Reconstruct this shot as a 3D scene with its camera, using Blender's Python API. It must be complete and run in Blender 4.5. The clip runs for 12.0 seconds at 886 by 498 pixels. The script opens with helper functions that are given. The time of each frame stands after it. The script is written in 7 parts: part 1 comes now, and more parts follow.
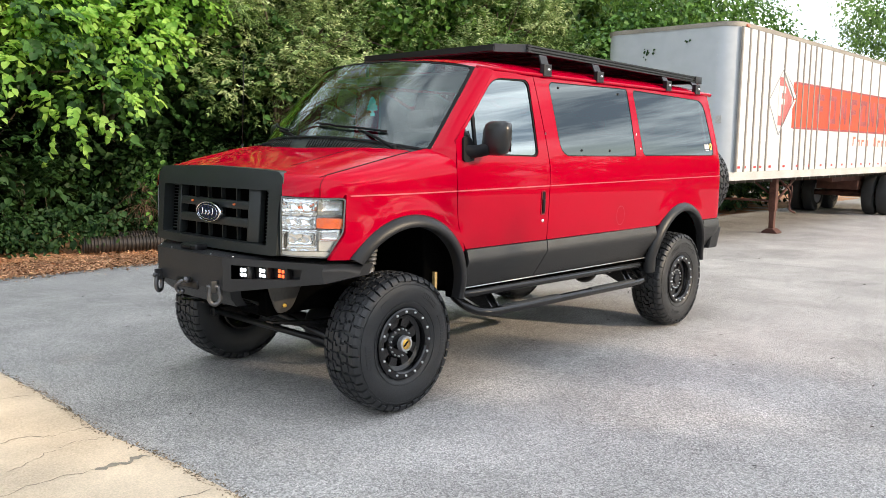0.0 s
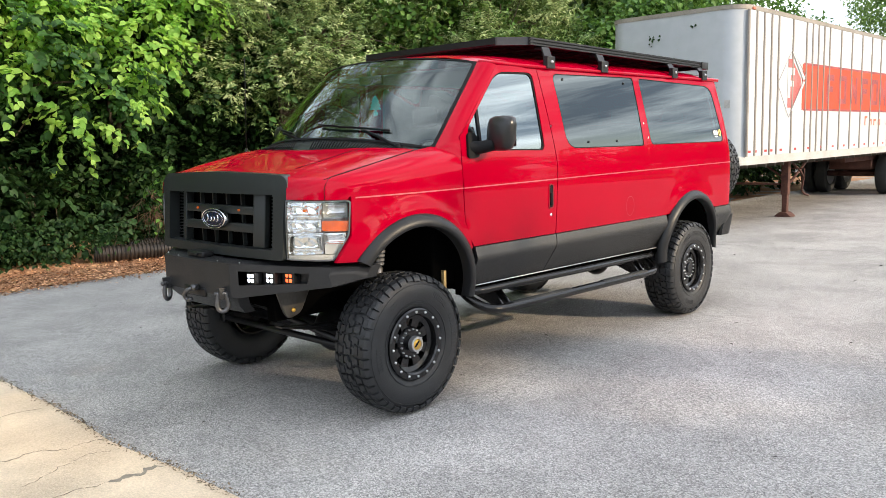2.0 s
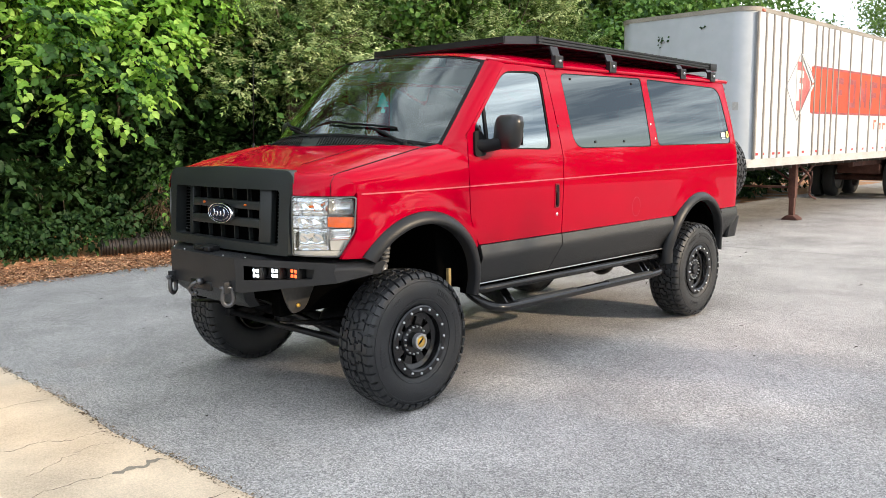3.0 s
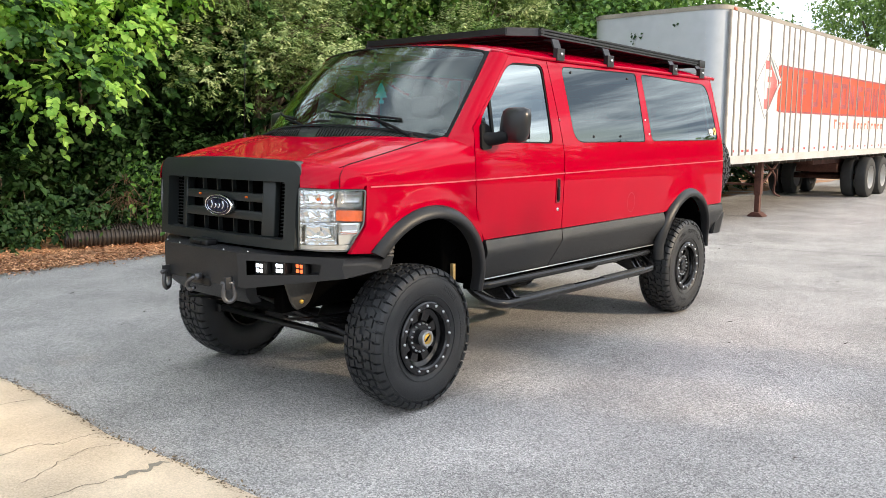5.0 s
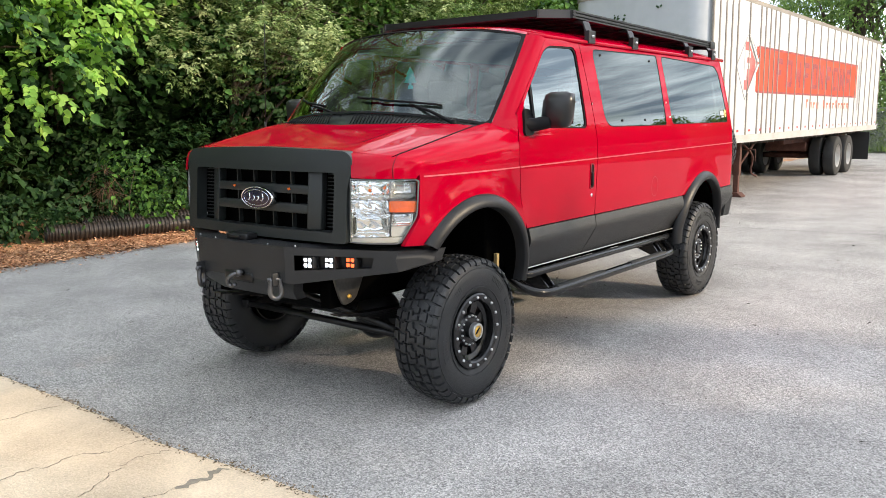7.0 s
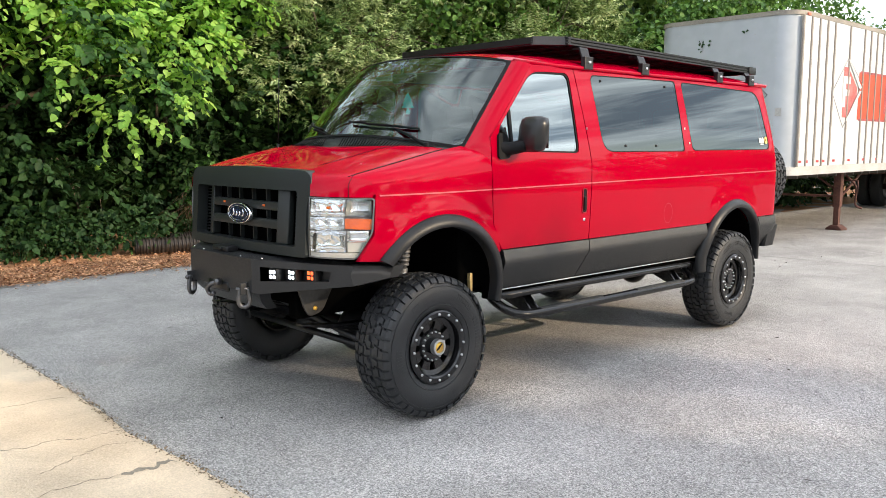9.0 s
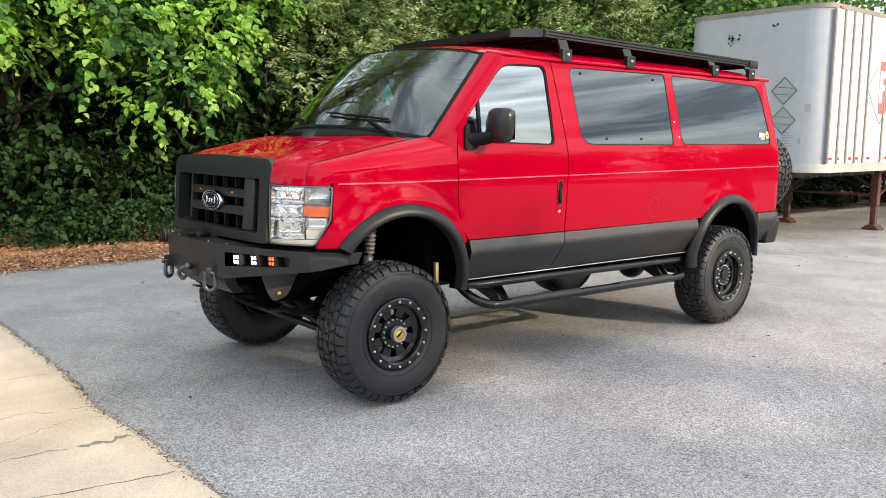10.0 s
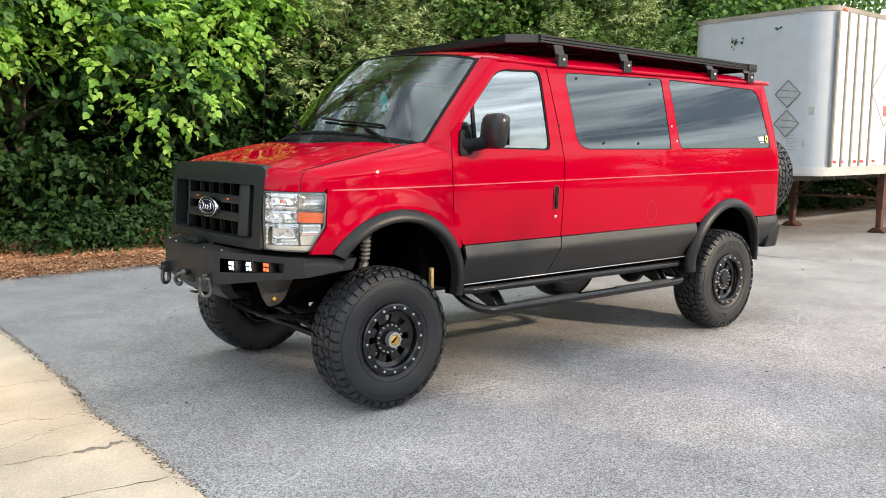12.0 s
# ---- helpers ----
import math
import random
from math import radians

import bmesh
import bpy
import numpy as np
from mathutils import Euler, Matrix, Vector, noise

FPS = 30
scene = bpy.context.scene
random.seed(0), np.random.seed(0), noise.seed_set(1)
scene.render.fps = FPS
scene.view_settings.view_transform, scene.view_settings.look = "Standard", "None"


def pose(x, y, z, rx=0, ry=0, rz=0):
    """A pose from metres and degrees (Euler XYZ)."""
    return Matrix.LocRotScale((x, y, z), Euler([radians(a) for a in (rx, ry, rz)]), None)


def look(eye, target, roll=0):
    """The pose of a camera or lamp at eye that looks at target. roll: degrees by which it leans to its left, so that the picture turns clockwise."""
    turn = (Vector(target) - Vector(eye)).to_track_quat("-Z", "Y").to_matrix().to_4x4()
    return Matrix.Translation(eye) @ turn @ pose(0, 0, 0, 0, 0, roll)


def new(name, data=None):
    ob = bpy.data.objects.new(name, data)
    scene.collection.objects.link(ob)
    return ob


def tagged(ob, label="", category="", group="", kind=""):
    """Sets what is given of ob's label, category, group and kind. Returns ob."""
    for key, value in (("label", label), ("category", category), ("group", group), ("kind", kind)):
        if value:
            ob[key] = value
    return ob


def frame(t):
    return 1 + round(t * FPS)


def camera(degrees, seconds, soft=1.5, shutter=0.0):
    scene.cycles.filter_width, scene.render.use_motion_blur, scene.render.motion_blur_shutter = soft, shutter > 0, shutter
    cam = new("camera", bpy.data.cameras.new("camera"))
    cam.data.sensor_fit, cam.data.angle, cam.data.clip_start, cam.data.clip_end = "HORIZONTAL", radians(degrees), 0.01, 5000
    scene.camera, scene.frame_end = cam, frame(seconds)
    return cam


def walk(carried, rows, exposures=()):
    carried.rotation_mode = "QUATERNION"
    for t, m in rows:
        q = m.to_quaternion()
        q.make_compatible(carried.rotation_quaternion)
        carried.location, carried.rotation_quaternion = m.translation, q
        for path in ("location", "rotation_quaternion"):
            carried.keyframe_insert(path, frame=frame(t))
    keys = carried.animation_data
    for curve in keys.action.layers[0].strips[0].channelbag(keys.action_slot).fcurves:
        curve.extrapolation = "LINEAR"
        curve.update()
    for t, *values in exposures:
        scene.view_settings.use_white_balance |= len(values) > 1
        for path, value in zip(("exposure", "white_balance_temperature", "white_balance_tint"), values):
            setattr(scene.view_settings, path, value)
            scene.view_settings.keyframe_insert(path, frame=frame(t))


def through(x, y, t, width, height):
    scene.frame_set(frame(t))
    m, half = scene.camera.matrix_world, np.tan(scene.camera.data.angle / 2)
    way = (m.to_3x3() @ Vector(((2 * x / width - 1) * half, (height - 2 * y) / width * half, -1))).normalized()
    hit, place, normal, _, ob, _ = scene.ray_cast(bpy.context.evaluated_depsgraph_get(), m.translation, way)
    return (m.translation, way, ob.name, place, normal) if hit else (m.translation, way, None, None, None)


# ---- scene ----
cam = camera(56.7, 12.0, soft=0.65)
METRES, EYE, TILT, LEAN, TURN = 1.8, 1.6, 0.0, 0.0, 38.4
PATH = [
    (0, (4.409, -3.398, 1.61), (3.069, -1.935, 1.359), 0.7),
    (0.5, (4.394, -3.38, 1.619), (3.048, -1.922, 1.367), -0.1),
    (1, (4.388, -3.348, 1.624), (3.035, -1.895, 1.378), -0.9),
    (1.5, (4.392, -3.333, 1.62), (3.037, -1.885, 1.367), -1.4),
    (2, (4.396, -3.341, 1.624), (3.034, -1.9, 1.361), -1.5),
    (2.5, (4.398, -3.346, 1.624), (3.027, -1.914, 1.36), -1.2),
    (3, (4.401, -3.344, 1.622), (3.03, -1.913, 1.355), -0.7),
    (4.8, (4.257, -3.432, 1.634), (2.926, -1.965, 1.359), 0.5),
    (5, (4.089, -3.47, 1.614), (2.803, -1.965, 1.332), 0.1),
    (5.5, (3.755, -3.636, 1.635), (2.564, -2.061, 1.316), -0.7),
    (6, (3.639, -3.697, 1.634), (2.444, -2.126, 1.312), -0.6),
    (6.5, (3.596, -3.704, 1.632), (2.397, -2.134, 1.319), -0.6),
    (7, (3.587, -3.691, 1.631), (2.388, -2.122, 1.31), -0.6),
    (7.2, (3.588, -3.668, 1.631), (2.382, -2.105, 1.311), -0.7),
    (8.8, (4.282, -3.208, 1.569), (2.868, -1.817, 1.313), 0.1),
    (9, (4.401, -3.187, 1.602), (2.961, -1.822, 1.347), -0.1),
    (9.5, (4.669, -2.98, 1.579), (3.169, -1.679, 1.335), -0.1),
    (10, (4.815, -2.829, 1.577), (3.289, -1.564, 1.31), 0.4),
    (10.5, (4.871, -2.793, 1.58), (3.335, -1.539, 1.316), -0.0),
    (11, (4.892, -2.781, 1.582), (3.347, -1.537, 1.326), -0.3),
    (11.5, (4.891, -2.771, 1.579), (3.343, -1.531, 1.323), -0.5),
    (12, (4.874, -2.769, 1.583), (3.333, -1.519, 1.327), 0.1),
]
walk(cam, [(t, look(eye, target, roll)) for t, eye, target, roll in PATH])

# ---- world, sun, exposure ----
SUN_ELEV, SUN_AZ = 20.0, 21.0      # low sun over the far right of the lot
scene.view_settings.exposure = 0.46
world = bpy.data.worlds.new("World")
scene.world = world
world.use_nodes = True
wn, wl = world.node_tree.nodes, world.node_tree.links
wn.clear()
w_out = wn.new("ShaderNodeOutputWorld")
w_bg = wn.new("ShaderNodeBackground")
sky = wn.new("ShaderNodeTexSky")
sky.sky_type = "NISHITA"
sky.sun_disc = False
sky.sun_elevation = radians(SUN_ELEV)
sky.sun_rotation = radians(90 - SUN_AZ)
sky.air_density, sky.dust_density, sky.ozone_density = 1.0, 1.5, 1.0
wc = wn.new("ShaderNodeTexCoord")
wsep = wn.new("ShaderNodeSeparateXYZ")
wl.new(wc.outputs["Generated"], wsep.inputs[0])
wz = wn.new("ShaderNodeMath"); wz.operation = "ADD"; wz.inputs[1].default_value = 0.12
wl.new(wsep.outputs[2], wz.inputs[0])
wzm = wn.new("ShaderNodeMath"); wzm.operation = "MAXIMUM"; wzm.inputs[1].default_value = 0.05
wl.new(wz.outputs[0], wzm.inputs[0])
wdx = wn.new("ShaderNodeMath"); wdx.operation = "DIVIDE"
wdy = wn.new("ShaderNodeMath"); wdy.operation = "DIVIDE"
wl.new(wsep.outputs[0], wdx.inputs[0]); wl.new(wzm.outputs[0], wdx.inputs[1])
wl.new(wsep.outputs[1], wdy.inputs[0]); wl.new(wzm.outputs[0], wdy.inputs[1])
wcomb = wn.new("ShaderNodeCombineXYZ")
wl.new(wdx.outputs[0], wcomb.inputs[0]); wl.new(wdy.outputs[0], wcomb.inputs[1])
wnoise = wn.new("ShaderNodeTexNoise")
wnoise.inputs["Scale"].default_value = 1.1
wnoise.inputs["Detail"].default_value = 6.0
wnoise.inputs["Roughness"].default_value = 0.55
wnoise.inputs["Distortion"].default_value = 0.4
wl.new(wcomb.outputs[0], wnoise.inputs["Vector"])
wramp = wn.new("ShaderNodeValToRGB")
wramp.color_ramp.elements[0].position, wramp.color_ramp.elements[1].position = 0.30, 0.52
wl.new(wnoise.outputs[0], wramp.inputs[0])
wmix = wn.new("ShaderNodeMix"); wmix.data_type = "RGBA"
wl.new(wramp.outputs[0], wmix.inputs[0])
wl.new(sky.outputs[0], wmix.inputs[6])
wshade = wn.new("ShaderNodeTexNoise")
wshade.inputs["Scale"].default_value, wshade.inputs["Detail"].default_value, wshade.inputs["Roughness"].default_value = 1.0, 7.0, 0.6
wshade.inputs["Distortion"].default_value = 0.5
wstretch = wn.new("ShaderNodeMapping"); wstretch.inputs["Scale"].default_value = (2.2, 2.2, 20.0); wstretch.inputs["Location"].default_value = (4.0, 2.0, 0)
wl.new(wc.outputs["Generated"], wstretch.inputs[0]); wl.new(wstretch.outputs[0], wshade.inputs["Vector"])
wgrey = wn.new("ShaderNodeValToRGB")
wgrey.color_ramp.elements[0].position, wgrey.color_ramp.elements[1].position = 0.39, 0.61
wgrey.color_ramp.elements[0].color, wgrey.color_ramp.elements[1].color = (0.22, 0.25, 0.29, 1), (1.0, 1.0, 0.98, 1)
wl.new(wshade.outputs[0], wgrey.inputs[0])
wgain = wn.new("ShaderNodeMix"); wgain.data_type = "RGBA"; wgain.blend_type = "MULTIPLY"; wgain.inputs[0].default_value = 1.0
wl.new(wgrey.outputs[0], wgain.inputs[6]); wgain.inputs[7].default_value = (12.5, 13.0, 13.95, 1)
wl.new(wgain.outputs[2], wmix.inputs[7])
wl.new(wmix.outputs[2], w_bg.inputs[0])
w_bg.inputs[1].default_value = 0.20
wl.new(w_bg.outputs[0], w_out.inputs[0])

sun_data = bpy.data.lights.new("sun", "SUN")
sun_data.energy, sun_data.angle, sun_data.color = 3.3, radians(0.8), (1.0, 0.80, 0.56)
sun = new("sun", sun_data)
_a, _e = radians(SUN_AZ), radians(SUN_ELEV)
sun.matrix_basis = look((30 * math.cos(_a), 30 * math.sin(_a), 30 * math.tan(_e)), (0, 0, 0))

# ---- materials ----
def mat(name, base, rough=0.6, metal=0.0, var=0.15, scale=6.0, fine=60.0, bump=0.0, bump_scale=80.0, coat=0.0, tint=None, spec=0.5, rand=0.0, island=0.0):
    """Principled material with variation at two scales, optional tint stains and relief."""
    m = bpy.data.materials.new(name)
    m.use_nodes = True
    n, l = m.node_tree.nodes, m.node_tree.links
    b = n["Principled BSDF"]
    b.inputs["Roughness"].default_value = rough
    b.inputs["Metallic"].default_value = metal
    b.inputs["Coat Weight"].default_value = coat
    b.inputs["Coat Roughness"].default_value = 0.03
    b.inputs["Specular IOR Level"].default_value = spec
    co = n.new("ShaderNodeTexCoord")
    big, small = n.new("ShaderNodeTexNoise"), n.new("ShaderNodeTexNoise")
    big.inputs["Scale"].default_value, small.inputs["Scale"].default_value = scale, fine
    big.inputs["Detail"].default_value, small.inputs["Detail"].default_value = 4.0, 3.0
    l.new(co.outputs["Object"], big.inputs["Vector"]); l.new(co.outputs["Object"], small.inputs["Vector"])
    add = n.new("ShaderNodeMath"); add.operation = "MULTIPLY_ADD"
    add.inputs[1].default_value = 0.6
    l.new(small.outputs[0], add.inputs[0])
    half = n.new("ShaderNodeMath"); half.operation = "MULTIPLY"; half.inputs[1].default_value = 0.8
    l.new(big.outputs[0], half.inputs[0]); l.new(half.outputs[0], add.inputs[2])
    last = add.outputs[0]
    if rand or island:
        src = n.new("ShaderNodeNewGeometry").outputs["Random Per Island"] if island else n.new("ShaderNodeObjectInfo").outputs["Random"]
        k = n.new("ShaderNodeMath"); k.operation = "MULTIPLY_ADD"
        k.inputs[1].default_value = island or rand
        l.new(src, k.inputs[0]); l.new(last, k.inputs[2])
        k2 = n.new("ShaderNodeMath"); k2.operation = "SUBTRACT"; k2.inputs[1].default_value = 0.5 * (island or rand)
        l.new(k.outputs[0], k2.inputs[0]); last = k2.outputs[0]
    ramp = n.new("ShaderNodeValToRGB")
    lo = [c * (1 - var) for c in base]
    hi = [min(1, c * (1 + var)) for c in (tint or base)]
    ramp.color_ramp.elements[0].position, ramp.color_ramp.elements[1].position = 0.42, 0.98
    ramp.color_ramp.elements[0].color, ramp.color_ramp.elements[1].color = (*lo, 1), (*hi, 1)
    l.new(last, ramp.inputs[0]); l.new(ramp.outputs[0], b.inputs["Base Color"])
    if bump:
        t = n.new("ShaderNodeTexNoise"); t.inputs["Scale"].default_value, t.inputs["Detail"].default_value = bump_scale, 3.0
        l.new(co.outputs["Object"], t.inputs["Vector"])
        bp = n.new("ShaderNodeBump"); bp.inputs["Strength"].default_value, bp.inputs["Distance"].default_value = bump, 0.01
        l.new(t.outputs[0], bp.inputs["Height"]); l.new(bp.outputs[0], b.inputs["Normal"])
    return m


def leaf_mat(name, base, bright, gloss=0.35, through=0.35):
    """Leaf: colour by island, light passing through."""
    m = bpy.data.materials.new(name)
    m.use_nodes = True
    n, l = m.node_tree.nodes, m.node_tree.links
    b, out = n["Principled BSDF"], n["Material Output"]
    b.inputs["Roughness"].default_value = gloss + 0.12
    b.inputs["Specular IOR Level"].default_value = 0.25
    geo = n.new("ShaderNodeNewGeometry")
    ramp = n.new("ShaderNodeValToRGB")
    ramp.color_ramp.elements[0].color, ramp.color_ramp.elements[1].color = (*base, 1), (*bright, 1)
    l.new(geo.outputs["Random Per Island"], ramp.inputs[0])
    l.new(ramp.outputs[0], b.inputs["Base Color"])
    tr = n.new("ShaderNodeBsdfTranslucent")
    hs = n.new("ShaderNodeHueSaturation"); hs.inputs["Value"].default_value = 1.6; hs.inputs["Hue"].default_value = 0.48
    l.new(ramp.outputs[0], hs.inputs["Color"]); l.new(hs.outputs[0], tr.inputs[0])
    mx = n.new("ShaderNodeMixShader"); mx.inputs[0].default_value = through
    l.new(b.outputs[0], mx.inputs[1]); l.new(tr.outputs[0], mx.inputs[2]); l.new(mx.outputs[0], out.inputs[0])
    return m


def glass_mat(name, tint, mirror, rough=0.0):
    """Pane: tinted see-through with a coat of reflection."""
    m = bpy.data.materials.new(name)
    m.use_nodes = True
    n, l = m.node_tree.nodes, m.node_tree.links
    n.remove(n["Principled BSDF"])
    out = n["Material Output"]
    tr, gl = n.new("ShaderNodeBsdfTransparent"), n.new("ShaderNodeBsdfGlossy")
    tr.inputs[0].default_value = (*tint, 1)
    gl.inputs["Roughness"].default_value = rough
    gl.inputs[0].default_value = (0.88, 0.97, 0.96, 1)
    fr = n.new("ShaderNodeFresnel"); fr.inputs[0].default_value = 1.5
    k = n.new("ShaderNodeMath"); k.operation = "MULTIPLY_ADD"; k.inputs[1].default_value = 1.0; k.inputs[2].default_value = mirror
    k.use_clamp = True
    l.new(fr.outputs[0], k.inputs[0])
    mx = n.new("ShaderNodeMixShader")
    l.new(k.outputs[0], mx.inputs[0]); l.new(tr.outputs[0], mx.inputs[1]); l.new(gl.outputs[0], mx.inputs[2])
    l.new(mx.outputs[0], out.inputs[0])
    return m


RED = mat("red_paint", (0.330, 0.0, 0.0140), 0.45, 0.0, 0.06, 1.5, 200, coat=0.55, spec=0.0)
RED.node_tree.nodes["Principled BSDF"].inputs["Coat Roughness"].default_value = 0.24
RED.node_tree.nodes["Principled BSDF"].inputs["Coat IOR"].default_value = 1.38
RED.node_tree.nodes["Principled BSDF"].inputs["Coat Roughness"].default_value = 0.008
CLAD = mat("textured_liner", (0.010, 0.0105, 0.0115), 0.44, 0.0, 0.3, 3, 120, bump=0.3, bump_scale=260, spec=0.62)
FLARE = mat("flare_plastic", (0.014, 0.0145, 0.016), 0.38, 0.0, 0.15, 4, 120, bump=0.1, bump_scale=300, spec=0.3)
BUMPER = mat("black_powder_coat", (0.024, 0.0245, 0.026), 0.42, 0.1, 0.2, 4, 160, bump=0.15, bump_scale=400, spec=0.22)
GRILLE = mat("grille_plastic", (0.015, 0.018, 0.0185), 0.38, 0.0, 0.15, 5, 120, bump=0.08, bump_scale=350, spec=0.36)
SATIN = mat("satin_black_steel", (0.015, 0.015, 0.016), 0.33, 0.3, 0.2, 6, 100, spec=0.3)
# near-black: the shade of wheel houses, underbody and recesses put into the colour
DARK = mat("recess_shade", (0.002, 0.002, 0.002), 0.9, 0.0, 0.3, 6, 60, spec=0.0)
RUBBER = mat("tyre_rubber", (0.019, 0.020, 0.022), 0.46, 0.0, 0.3, 8, 90, bump=0.2, bump_scale=200, spec=0.42)
RIM = mat("rim_black", (0.014, 0.014, 0.015), 0.16, 0.3, 0.15, 8, 90, spec=0.6)
CHROME = mat("chrome", (0.82, 0.83, 0.85), 0.12, 1.0, 0.05, 8, 90)
SHACKLE = mat("forged_steel", (0.11, 0.11, 0.115), 0.38, 0.8, 0.25, 12, 90)
LAMPCHROME = mat("reflector_chrome", (0.93, 0.94, 0.95), 0.09, 0.92, 0.03, 14, 60)
STEEL = mat("weathered_steel", (0.60, 0.60, 0.61), 0.32, 0.9, 0.25, 12, 90)
GOLD = mat("gold_cap", (0.75, 0.45, 0.08), 0.35, 0.6, 0.1, 20, 90)
AMBER = mat("amber_lens", (0.70, 0.125, 0.008), 0.12, 0.0, 0.45, 30, 120, bump=0.6, bump_scale=45, coat=1.0)
STRIP = mat("sill_metal", (0.55, 0.55, 0.56), 0.35, 0.6, 0.15, 10, 90)
STRIPE = mat("pin_stripe", (0.52, 0.085, 0.11), 0.3, 0.0, 0.05, 8, 90, coat=0.5)
BADGE = mat("badge_blue", (0.006, 0.012, 0.040), 0.2, 0.0, 0.1, 20, 90, coat=1.0)
TRIMBLACK = mat("trim_rubber", (0.007, 0.007, 0.008), 0.5, 0.0, 0.1, 20, 90, spec=0.12)
MIRRORBLACK = mat("mirror_plastic", (0.012, 0.012, 0.013), 0.30, 0.0, 0.1, 20, 90, bump=0.05, bump_scale=400, spec=0.5)
SEATGREY = mat("seat_cloth", (0.10, 0.095, 0.09), 0.9, 0.0, 0.2, 10, 150)
TEAL = mat("teal_card", (0.05, 0.62, 0.64), 0.6, 0.0, 0.1, 20, 90)
DECAL = mat("white_decal", (0.75, 0.75, 0.72), 0.5, 0.0, 0.05, 20, 90)
GLASS_FRONT = glass_mat("windscreen_glass", (0.48, 0.62, 0.58), 0.045)
GLASS_DOOR = glass_mat("door_glass", (0.25, 0.28, 0.28), 0.25)
GLASS_DARK = glass_mat("privacy_glass", (0.05, 0.055, 0.055), 0.072)
LENS = glass_mat("lamp_lens", (0.93, 0.94, 0.95), 0.02)


def lamp_mat(name, col, power):
    m = bpy.data.materials.new(name)
    m.use_nodes = True
    b = m.node_tree.nodes["Principled BSDF"]
    b.inputs["Base Color"].default_value = (*col, 1)
    b.inputs["Emission Color"].default_value = (*col, 1)
    b.inputs["Emission Strength"].default_value = power
    return m


LED = lamp_mat("led_white", (0.85, 0.93, 1.0), 4.5)
LED_AMBER = lamp_mat("led_amber", (1.0, 0.12, 0.03), 1.6)

def asphalt_mat():
    """Worn asphalt: pale and dark stone grains in grey binder, soft stains."""
    m = bpy.data.materials.new("asphalt")
    m.use_nodes = True
    n, l = m.node_tree.nodes, m.node_tree.links
    b = n["Principled BSDF"]
    b.inputs["Roughness"].default_value = 0.85
    b.inputs["Specular IOR Level"].default_value = 0.12
    co = n.new("ShaderNodeTexCoord")
    vo = n.new("ShaderNodeTexVoronoi"); vo.inputs["Scale"].default_value = 140.0
    v2 = n.new("ShaderNodeTexVoronoi"); v2.inputs["Scale"].default_value = 260.0
    st = n.new("ShaderNodeTexNoise"); st.inputs["Scale"].default_value = 0.9; st.inputs["Detail"].default_value = 8.0; st.inputs["Roughness"].default_value = 0.65
    for t in (vo, v2, st):
        l.new(co.outputs["Object"], t.inputs["Vector"])
    def grey(sock, lo, hi, p0, p1):
        s = n.new("ShaderNodeSeparateColor"); l.new(sock, s.inputs[0])
        r = n.new("ShaderNodeMapRange")
        r.inputs["From Min"].default_value, r.inputs["From Max"].default_value = p0, p1
        r.inputs["To Min"].default_value, r.inputs["To Max"].default_value = lo, hi
        l.new(s.outputs[0], r.inputs["Value"])
        return r.outputs[0]
    g1 = grey(vo.outputs["Color"], 0.52, 1.50, 0.0, 1.0)
    g2 = grey(v2.outputs["Color"], 0.68, 1.32, 0.0, 1.0)
    g3 = grey(st.outputs["Color"], 0.74, 1.22, 0.3, 0.7)
    x = n.new("ShaderNodeMath"); x.operation = "MULTIPLY"; l.new(g1, x.inputs[0]); l.new(g2, x.inputs[1])
    y = n.new("ShaderNodeMath"); y.operation = "MULTIPLY"; l.new(x.outputs[0], y.inputs[0]); l.new(g3, y.inputs[1])
    mx = n.new("ShaderNodeMix"); mx.data_type = "RGBA"; mx.blend_type = "MULTIPLY"; mx.inputs[0].default_value = 1.0
    mx.inputs[6].default_value = (0.368, 0.352, 0.338, 1)
    l.new(y.outputs[0], mx.inputs[7]); l.new(mx.outputs[2], b.inputs["Base Color"])
    bp = n.new("ShaderNodeBump"); bp.inputs["Strength"].default_value, bp.inputs["Distance"].default_value = 0.8, 0.006
    l.new(vo.outputs["Distance"], bp.inputs["Height"]); l.new(bp.outputs[0], b.inputs["Normal"])
    return m


ASPHALT = asphalt_mat()
CONCRETE = mat("concrete", (0.52, 0.405, 0.288), 0.9, 0.0, 0.22, 1.6, 120, bump=0.5, bump_scale=120, tint=(0.69, 0.555, 0.405))
LITTER = mat("leaf_litter", (0.25, 0.115, 0.055), 0.95, 0.0, 0.45, 3, 60, bump=1.0, bump_scale=60, tint=(0.44, 0.235, 0.12))
STRAW = mat("fallen_leaf", (0.34, 0.145, 0.065), 0.9, 0.0, 0.45, 9, 50, island=0.9, tint=(0.56, 0.31, 0.17))
PIPE = mat("corrugated_pipe", (0.012, 0.0105, 0.010), 0.45, 0.0, 0.4, 5, 60, tint=(0.034, 0.025, 0.020))
BARK = mat("bark", (0.09, 0.07, 0.05), 0.95, 0.0, 0.35, 9, 50, bump=0.8, bump_scale=40)
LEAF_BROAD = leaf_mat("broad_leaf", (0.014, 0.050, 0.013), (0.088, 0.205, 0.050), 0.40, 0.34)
# young growth, its colour also raised for the sun on the outer crown
LEAF_YOUNG_LIT = leaf_mat("young_lit_leaf", (0.14, 0.33, 0.055), (0.42, 0.64, 0.15), 0.40, 0.48)
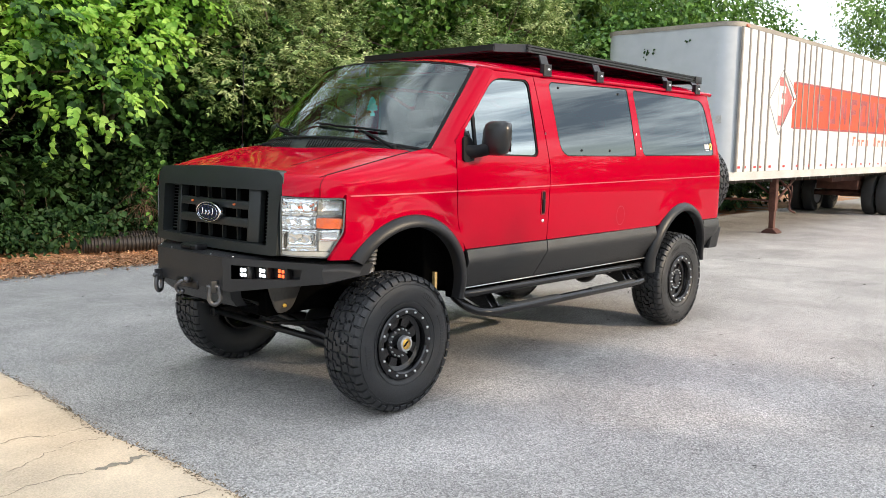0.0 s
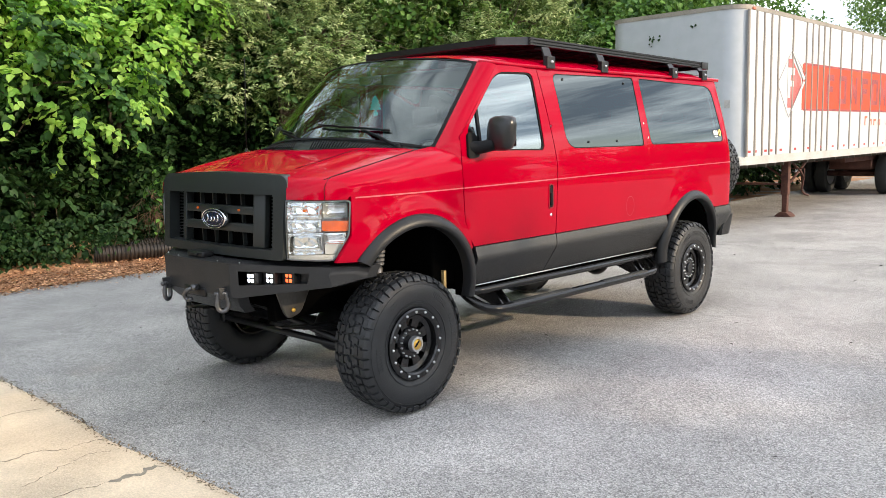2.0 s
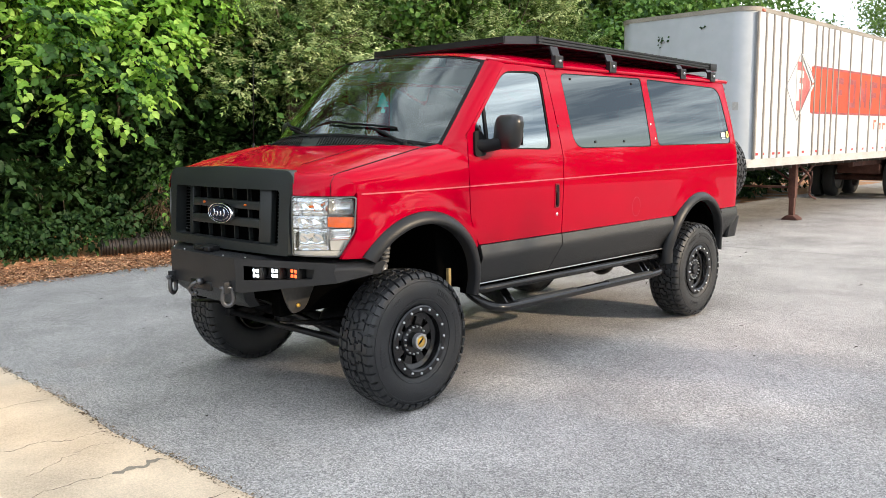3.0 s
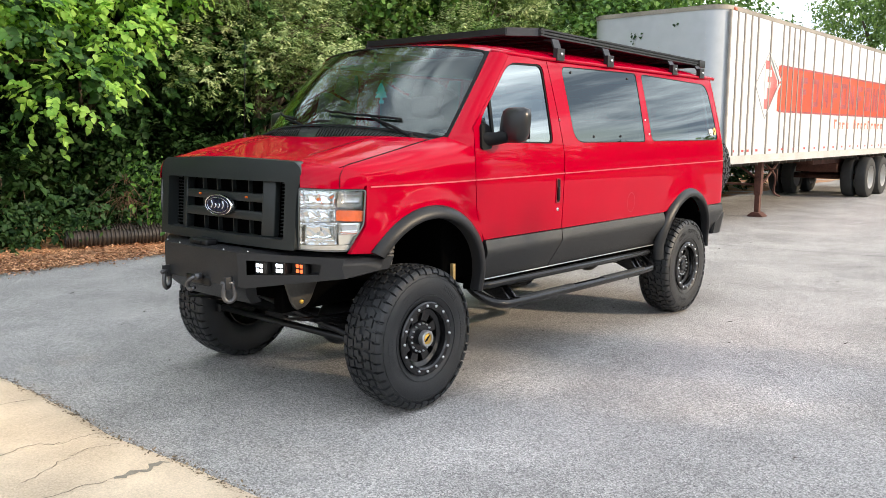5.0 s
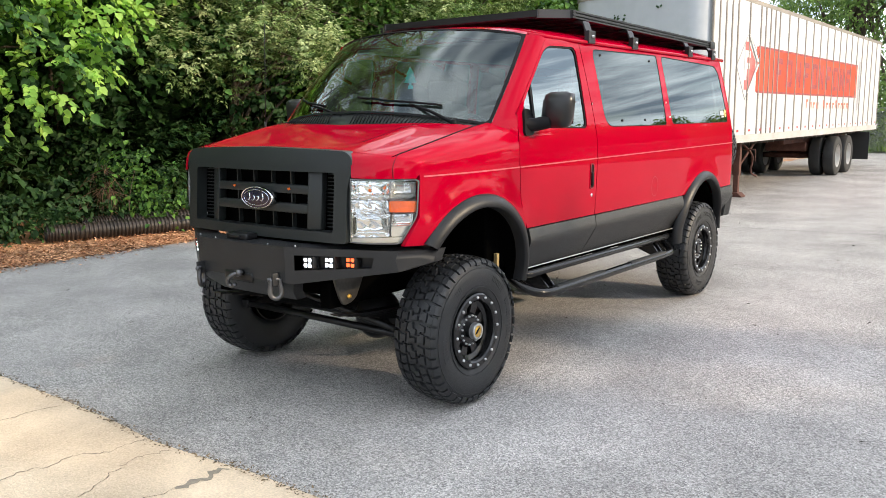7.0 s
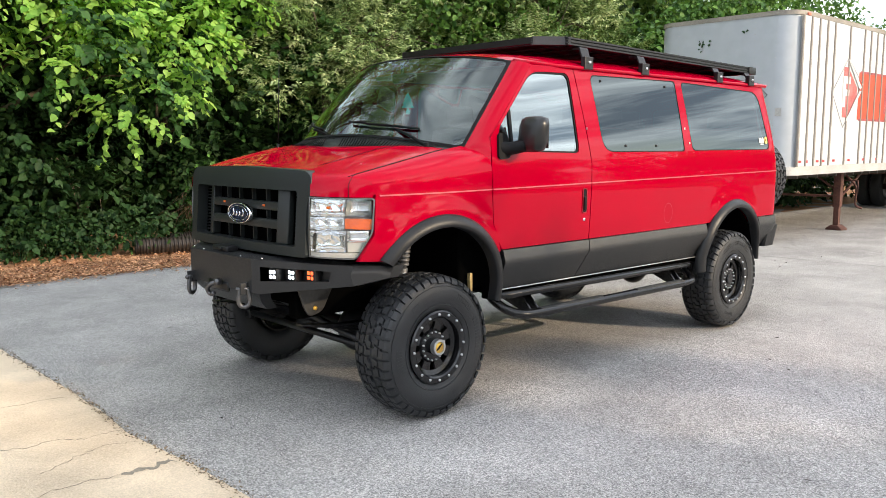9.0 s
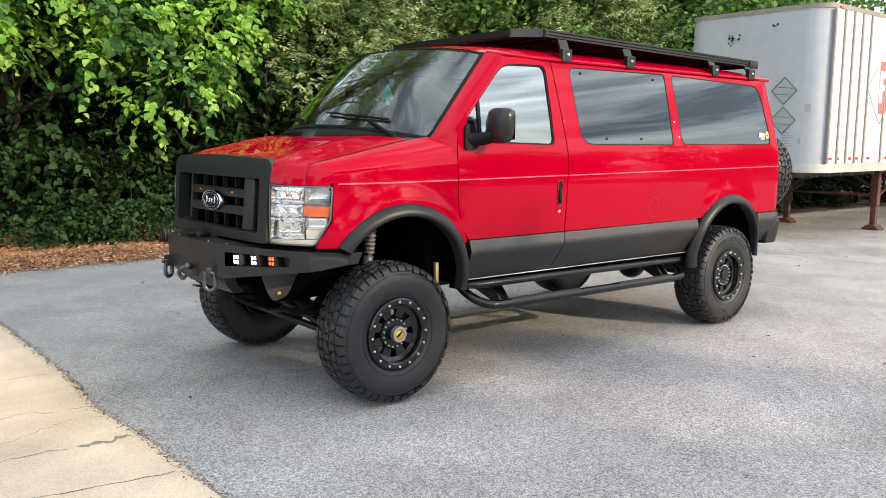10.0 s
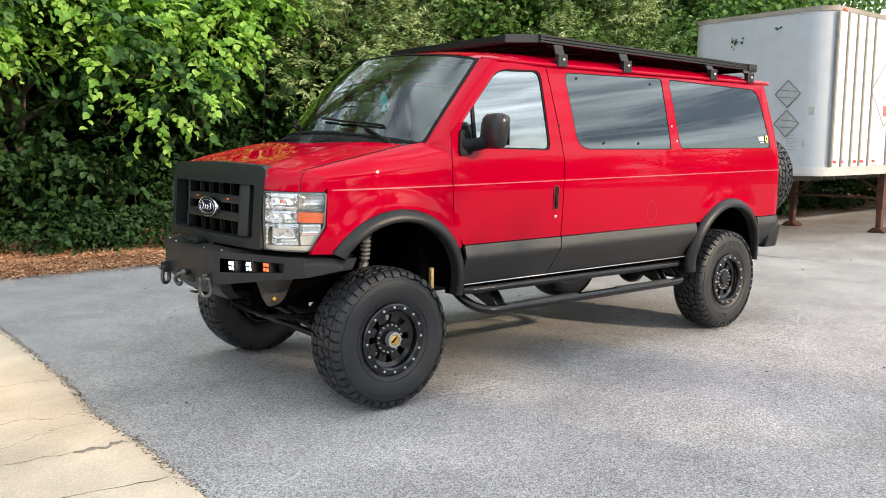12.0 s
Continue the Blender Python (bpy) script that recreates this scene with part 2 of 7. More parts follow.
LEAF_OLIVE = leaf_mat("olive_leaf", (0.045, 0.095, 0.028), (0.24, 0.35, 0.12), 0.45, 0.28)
LEAF_SILVER_LIT = leaf_mat("silver_lit_leaf", (0.20, 0.29, 0.11), (0.56, 0.64, 0.34), 0.42, 0.30)
LEAF_IVY = leaf_mat("ivy_leaf", (0.025, 0.075, 0.014), (0.11, 0.23, 0.04), 0.4, 0.26)
# darker leaf: the shade low and deep in the hedge is in its colour
LEAF_SHADED = leaf_mat("shaded_leaf", (0.010, 0.032, 0.008), (0.028, 0.070, 0.017), 0.5, 0.12)
LEAF_TALL = leaf_mat("tall_leaf", (0.11, 0.21, 0.055), (0.34, 0.50, 0.15))
LEAF_FAR = leaf_mat("far_leaf", (0.055, 0.115, 0.028), (0.20, 0.32, 0.08))
TR_WHITE = mat("trailer_paint", (0.52, 0.535, 0.54), 0.5, 0.0, 0.10, 0.9, 30, tint=(0.60, 0.615, 0.62))
# body white with the nose's bluish shade mixed into the colour
TR_NOSE_SHADED = mat("trailer_nose_shaded", (0.40, 0.425, 0.45), 0.40, 0.05, 0.05, 0.35, 6, tint=(0.44, 0.465, 0.49))
TR_RAIL = mat("trailer_rail", (0.46, 0.45, 0.43), 0.6, 0.2, 0.25, 2, 40)
TR_TOP = mat("trailer_top_rail", (0.26, 0.235, 0.20), 0.6, 0.2, 0.35, 2, 40)
TR_ORANGE = mat("trailer_orange", (0.50, 0.040, 0.010), 0.55, 0.0, 0.15, 1.2, 30, tint=(0.56, 0.065, 0.020))
TR_FADE = mat("trailer_faded_letter", (0.16, 0.040, 0.060), 0.6, 0.0, 0.4, 2.5, 40, tint=(0.36, 0.07, 0.07))
TR_REDLET = mat("trailer_red_letter", (0.62, 0.16, 0.09), 0.6, 0.0, 0.3, 3, 40)
RUST = mat("rusty_leg", (0.050, 0.016, 0.013), 0.8, 0.0, 0.4, 5, 50, bump=0.4, bump_scale=50, tint=(0.11, 0.045, 0.032))
WHEELGREY = mat("truck_rim", (0.45, 0.44, 0.42), 0.5, 0.3, 0.2, 5, 50)
FENCE = mat("galvanised", (0.35, 0.36, 0.36), 0.5, 0.7, 0.15, 5, 50)

# ---- mesh helpers ----
WORLD_OF = {}


def thing(name, loc=(0, 0, 0), label="", category="", group="", kind=""):
    ob = new(name, None)
    ob.location = loc
    ob.empty_display_size = 0.2
    WORLD_OF[ob] = Matrix.Translation(loc)
    return tagged(ob, label, category, group, kind)


def mesh_of(name, bm, material, smooth=True):
    me = bpy.data.meshes.new(name)
    if smooth:
        for f in bm.faces:
            f.smooth = True
    bm.to_mesh(me)
    bm.free()
    for m in (material if isinstance(material, (list, tuple)) else [material]):
        me.materials.append(m)
    return me


def put(name, me, parent=None, m=None, label=""):
    """Links a mesh at the world pose m, under parent if given."""
    ob = new(name, me)
    m = m or Matrix.Identity(4)
    WORLD_OF[ob] = m
    ob.matrix_basis = m
    if parent:
        ob.parent = parent
        ob.matrix_parent_inverse = WORLD_OF[parent].inverted()
    if label:
        ob["label"] = label
    return ob


def part(name, bm, material, parent=None, label="", smooth=True, m=None):
    return put(name, mesh_of(name, bm, material, smooth), parent, m, label)


def harden(bm, angle=35):
    """Marks edges sharper than the angle."""
    bm.normal_update()
    lim = radians(angle)
    for e in bm.edges:
        if len(e.link_faces) == 2 and e.calc_face_angle(0) > lim:
            e.smooth = False


def box(bm, x0, x1, y0, y1, z0, z1, bevel=0.0, seg=2):
    """A bevelled box, into bm."""
    vs = [bm.verts.new((x, y, z)) for x in (x0, x1) for y in (y0, y1) for z in (z0, z1)]
    q = [(0, 1, 3, 2), (4, 6, 7, 5), (0, 4, 5, 1), (2, 3, 7, 6), (0, 2, 6, 4), (1, 5, 7, 3)]
    fs = [bm.faces.new([vs[i] for i in f]) for f in q]
    if bevel:
        es = list({e for f in fs for e in f.edges})
        bmesh.ops.bevel(bm, geom=es, offset=bevel, segments=seg, profile=0.6, affect="EDGES")
    return vs


def prism(bm, poly, f0, f1, bevel=0.0, seg=2):
    """Extrudes a polygon: f0 and f1 turn its 2D points into the 3D points of the two ends."""
    a = [bm.verts.new(f0(*p)) for p in poly]
    b = [bm.verts.new(f1(*p)) for p in poly]
    fs = [bm.faces.new(a[::-1]), bm.faces.new(b)]
    for i in range(len(poly)):
        j = (i + 1) % len(poly)
        fs.append(bm.faces.new((a[i], a[j], b[j], b[i])))
    bmesh.ops.recalc_face_normals(bm, faces=fs)
    if bevel:
        es = list({e for f in fs for e in f.edges})
        bmesh.ops.bevel(bm, geom=es, offset=bevel, segments=seg, profile=0.6, affect="EDGES")


def tube(bm, pts, r, n=10, cap=True):
    """A round bar along points; r may be a list."""
    pts = [Vector(p) for p in pts]
    rs = r if isinstance(r, (list, tuple)) else [r] * len(pts)
    rings, side = [], None
    for i, p in enumerate(pts):
        d = (pts[min(i + 1, len(pts) - 1)] - pts[max(i - 1, 0)]).normalized()
        if side is None:
            side = d.cross(Vector((0, 0, 1)) if abs(d.z) < 0.9 else Vector((1, 0, 0))).normalized()
        side = (side - d * side.dot(d)).normalized()
        up = side.cross(d)
        rings.append([bm.verts.new(p + rs[i] * (math.cos(2 * math.pi * k / n) * side + math.sin(2 * math.pi * k / n) * up)) for k in range(n)])
    for a, b in zip(rings, rings[1:]):
        for k in range(n):
            bm.faces.new((a[k], a[(k + 1) % n], b[(k + 1) % n], b[k]))
    if cap:
        bm.faces.new(rings[0][::-1]); bm.faces.new(rings[-1])


def smooth_path(pts, n=6):
    """Catmull-Rom through points."""
    P = [Vector(p) for p in pts]
    out = []
    for i in range(len(P) - 1):
        a, b, c, d = P[max(i - 1, 0)], P[i], P[i + 1], P[min(i + 2, len(P) - 1)]
        for k in range(n):
            t = k / n
            out.append(0.5 * ((2 * b) + (c - a) * t + (2 * a - 5 * b + 4 * c - d) * t * t + (3 * b - a - 3 * c + d) * t ** 3))
    out.append(P[-1])
    return out


def lathe(bm, prof, n=48, closed=False):
    """Turns (radius, x) round the x axis."""
    rings = []
    for r, x in prof:
        rings.append([bm.verts.new((x, r * math.cos(2 * math.pi * k / n), r * math.sin(2 * math.pi * k / n))) for k in range(n)])
    pairs = list(zip(rings, rings[1:])) + ([(rings[-1], rings[0])] if closed else [])
    for a, b in pairs:
        for k in range(n):
            bm.faces.new((a[k], a[(k + 1) % n], b[(k + 1) % n], b[k]))
    bmesh.ops.recalc_face_normals(bm, faces=bm.faces[:])
    return rings


def rounded(pts, r, n=5):
    """A closed polygon with its corners rounded; r: one radius or one for each corner."""
    out, m = [], len(pts)
    for i in range(m):
        p, a, b = Vector(pts[i]), Vector(pts[i - 1]), Vector(pts[(i + 1) % m])
        rr = r[i] if isinstance(r, (list, tuple)) else r
        if rr <= 0:
            out.append((p.x, p.y)); continue
        u, v = (a - p), (b - p)
        rr = min(rr, 0.45 * u.length, 0.45 * v.length)
        s, e = p + u.normalized() * rr, p + v.normalized() * rr
        for k in range(n + 1):
            t = k / n
            q = (1 - t) ** 2 * s + 2 * t * (1 - t) * p + t * t * e
            out.append((q.x, q.y))
    return out


def dense(poly, step):
    out = []
    for i, p in enumerate(poly):
        q = poly[(i + 1) % len(poly)]
        k = max(1, int(math.hypot(q[0] - p[0], q[1] - p[1]) / step))
        out += [(p[0] + (q[0] - p[0]) * j / k, p[1] + (q[1] - p[1]) * j / k) for j in range(k)]
    return out


def inside(px, py, poly):
    x, y = np.asarray(px, float), np.asarray(py, float)
    res = np.zeros(x.shape, bool)
    n = len(poly)
    for i in range(n):
        x0, y0 = poly[i]; x1, y1 = poly[(i + 1) % n]
        if y0 == y1:
            continue
        c = ((y0 > y) != (y1 > y)) & (x < (x1 - x0) * (y - y0) / (y1 - y0) + x0)
        res ^= c
    return res


def near_edge(px, py, poly):
    """Distance of points to a closed polygon's edges."""
    x, y = np.asarray(px, float), np.asarray(py, float)
    best = np.full(x.shape, 1e9)
    for i in range(len(poly)):
        ax, ay = poly[i]; bx, by = poly[(i + 1) % len(poly)]
        dx, dy = bx - ax, by - ay
        t = np.clip(((x - ax) * dx + (y - ay) * dy) / max(dx * dx + dy * dy, 1e-12), 0, 1)
        best = np.minimum(best, np.hypot(x - ax - t * dx, y - ay - t * dy))
    return best


def patch(bm, outline, holes, surface, step=0.04, flange=None, facing=(1, 0, 0)):
    """A panel cut to an outline with holes, laid on surface(u, v), its rims turned in along flange."""
    from mathutils import geometry
    loops = [dense(l, step) for l in [outline] + list(holes)]
    verts, edges = [], []
    for l in loops:
        b = len(verts)
        verts += [Vector(p) for p in l]
        edges += [(b + i, b + (i + 1) % len(l)) for i in range(len(l))]
    us, vs = [p[0] for p in outline], [p[1] for p in outline]
    gu, gv = np.meshgrid(np.arange(min(us), max(us), step), np.arange(min(vs), max(vs), step))
    gu, gv = gu.ravel(), gv.ravel()
    ok = inside(gu, gv, loops[0])
    for l in loops:
        ok &= near_edge(gu, gv, l) > 0.45 * step
    for l in loops[1:]:
        ok &= ~inside(gu, gv, l)
    verts += [Vector((a, b)) for a, b in zip(gu[ok], gv[ok])]
    v2, _, faces, *_ = geometry.delaunay_2d_cdt(verts, edges, [], 0, 1e-6)
    cu = np.array([sum(v2[i].x for i in f) / 3 for f in faces]); cv = np.array([sum(v2[i].y for i in f) / 3 for f in faces])
    keep = inside(cu, cv, loops[0])
    for l in loops[1:]:
        keep &= ~inside(cu, cv, l)
    area = np.array([abs((v2[f[1]].x - v2[f[0]].x) * (v2[f[2]].y - v2[f[0]].y) - (v2[f[2]].x - v2[f[0]].x) * (v2[f[1]].y - v2[f[0]].y)) for f in faces])
    keep &= area > 0.002 * step * step
    bv = [bm.verts.new(surface(v.x, v.y)) for v in v2]
    made = [bm.faces.new([bv[i] for i in f]) for f, k in zip(faces, keep) if k]
    loose = [v for v in bv if not v.link_faces]
    for v in loose:
        bm.verts.remove(v)
    for f in made:
        f.normal_update()
    face = Vector(facing)
    if sum(f.normal.dot(face) * f.calc_area() for f in made) < 0:
        bmesh.ops.reverse_faces(bm, faces=made)
    if flange:
        rim = [e for f in made for e in f.edges if len(e.link_faces) == 1]
        rim = list(dict.fromkeys(rim))
        for e in rim:
            e.smooth = False
        ext = bmesh.ops.extrude_edge_only(bm, edges=rim)
        for v in [g for g in ext["geom"] if isinstance(g, bmesh.types.BMVert)]:
            v.co += Vector(flange)
    return made


def lerp(x, xs, ys):
    """Smooth interpolation through a table."""
    if x <= xs[0]: return ys[0] + (x - xs[0]) * (ys[1] - ys[0]) / (xs[1] - xs[0])
    if x >= xs[-1]: return ys[-1] + (x - xs[-1]) * (ys[-1] - ys[-2]) / (xs[-1] - xs[-2])
    i = max(k for k in range(len(xs) - 1) if xs[k] <= x)
    h = xs[i + 1] - xs[i]
    t = (x - xs[i]) / h
    def slope(k):
        if k <= 0: return (ys[1] - ys[0]) / (xs[1] - xs[0])
        if k >= len(xs) - 1: return (ys[-1] - ys[-2]) / (xs[-1] - xs[-2])
        return (ys[k + 1] - ys[k - 1]) / (xs[k + 1] - xs[k - 1])
    m0, m1 = slope(i) * h, slope(i + 1) * h
    return (2 * t ** 3 - 3 * t * t + 1) * ys[i] + (t ** 3 - 2 * t * t + t) * m0 + (-2 * t ** 3 + 3 * t * t) * ys[i + 1] + (t ** 3 - t * t) * m1


def raw_mesh(name, verts, faces_flat, per_face, material):
    """A mesh from arrays, with faces of per_face corners."""
    me = bpy.data.meshes.new(name)
    n = len(faces_flat) // per_face
    me.vertices.add(len(verts)); me.vertices.foreach_set("co", np.asarray(verts, np.float32).ravel())
    me.loops.add(len(faces_flat)); me.loops.foreach_set("vertex_index", np.asarray(faces_flat, np.int32))
    me.polygons.add(n)
    me.polygons.foreach_set("loop_start", np.arange(0, n * per_face, per_face, dtype=np.int32))
    me.update(calc_edges=True)
    me.materials.append(material)
    return me

# ---- ground ----
bm = bmesh.new()
box(bm, -500, 500, -500, 500, -0.4, 0.0)
part("ground", bm, ASPHALT, smooth=False)
tagged(bpy.data.objects["ground"], "grey weathered asphalt parking lot", "asphalt", kind="structure")

bm = bmesh.new()
edge = [(-14 + 0.25 * i, -1.385 - 0.055 * math.exp(-((-14 + 0.25 * i) / 0.40) ** 2) + 0.018 * noise.noise((i * 0.9, 3.1, 0))) for i in range(70)]
prism(bm, edge + [(3.5, -9.0), (-14, -9.0)], lambda a, b: (a, b, -0.05), lambda a, b: (a, b, 0.012))
part("pavement", bm, CONCRETE, smooth=False)
tagged(bpy.data.objects["pavement"], "tan cracked concrete slab beside the asphalt", "concrete slab", kind="structure")

bm = bmesh.new()
patch(bm, [(-5.85, -14), (-5.75, 2), (-5.6, 6), (-4.6, 9.5), (-4.0, 13), (-3.9, 30), (-16, 30), (-16, -14)], [],
      lambda a, b: (a, b, 0.004 + 0.07 * min(1, max(0, (-a - 5.6 + max(0, b - 6) * -0.4) / 2.2)) + 0.03 * noise.noise((a * 1.7, b * 1.7, 0))), 0.4, facing=(0, 0, 1))
part("leaf_litter_bank", bm, LITTER)
tagged(bpy.data.objects["leaf_litter_bank"], "brown leaf litter bank at the edge of the asphalt", "leaf litter", kind="structure")

# ---- van ----
from mathutils.bvhtree import BVHTree
van = thing("van", (0, 1.8, 0), "lifted red passenger van with black trim and large off-road tyres", "van")


def taper(y):
    return lerp(y, [-0.60, -0.49, -0.40, -0.34, -0.25, -0.10, 0.10, 0.45, 0.8, 3.9], [0.165, 0.116, 0.086, 0.070, 0.052, 0.030, 0.012, 0.0, 0.0, 0.0]) if y < 0.8 else 0.0


def side_x(y, z):
    """Half width of the body side, swelling over the wheel arches."""
    b = 0.0
    for cy, cz, r0 in ((0.055, 0.70, 0.50), (3.49, 0.60, 0.52)):
        r = math.hypot(y - cy, z - cz)
        if z > 0.955 and r > 0.3:
            b += 0.017 * math.exp(-(max(0, r - r0) / 0.075) ** 2) * min(1, (z - 0.955) / 0.08)
    return plain_side_x(y, z) + b


def plain_side_x(y, z):
    """Half width of the body side without the swelling."""
    p = lerp(z, [0.60, 0.75, 0.95, 1.20, 1.40, 1.55, 1.80, 2.05, 2.12], [0.945, 0.974, 0.998, 1.003, 0.998, 0.985, 0.946, 0.900, 0.884])
    yy = y + 0.20 * max(0, z - 1.45)
    r = 0.0
    if yy > 4.20:
        t = min(1, (yy - 4.20) / 0.20)
        r = 0.18 * (1 - math.sqrt(max(0, 1 - t ** 2.6)))
    return p - taper(y) - r


def on_side(s, off=0.0):
    return lambda y, z: (s * (side_x(y, z) + off), y, z)


def clad_side(s):
    """Lower cladding: it leans out to a crease, then tucks under."""
    return lambda y, z: (s * (plain_side_x(y, z) + float(np.interp(z, [0.66, 0.70, 0.855, 0.875, 0.955], [-0.034, -0.026, 0.030, 0.032, 0.004]))), y, z)


def arch(cy, cz, r, a0, a1, n=24):
    return [(cy + r * math.cos(radians(a0 + (a1 - a0) * k / n)), cz + r * math.sin(radians(a0 + (a1 - a0) * k / n))) for k in range(n + 1)]


FA, RA = (0.055, 0.70), (3.49, 0.60)     # wheel arch centres
W_DOOR = rounded([(0.535, 1.555), (1.325, 1.535), (1.300, 2.070), (0.905, 2.060), (0.535, 1.690)], [0.02, 0.05, 0.06, 0.09, 0.05])
W_MID = rounded([(1.600, 1.540), (2.680, 1.536), (2.640, 2.083), (1.530, 2.072)], [0.12, 0.03, 0.03, 0.06])
W_REAR = rounded([(2.795, 1.541), (4.150, 1.542), (4.020, 2.052), (2.725, 2.081)], [0.05, 0.06, 0.12, 0.05])
TONE = 0.952

for s in (1, -1):
    fac, fl = (s, 0, 0), (-s * 0.025, 0, 0)
    # front fender, over the wheel arch
    bm = bmesh.new()
    zr = 0.95
    arc = arch(*FA, 0.44, 30, 146)
    patch(bm, [(-0.388, 1.33), (-0.396, 1.11), (-0.485, 0.965), (-0.335, 0.958)] + arc[::-1][1:-1] + [(0.50, 0.92), (0.530, 0.945), (0.452, 1.11), (0.446, 1.33)], [], on_side(s), 0.035, fl, fac)
    part("front_fender", bm, RED, van)
    # front door with window opening
    bm = bmesh.new()
    patch(bm, [(0.540, TONE), (1.420, TONE - 0.004), (1.449, 1.46), (1.405, 1.76), (1.352, 2.105), (0.925, 2.105), (0.460, 1.640), (0.452, 1.43), (0.458, 1.11), (0.490, 1.02)], [W_DOOR], on_side(s), 0.035, fl, fac)
    door = part("front_door", bm, RED, van)
    bm = bmesh.new()
    patch(bm, W_DOOR, [], on_side(s, -0.012), 0.06, None, fac)
    g = part("door_window", bm, GLASS_DOOR, door, "clear side glass reflecting the sky")
    g.visible_shadow = False
    # rubber frame round the glass and its divider
    bm = bmesh.new()
    inner = [(0.9185 + (a - 0.9185) * 0.972, 1.80 + (b - 1.80) * 0.958) for a, b in W_DOOR]
    patch(bm, W_DOOR, [inner], on_side(s, -0.006), 0.05, (-s * 0.01, 0, 0), fac)
    patch(bm, [(0.640, 1.555), (0.664, 1.555), (0.670, 1.815), (0.646, 1.792)], [], on_side(s, -0.004), 0.05, (-s * 0.01, 0, 0), fac)
    part("window_seal", bm, TRIMBLACK, door)
    # door lower cladding
    bm = bmesh.new()
    patch(bm, [(0.548, 0.682), (1.352, 0.676), (1.418, TONE - 0.010), (0.546, TONE - 0.006)], [], clad_side(s), 0.022, fl, fac)
    part("door_cladding", bm, CLAD, door, "charcoal textured lower door")
    # rear side panel
    bm = bmesh.new()
    arc = arch(*RA, 0.46, 50, 130)
    patch(bm, [(1.428, TONE - 0.004), (3.010, TONE - 0.008)] + arc[::-1] + [(3.975, 0.945), (4.395, 0.945), (4.395, 1.45), (4.262, 2.105), (1.360, 2.105), (1.413, 1.76), (1.457, 1.46)], [W_MID, W_REAR], on_side(s), 0.04, fl, fac)
    side = part("side_panel", bm, RED, van)
    for win in (W_MID, W_REAR):
        bm = bmesh.new()
        patch(bm, win, [], on_side(s, -0.003), 0.06, None, fac)
        g = part("side_window", bm, GLASS_DARK, side, "dark tinted side glass")
        cy = sum(p[0] for p in win) / len(win); cz = sum(p[1] for p in win) / len(win)
        bm = bmesh.new()
        inner = [(cy + (a - cy) * 0.989, cz + (b - cz) * 0.976) for a, b in win]
        patch(bm, win, [inner], on_side(s, -0.001), 0.05, None, fac)
        part("window_seal", bm, TRIMBLACK, side)
    # lower cladding between door and rear arch, and behind the arch
    bm = bmesh.new()
    patch(bm, [(1.360, 0.676), (3.02, 0.660), (3.02, TONE - 0.010), (1.427, TONE - 0.010)], [], clad_side(s), 0.024, fl, fac)
    part("side_cladding", bm, CLAD, side, "charcoal textured lower side")
    bm = bmesh.new()
    patch(bm, [(3.94, 0.668), (4.395, 0.690), (4.395, 0.939), (3.94, 0.939)], [], clad_side(s), 0.022, fl, fac)
    part("rear_cladding", bm, CLAD, side, "charcoal textured rear corner")
    # bright strip along the sill
    bm = bmesh.new()
    tube(bm, [(s * (plain_side_x(y_, 0.70) - 0.022), y_, 0.686 - 0.0085 * (y_ - 0.60)) for y_ in (0.55, 1.36, 2.2, 3.02)], 0.0042, 6)
    part("sill_strip", bm, STRIP, van, "thin bright metal sill strip")
    # wheel arch flares: rounded bands swept round the arch
    for (cy, cz), r1, a0, a1, ztop in ((FA, 0.50, -8, 148, 0.10), (RA, 0.525, -5, 187, 0.10)):
        bm = bmesh.new()
        n = 40
        prof = [(0.0, -0.01), (0.002, 0.014), (-0.010, 0.034), (-0.034, 0.050), (-0.056, 0.058), (-0.070, 0.054), (-0.075, 0.040), (-0.075, -0.02)]
        rows_ = []
        for k in range(n + 1):
            a = radians(a0 + (a1 - a0) * k / n)
            row = []
            for dr, dx in prof:
                y, z = cy + (r1 + dr) * math.cos(a), cz + (r1 + dr) * math.sin(a)
                row.append(bm.verts.new((s * (plain_side_x(cy + r1 * math.cos(a), max(0.66, z)) + dx), y, z)))
            rows_.append(row)
        for a, b in zip(rows_, rows_[1:]):
            for i in range(len(prof) - 1):
                bm.faces.new((a[i], a[i + 1], b[i + 1], b[i]))
        bmesh.ops.recalc_face_normals(bm, faces=bm.faces[:])
        part("wheel_arch_flare", bm, FLARE, van, "matt black plastic arch flare")
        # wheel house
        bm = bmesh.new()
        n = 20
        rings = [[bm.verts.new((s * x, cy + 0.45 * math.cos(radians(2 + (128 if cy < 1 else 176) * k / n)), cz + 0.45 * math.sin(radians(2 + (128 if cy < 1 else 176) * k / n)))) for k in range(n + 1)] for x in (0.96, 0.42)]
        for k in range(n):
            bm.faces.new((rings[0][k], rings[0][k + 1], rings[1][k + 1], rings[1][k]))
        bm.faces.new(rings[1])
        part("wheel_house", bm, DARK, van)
    # pin stripe, over the seam
    bm = bmesh.new()
    for a, b in ((-0.365, 0.446), (0.456, 1.444), (1.456, 4.30)):
        patch(bm, [(a, 1.319 + 0.006 * a), (b, 1.319 + 0.006 * b), (b, 1.3265 + 0.006 * b), (a, 1.3265 + 0.006 * a)], [], on_side(s, 0.004), 0.05, (-s * 0.004, 0, 0), fac)
    part("pin_stripe", bm, STRIPE, van, "thin pale pin stripe moulding")


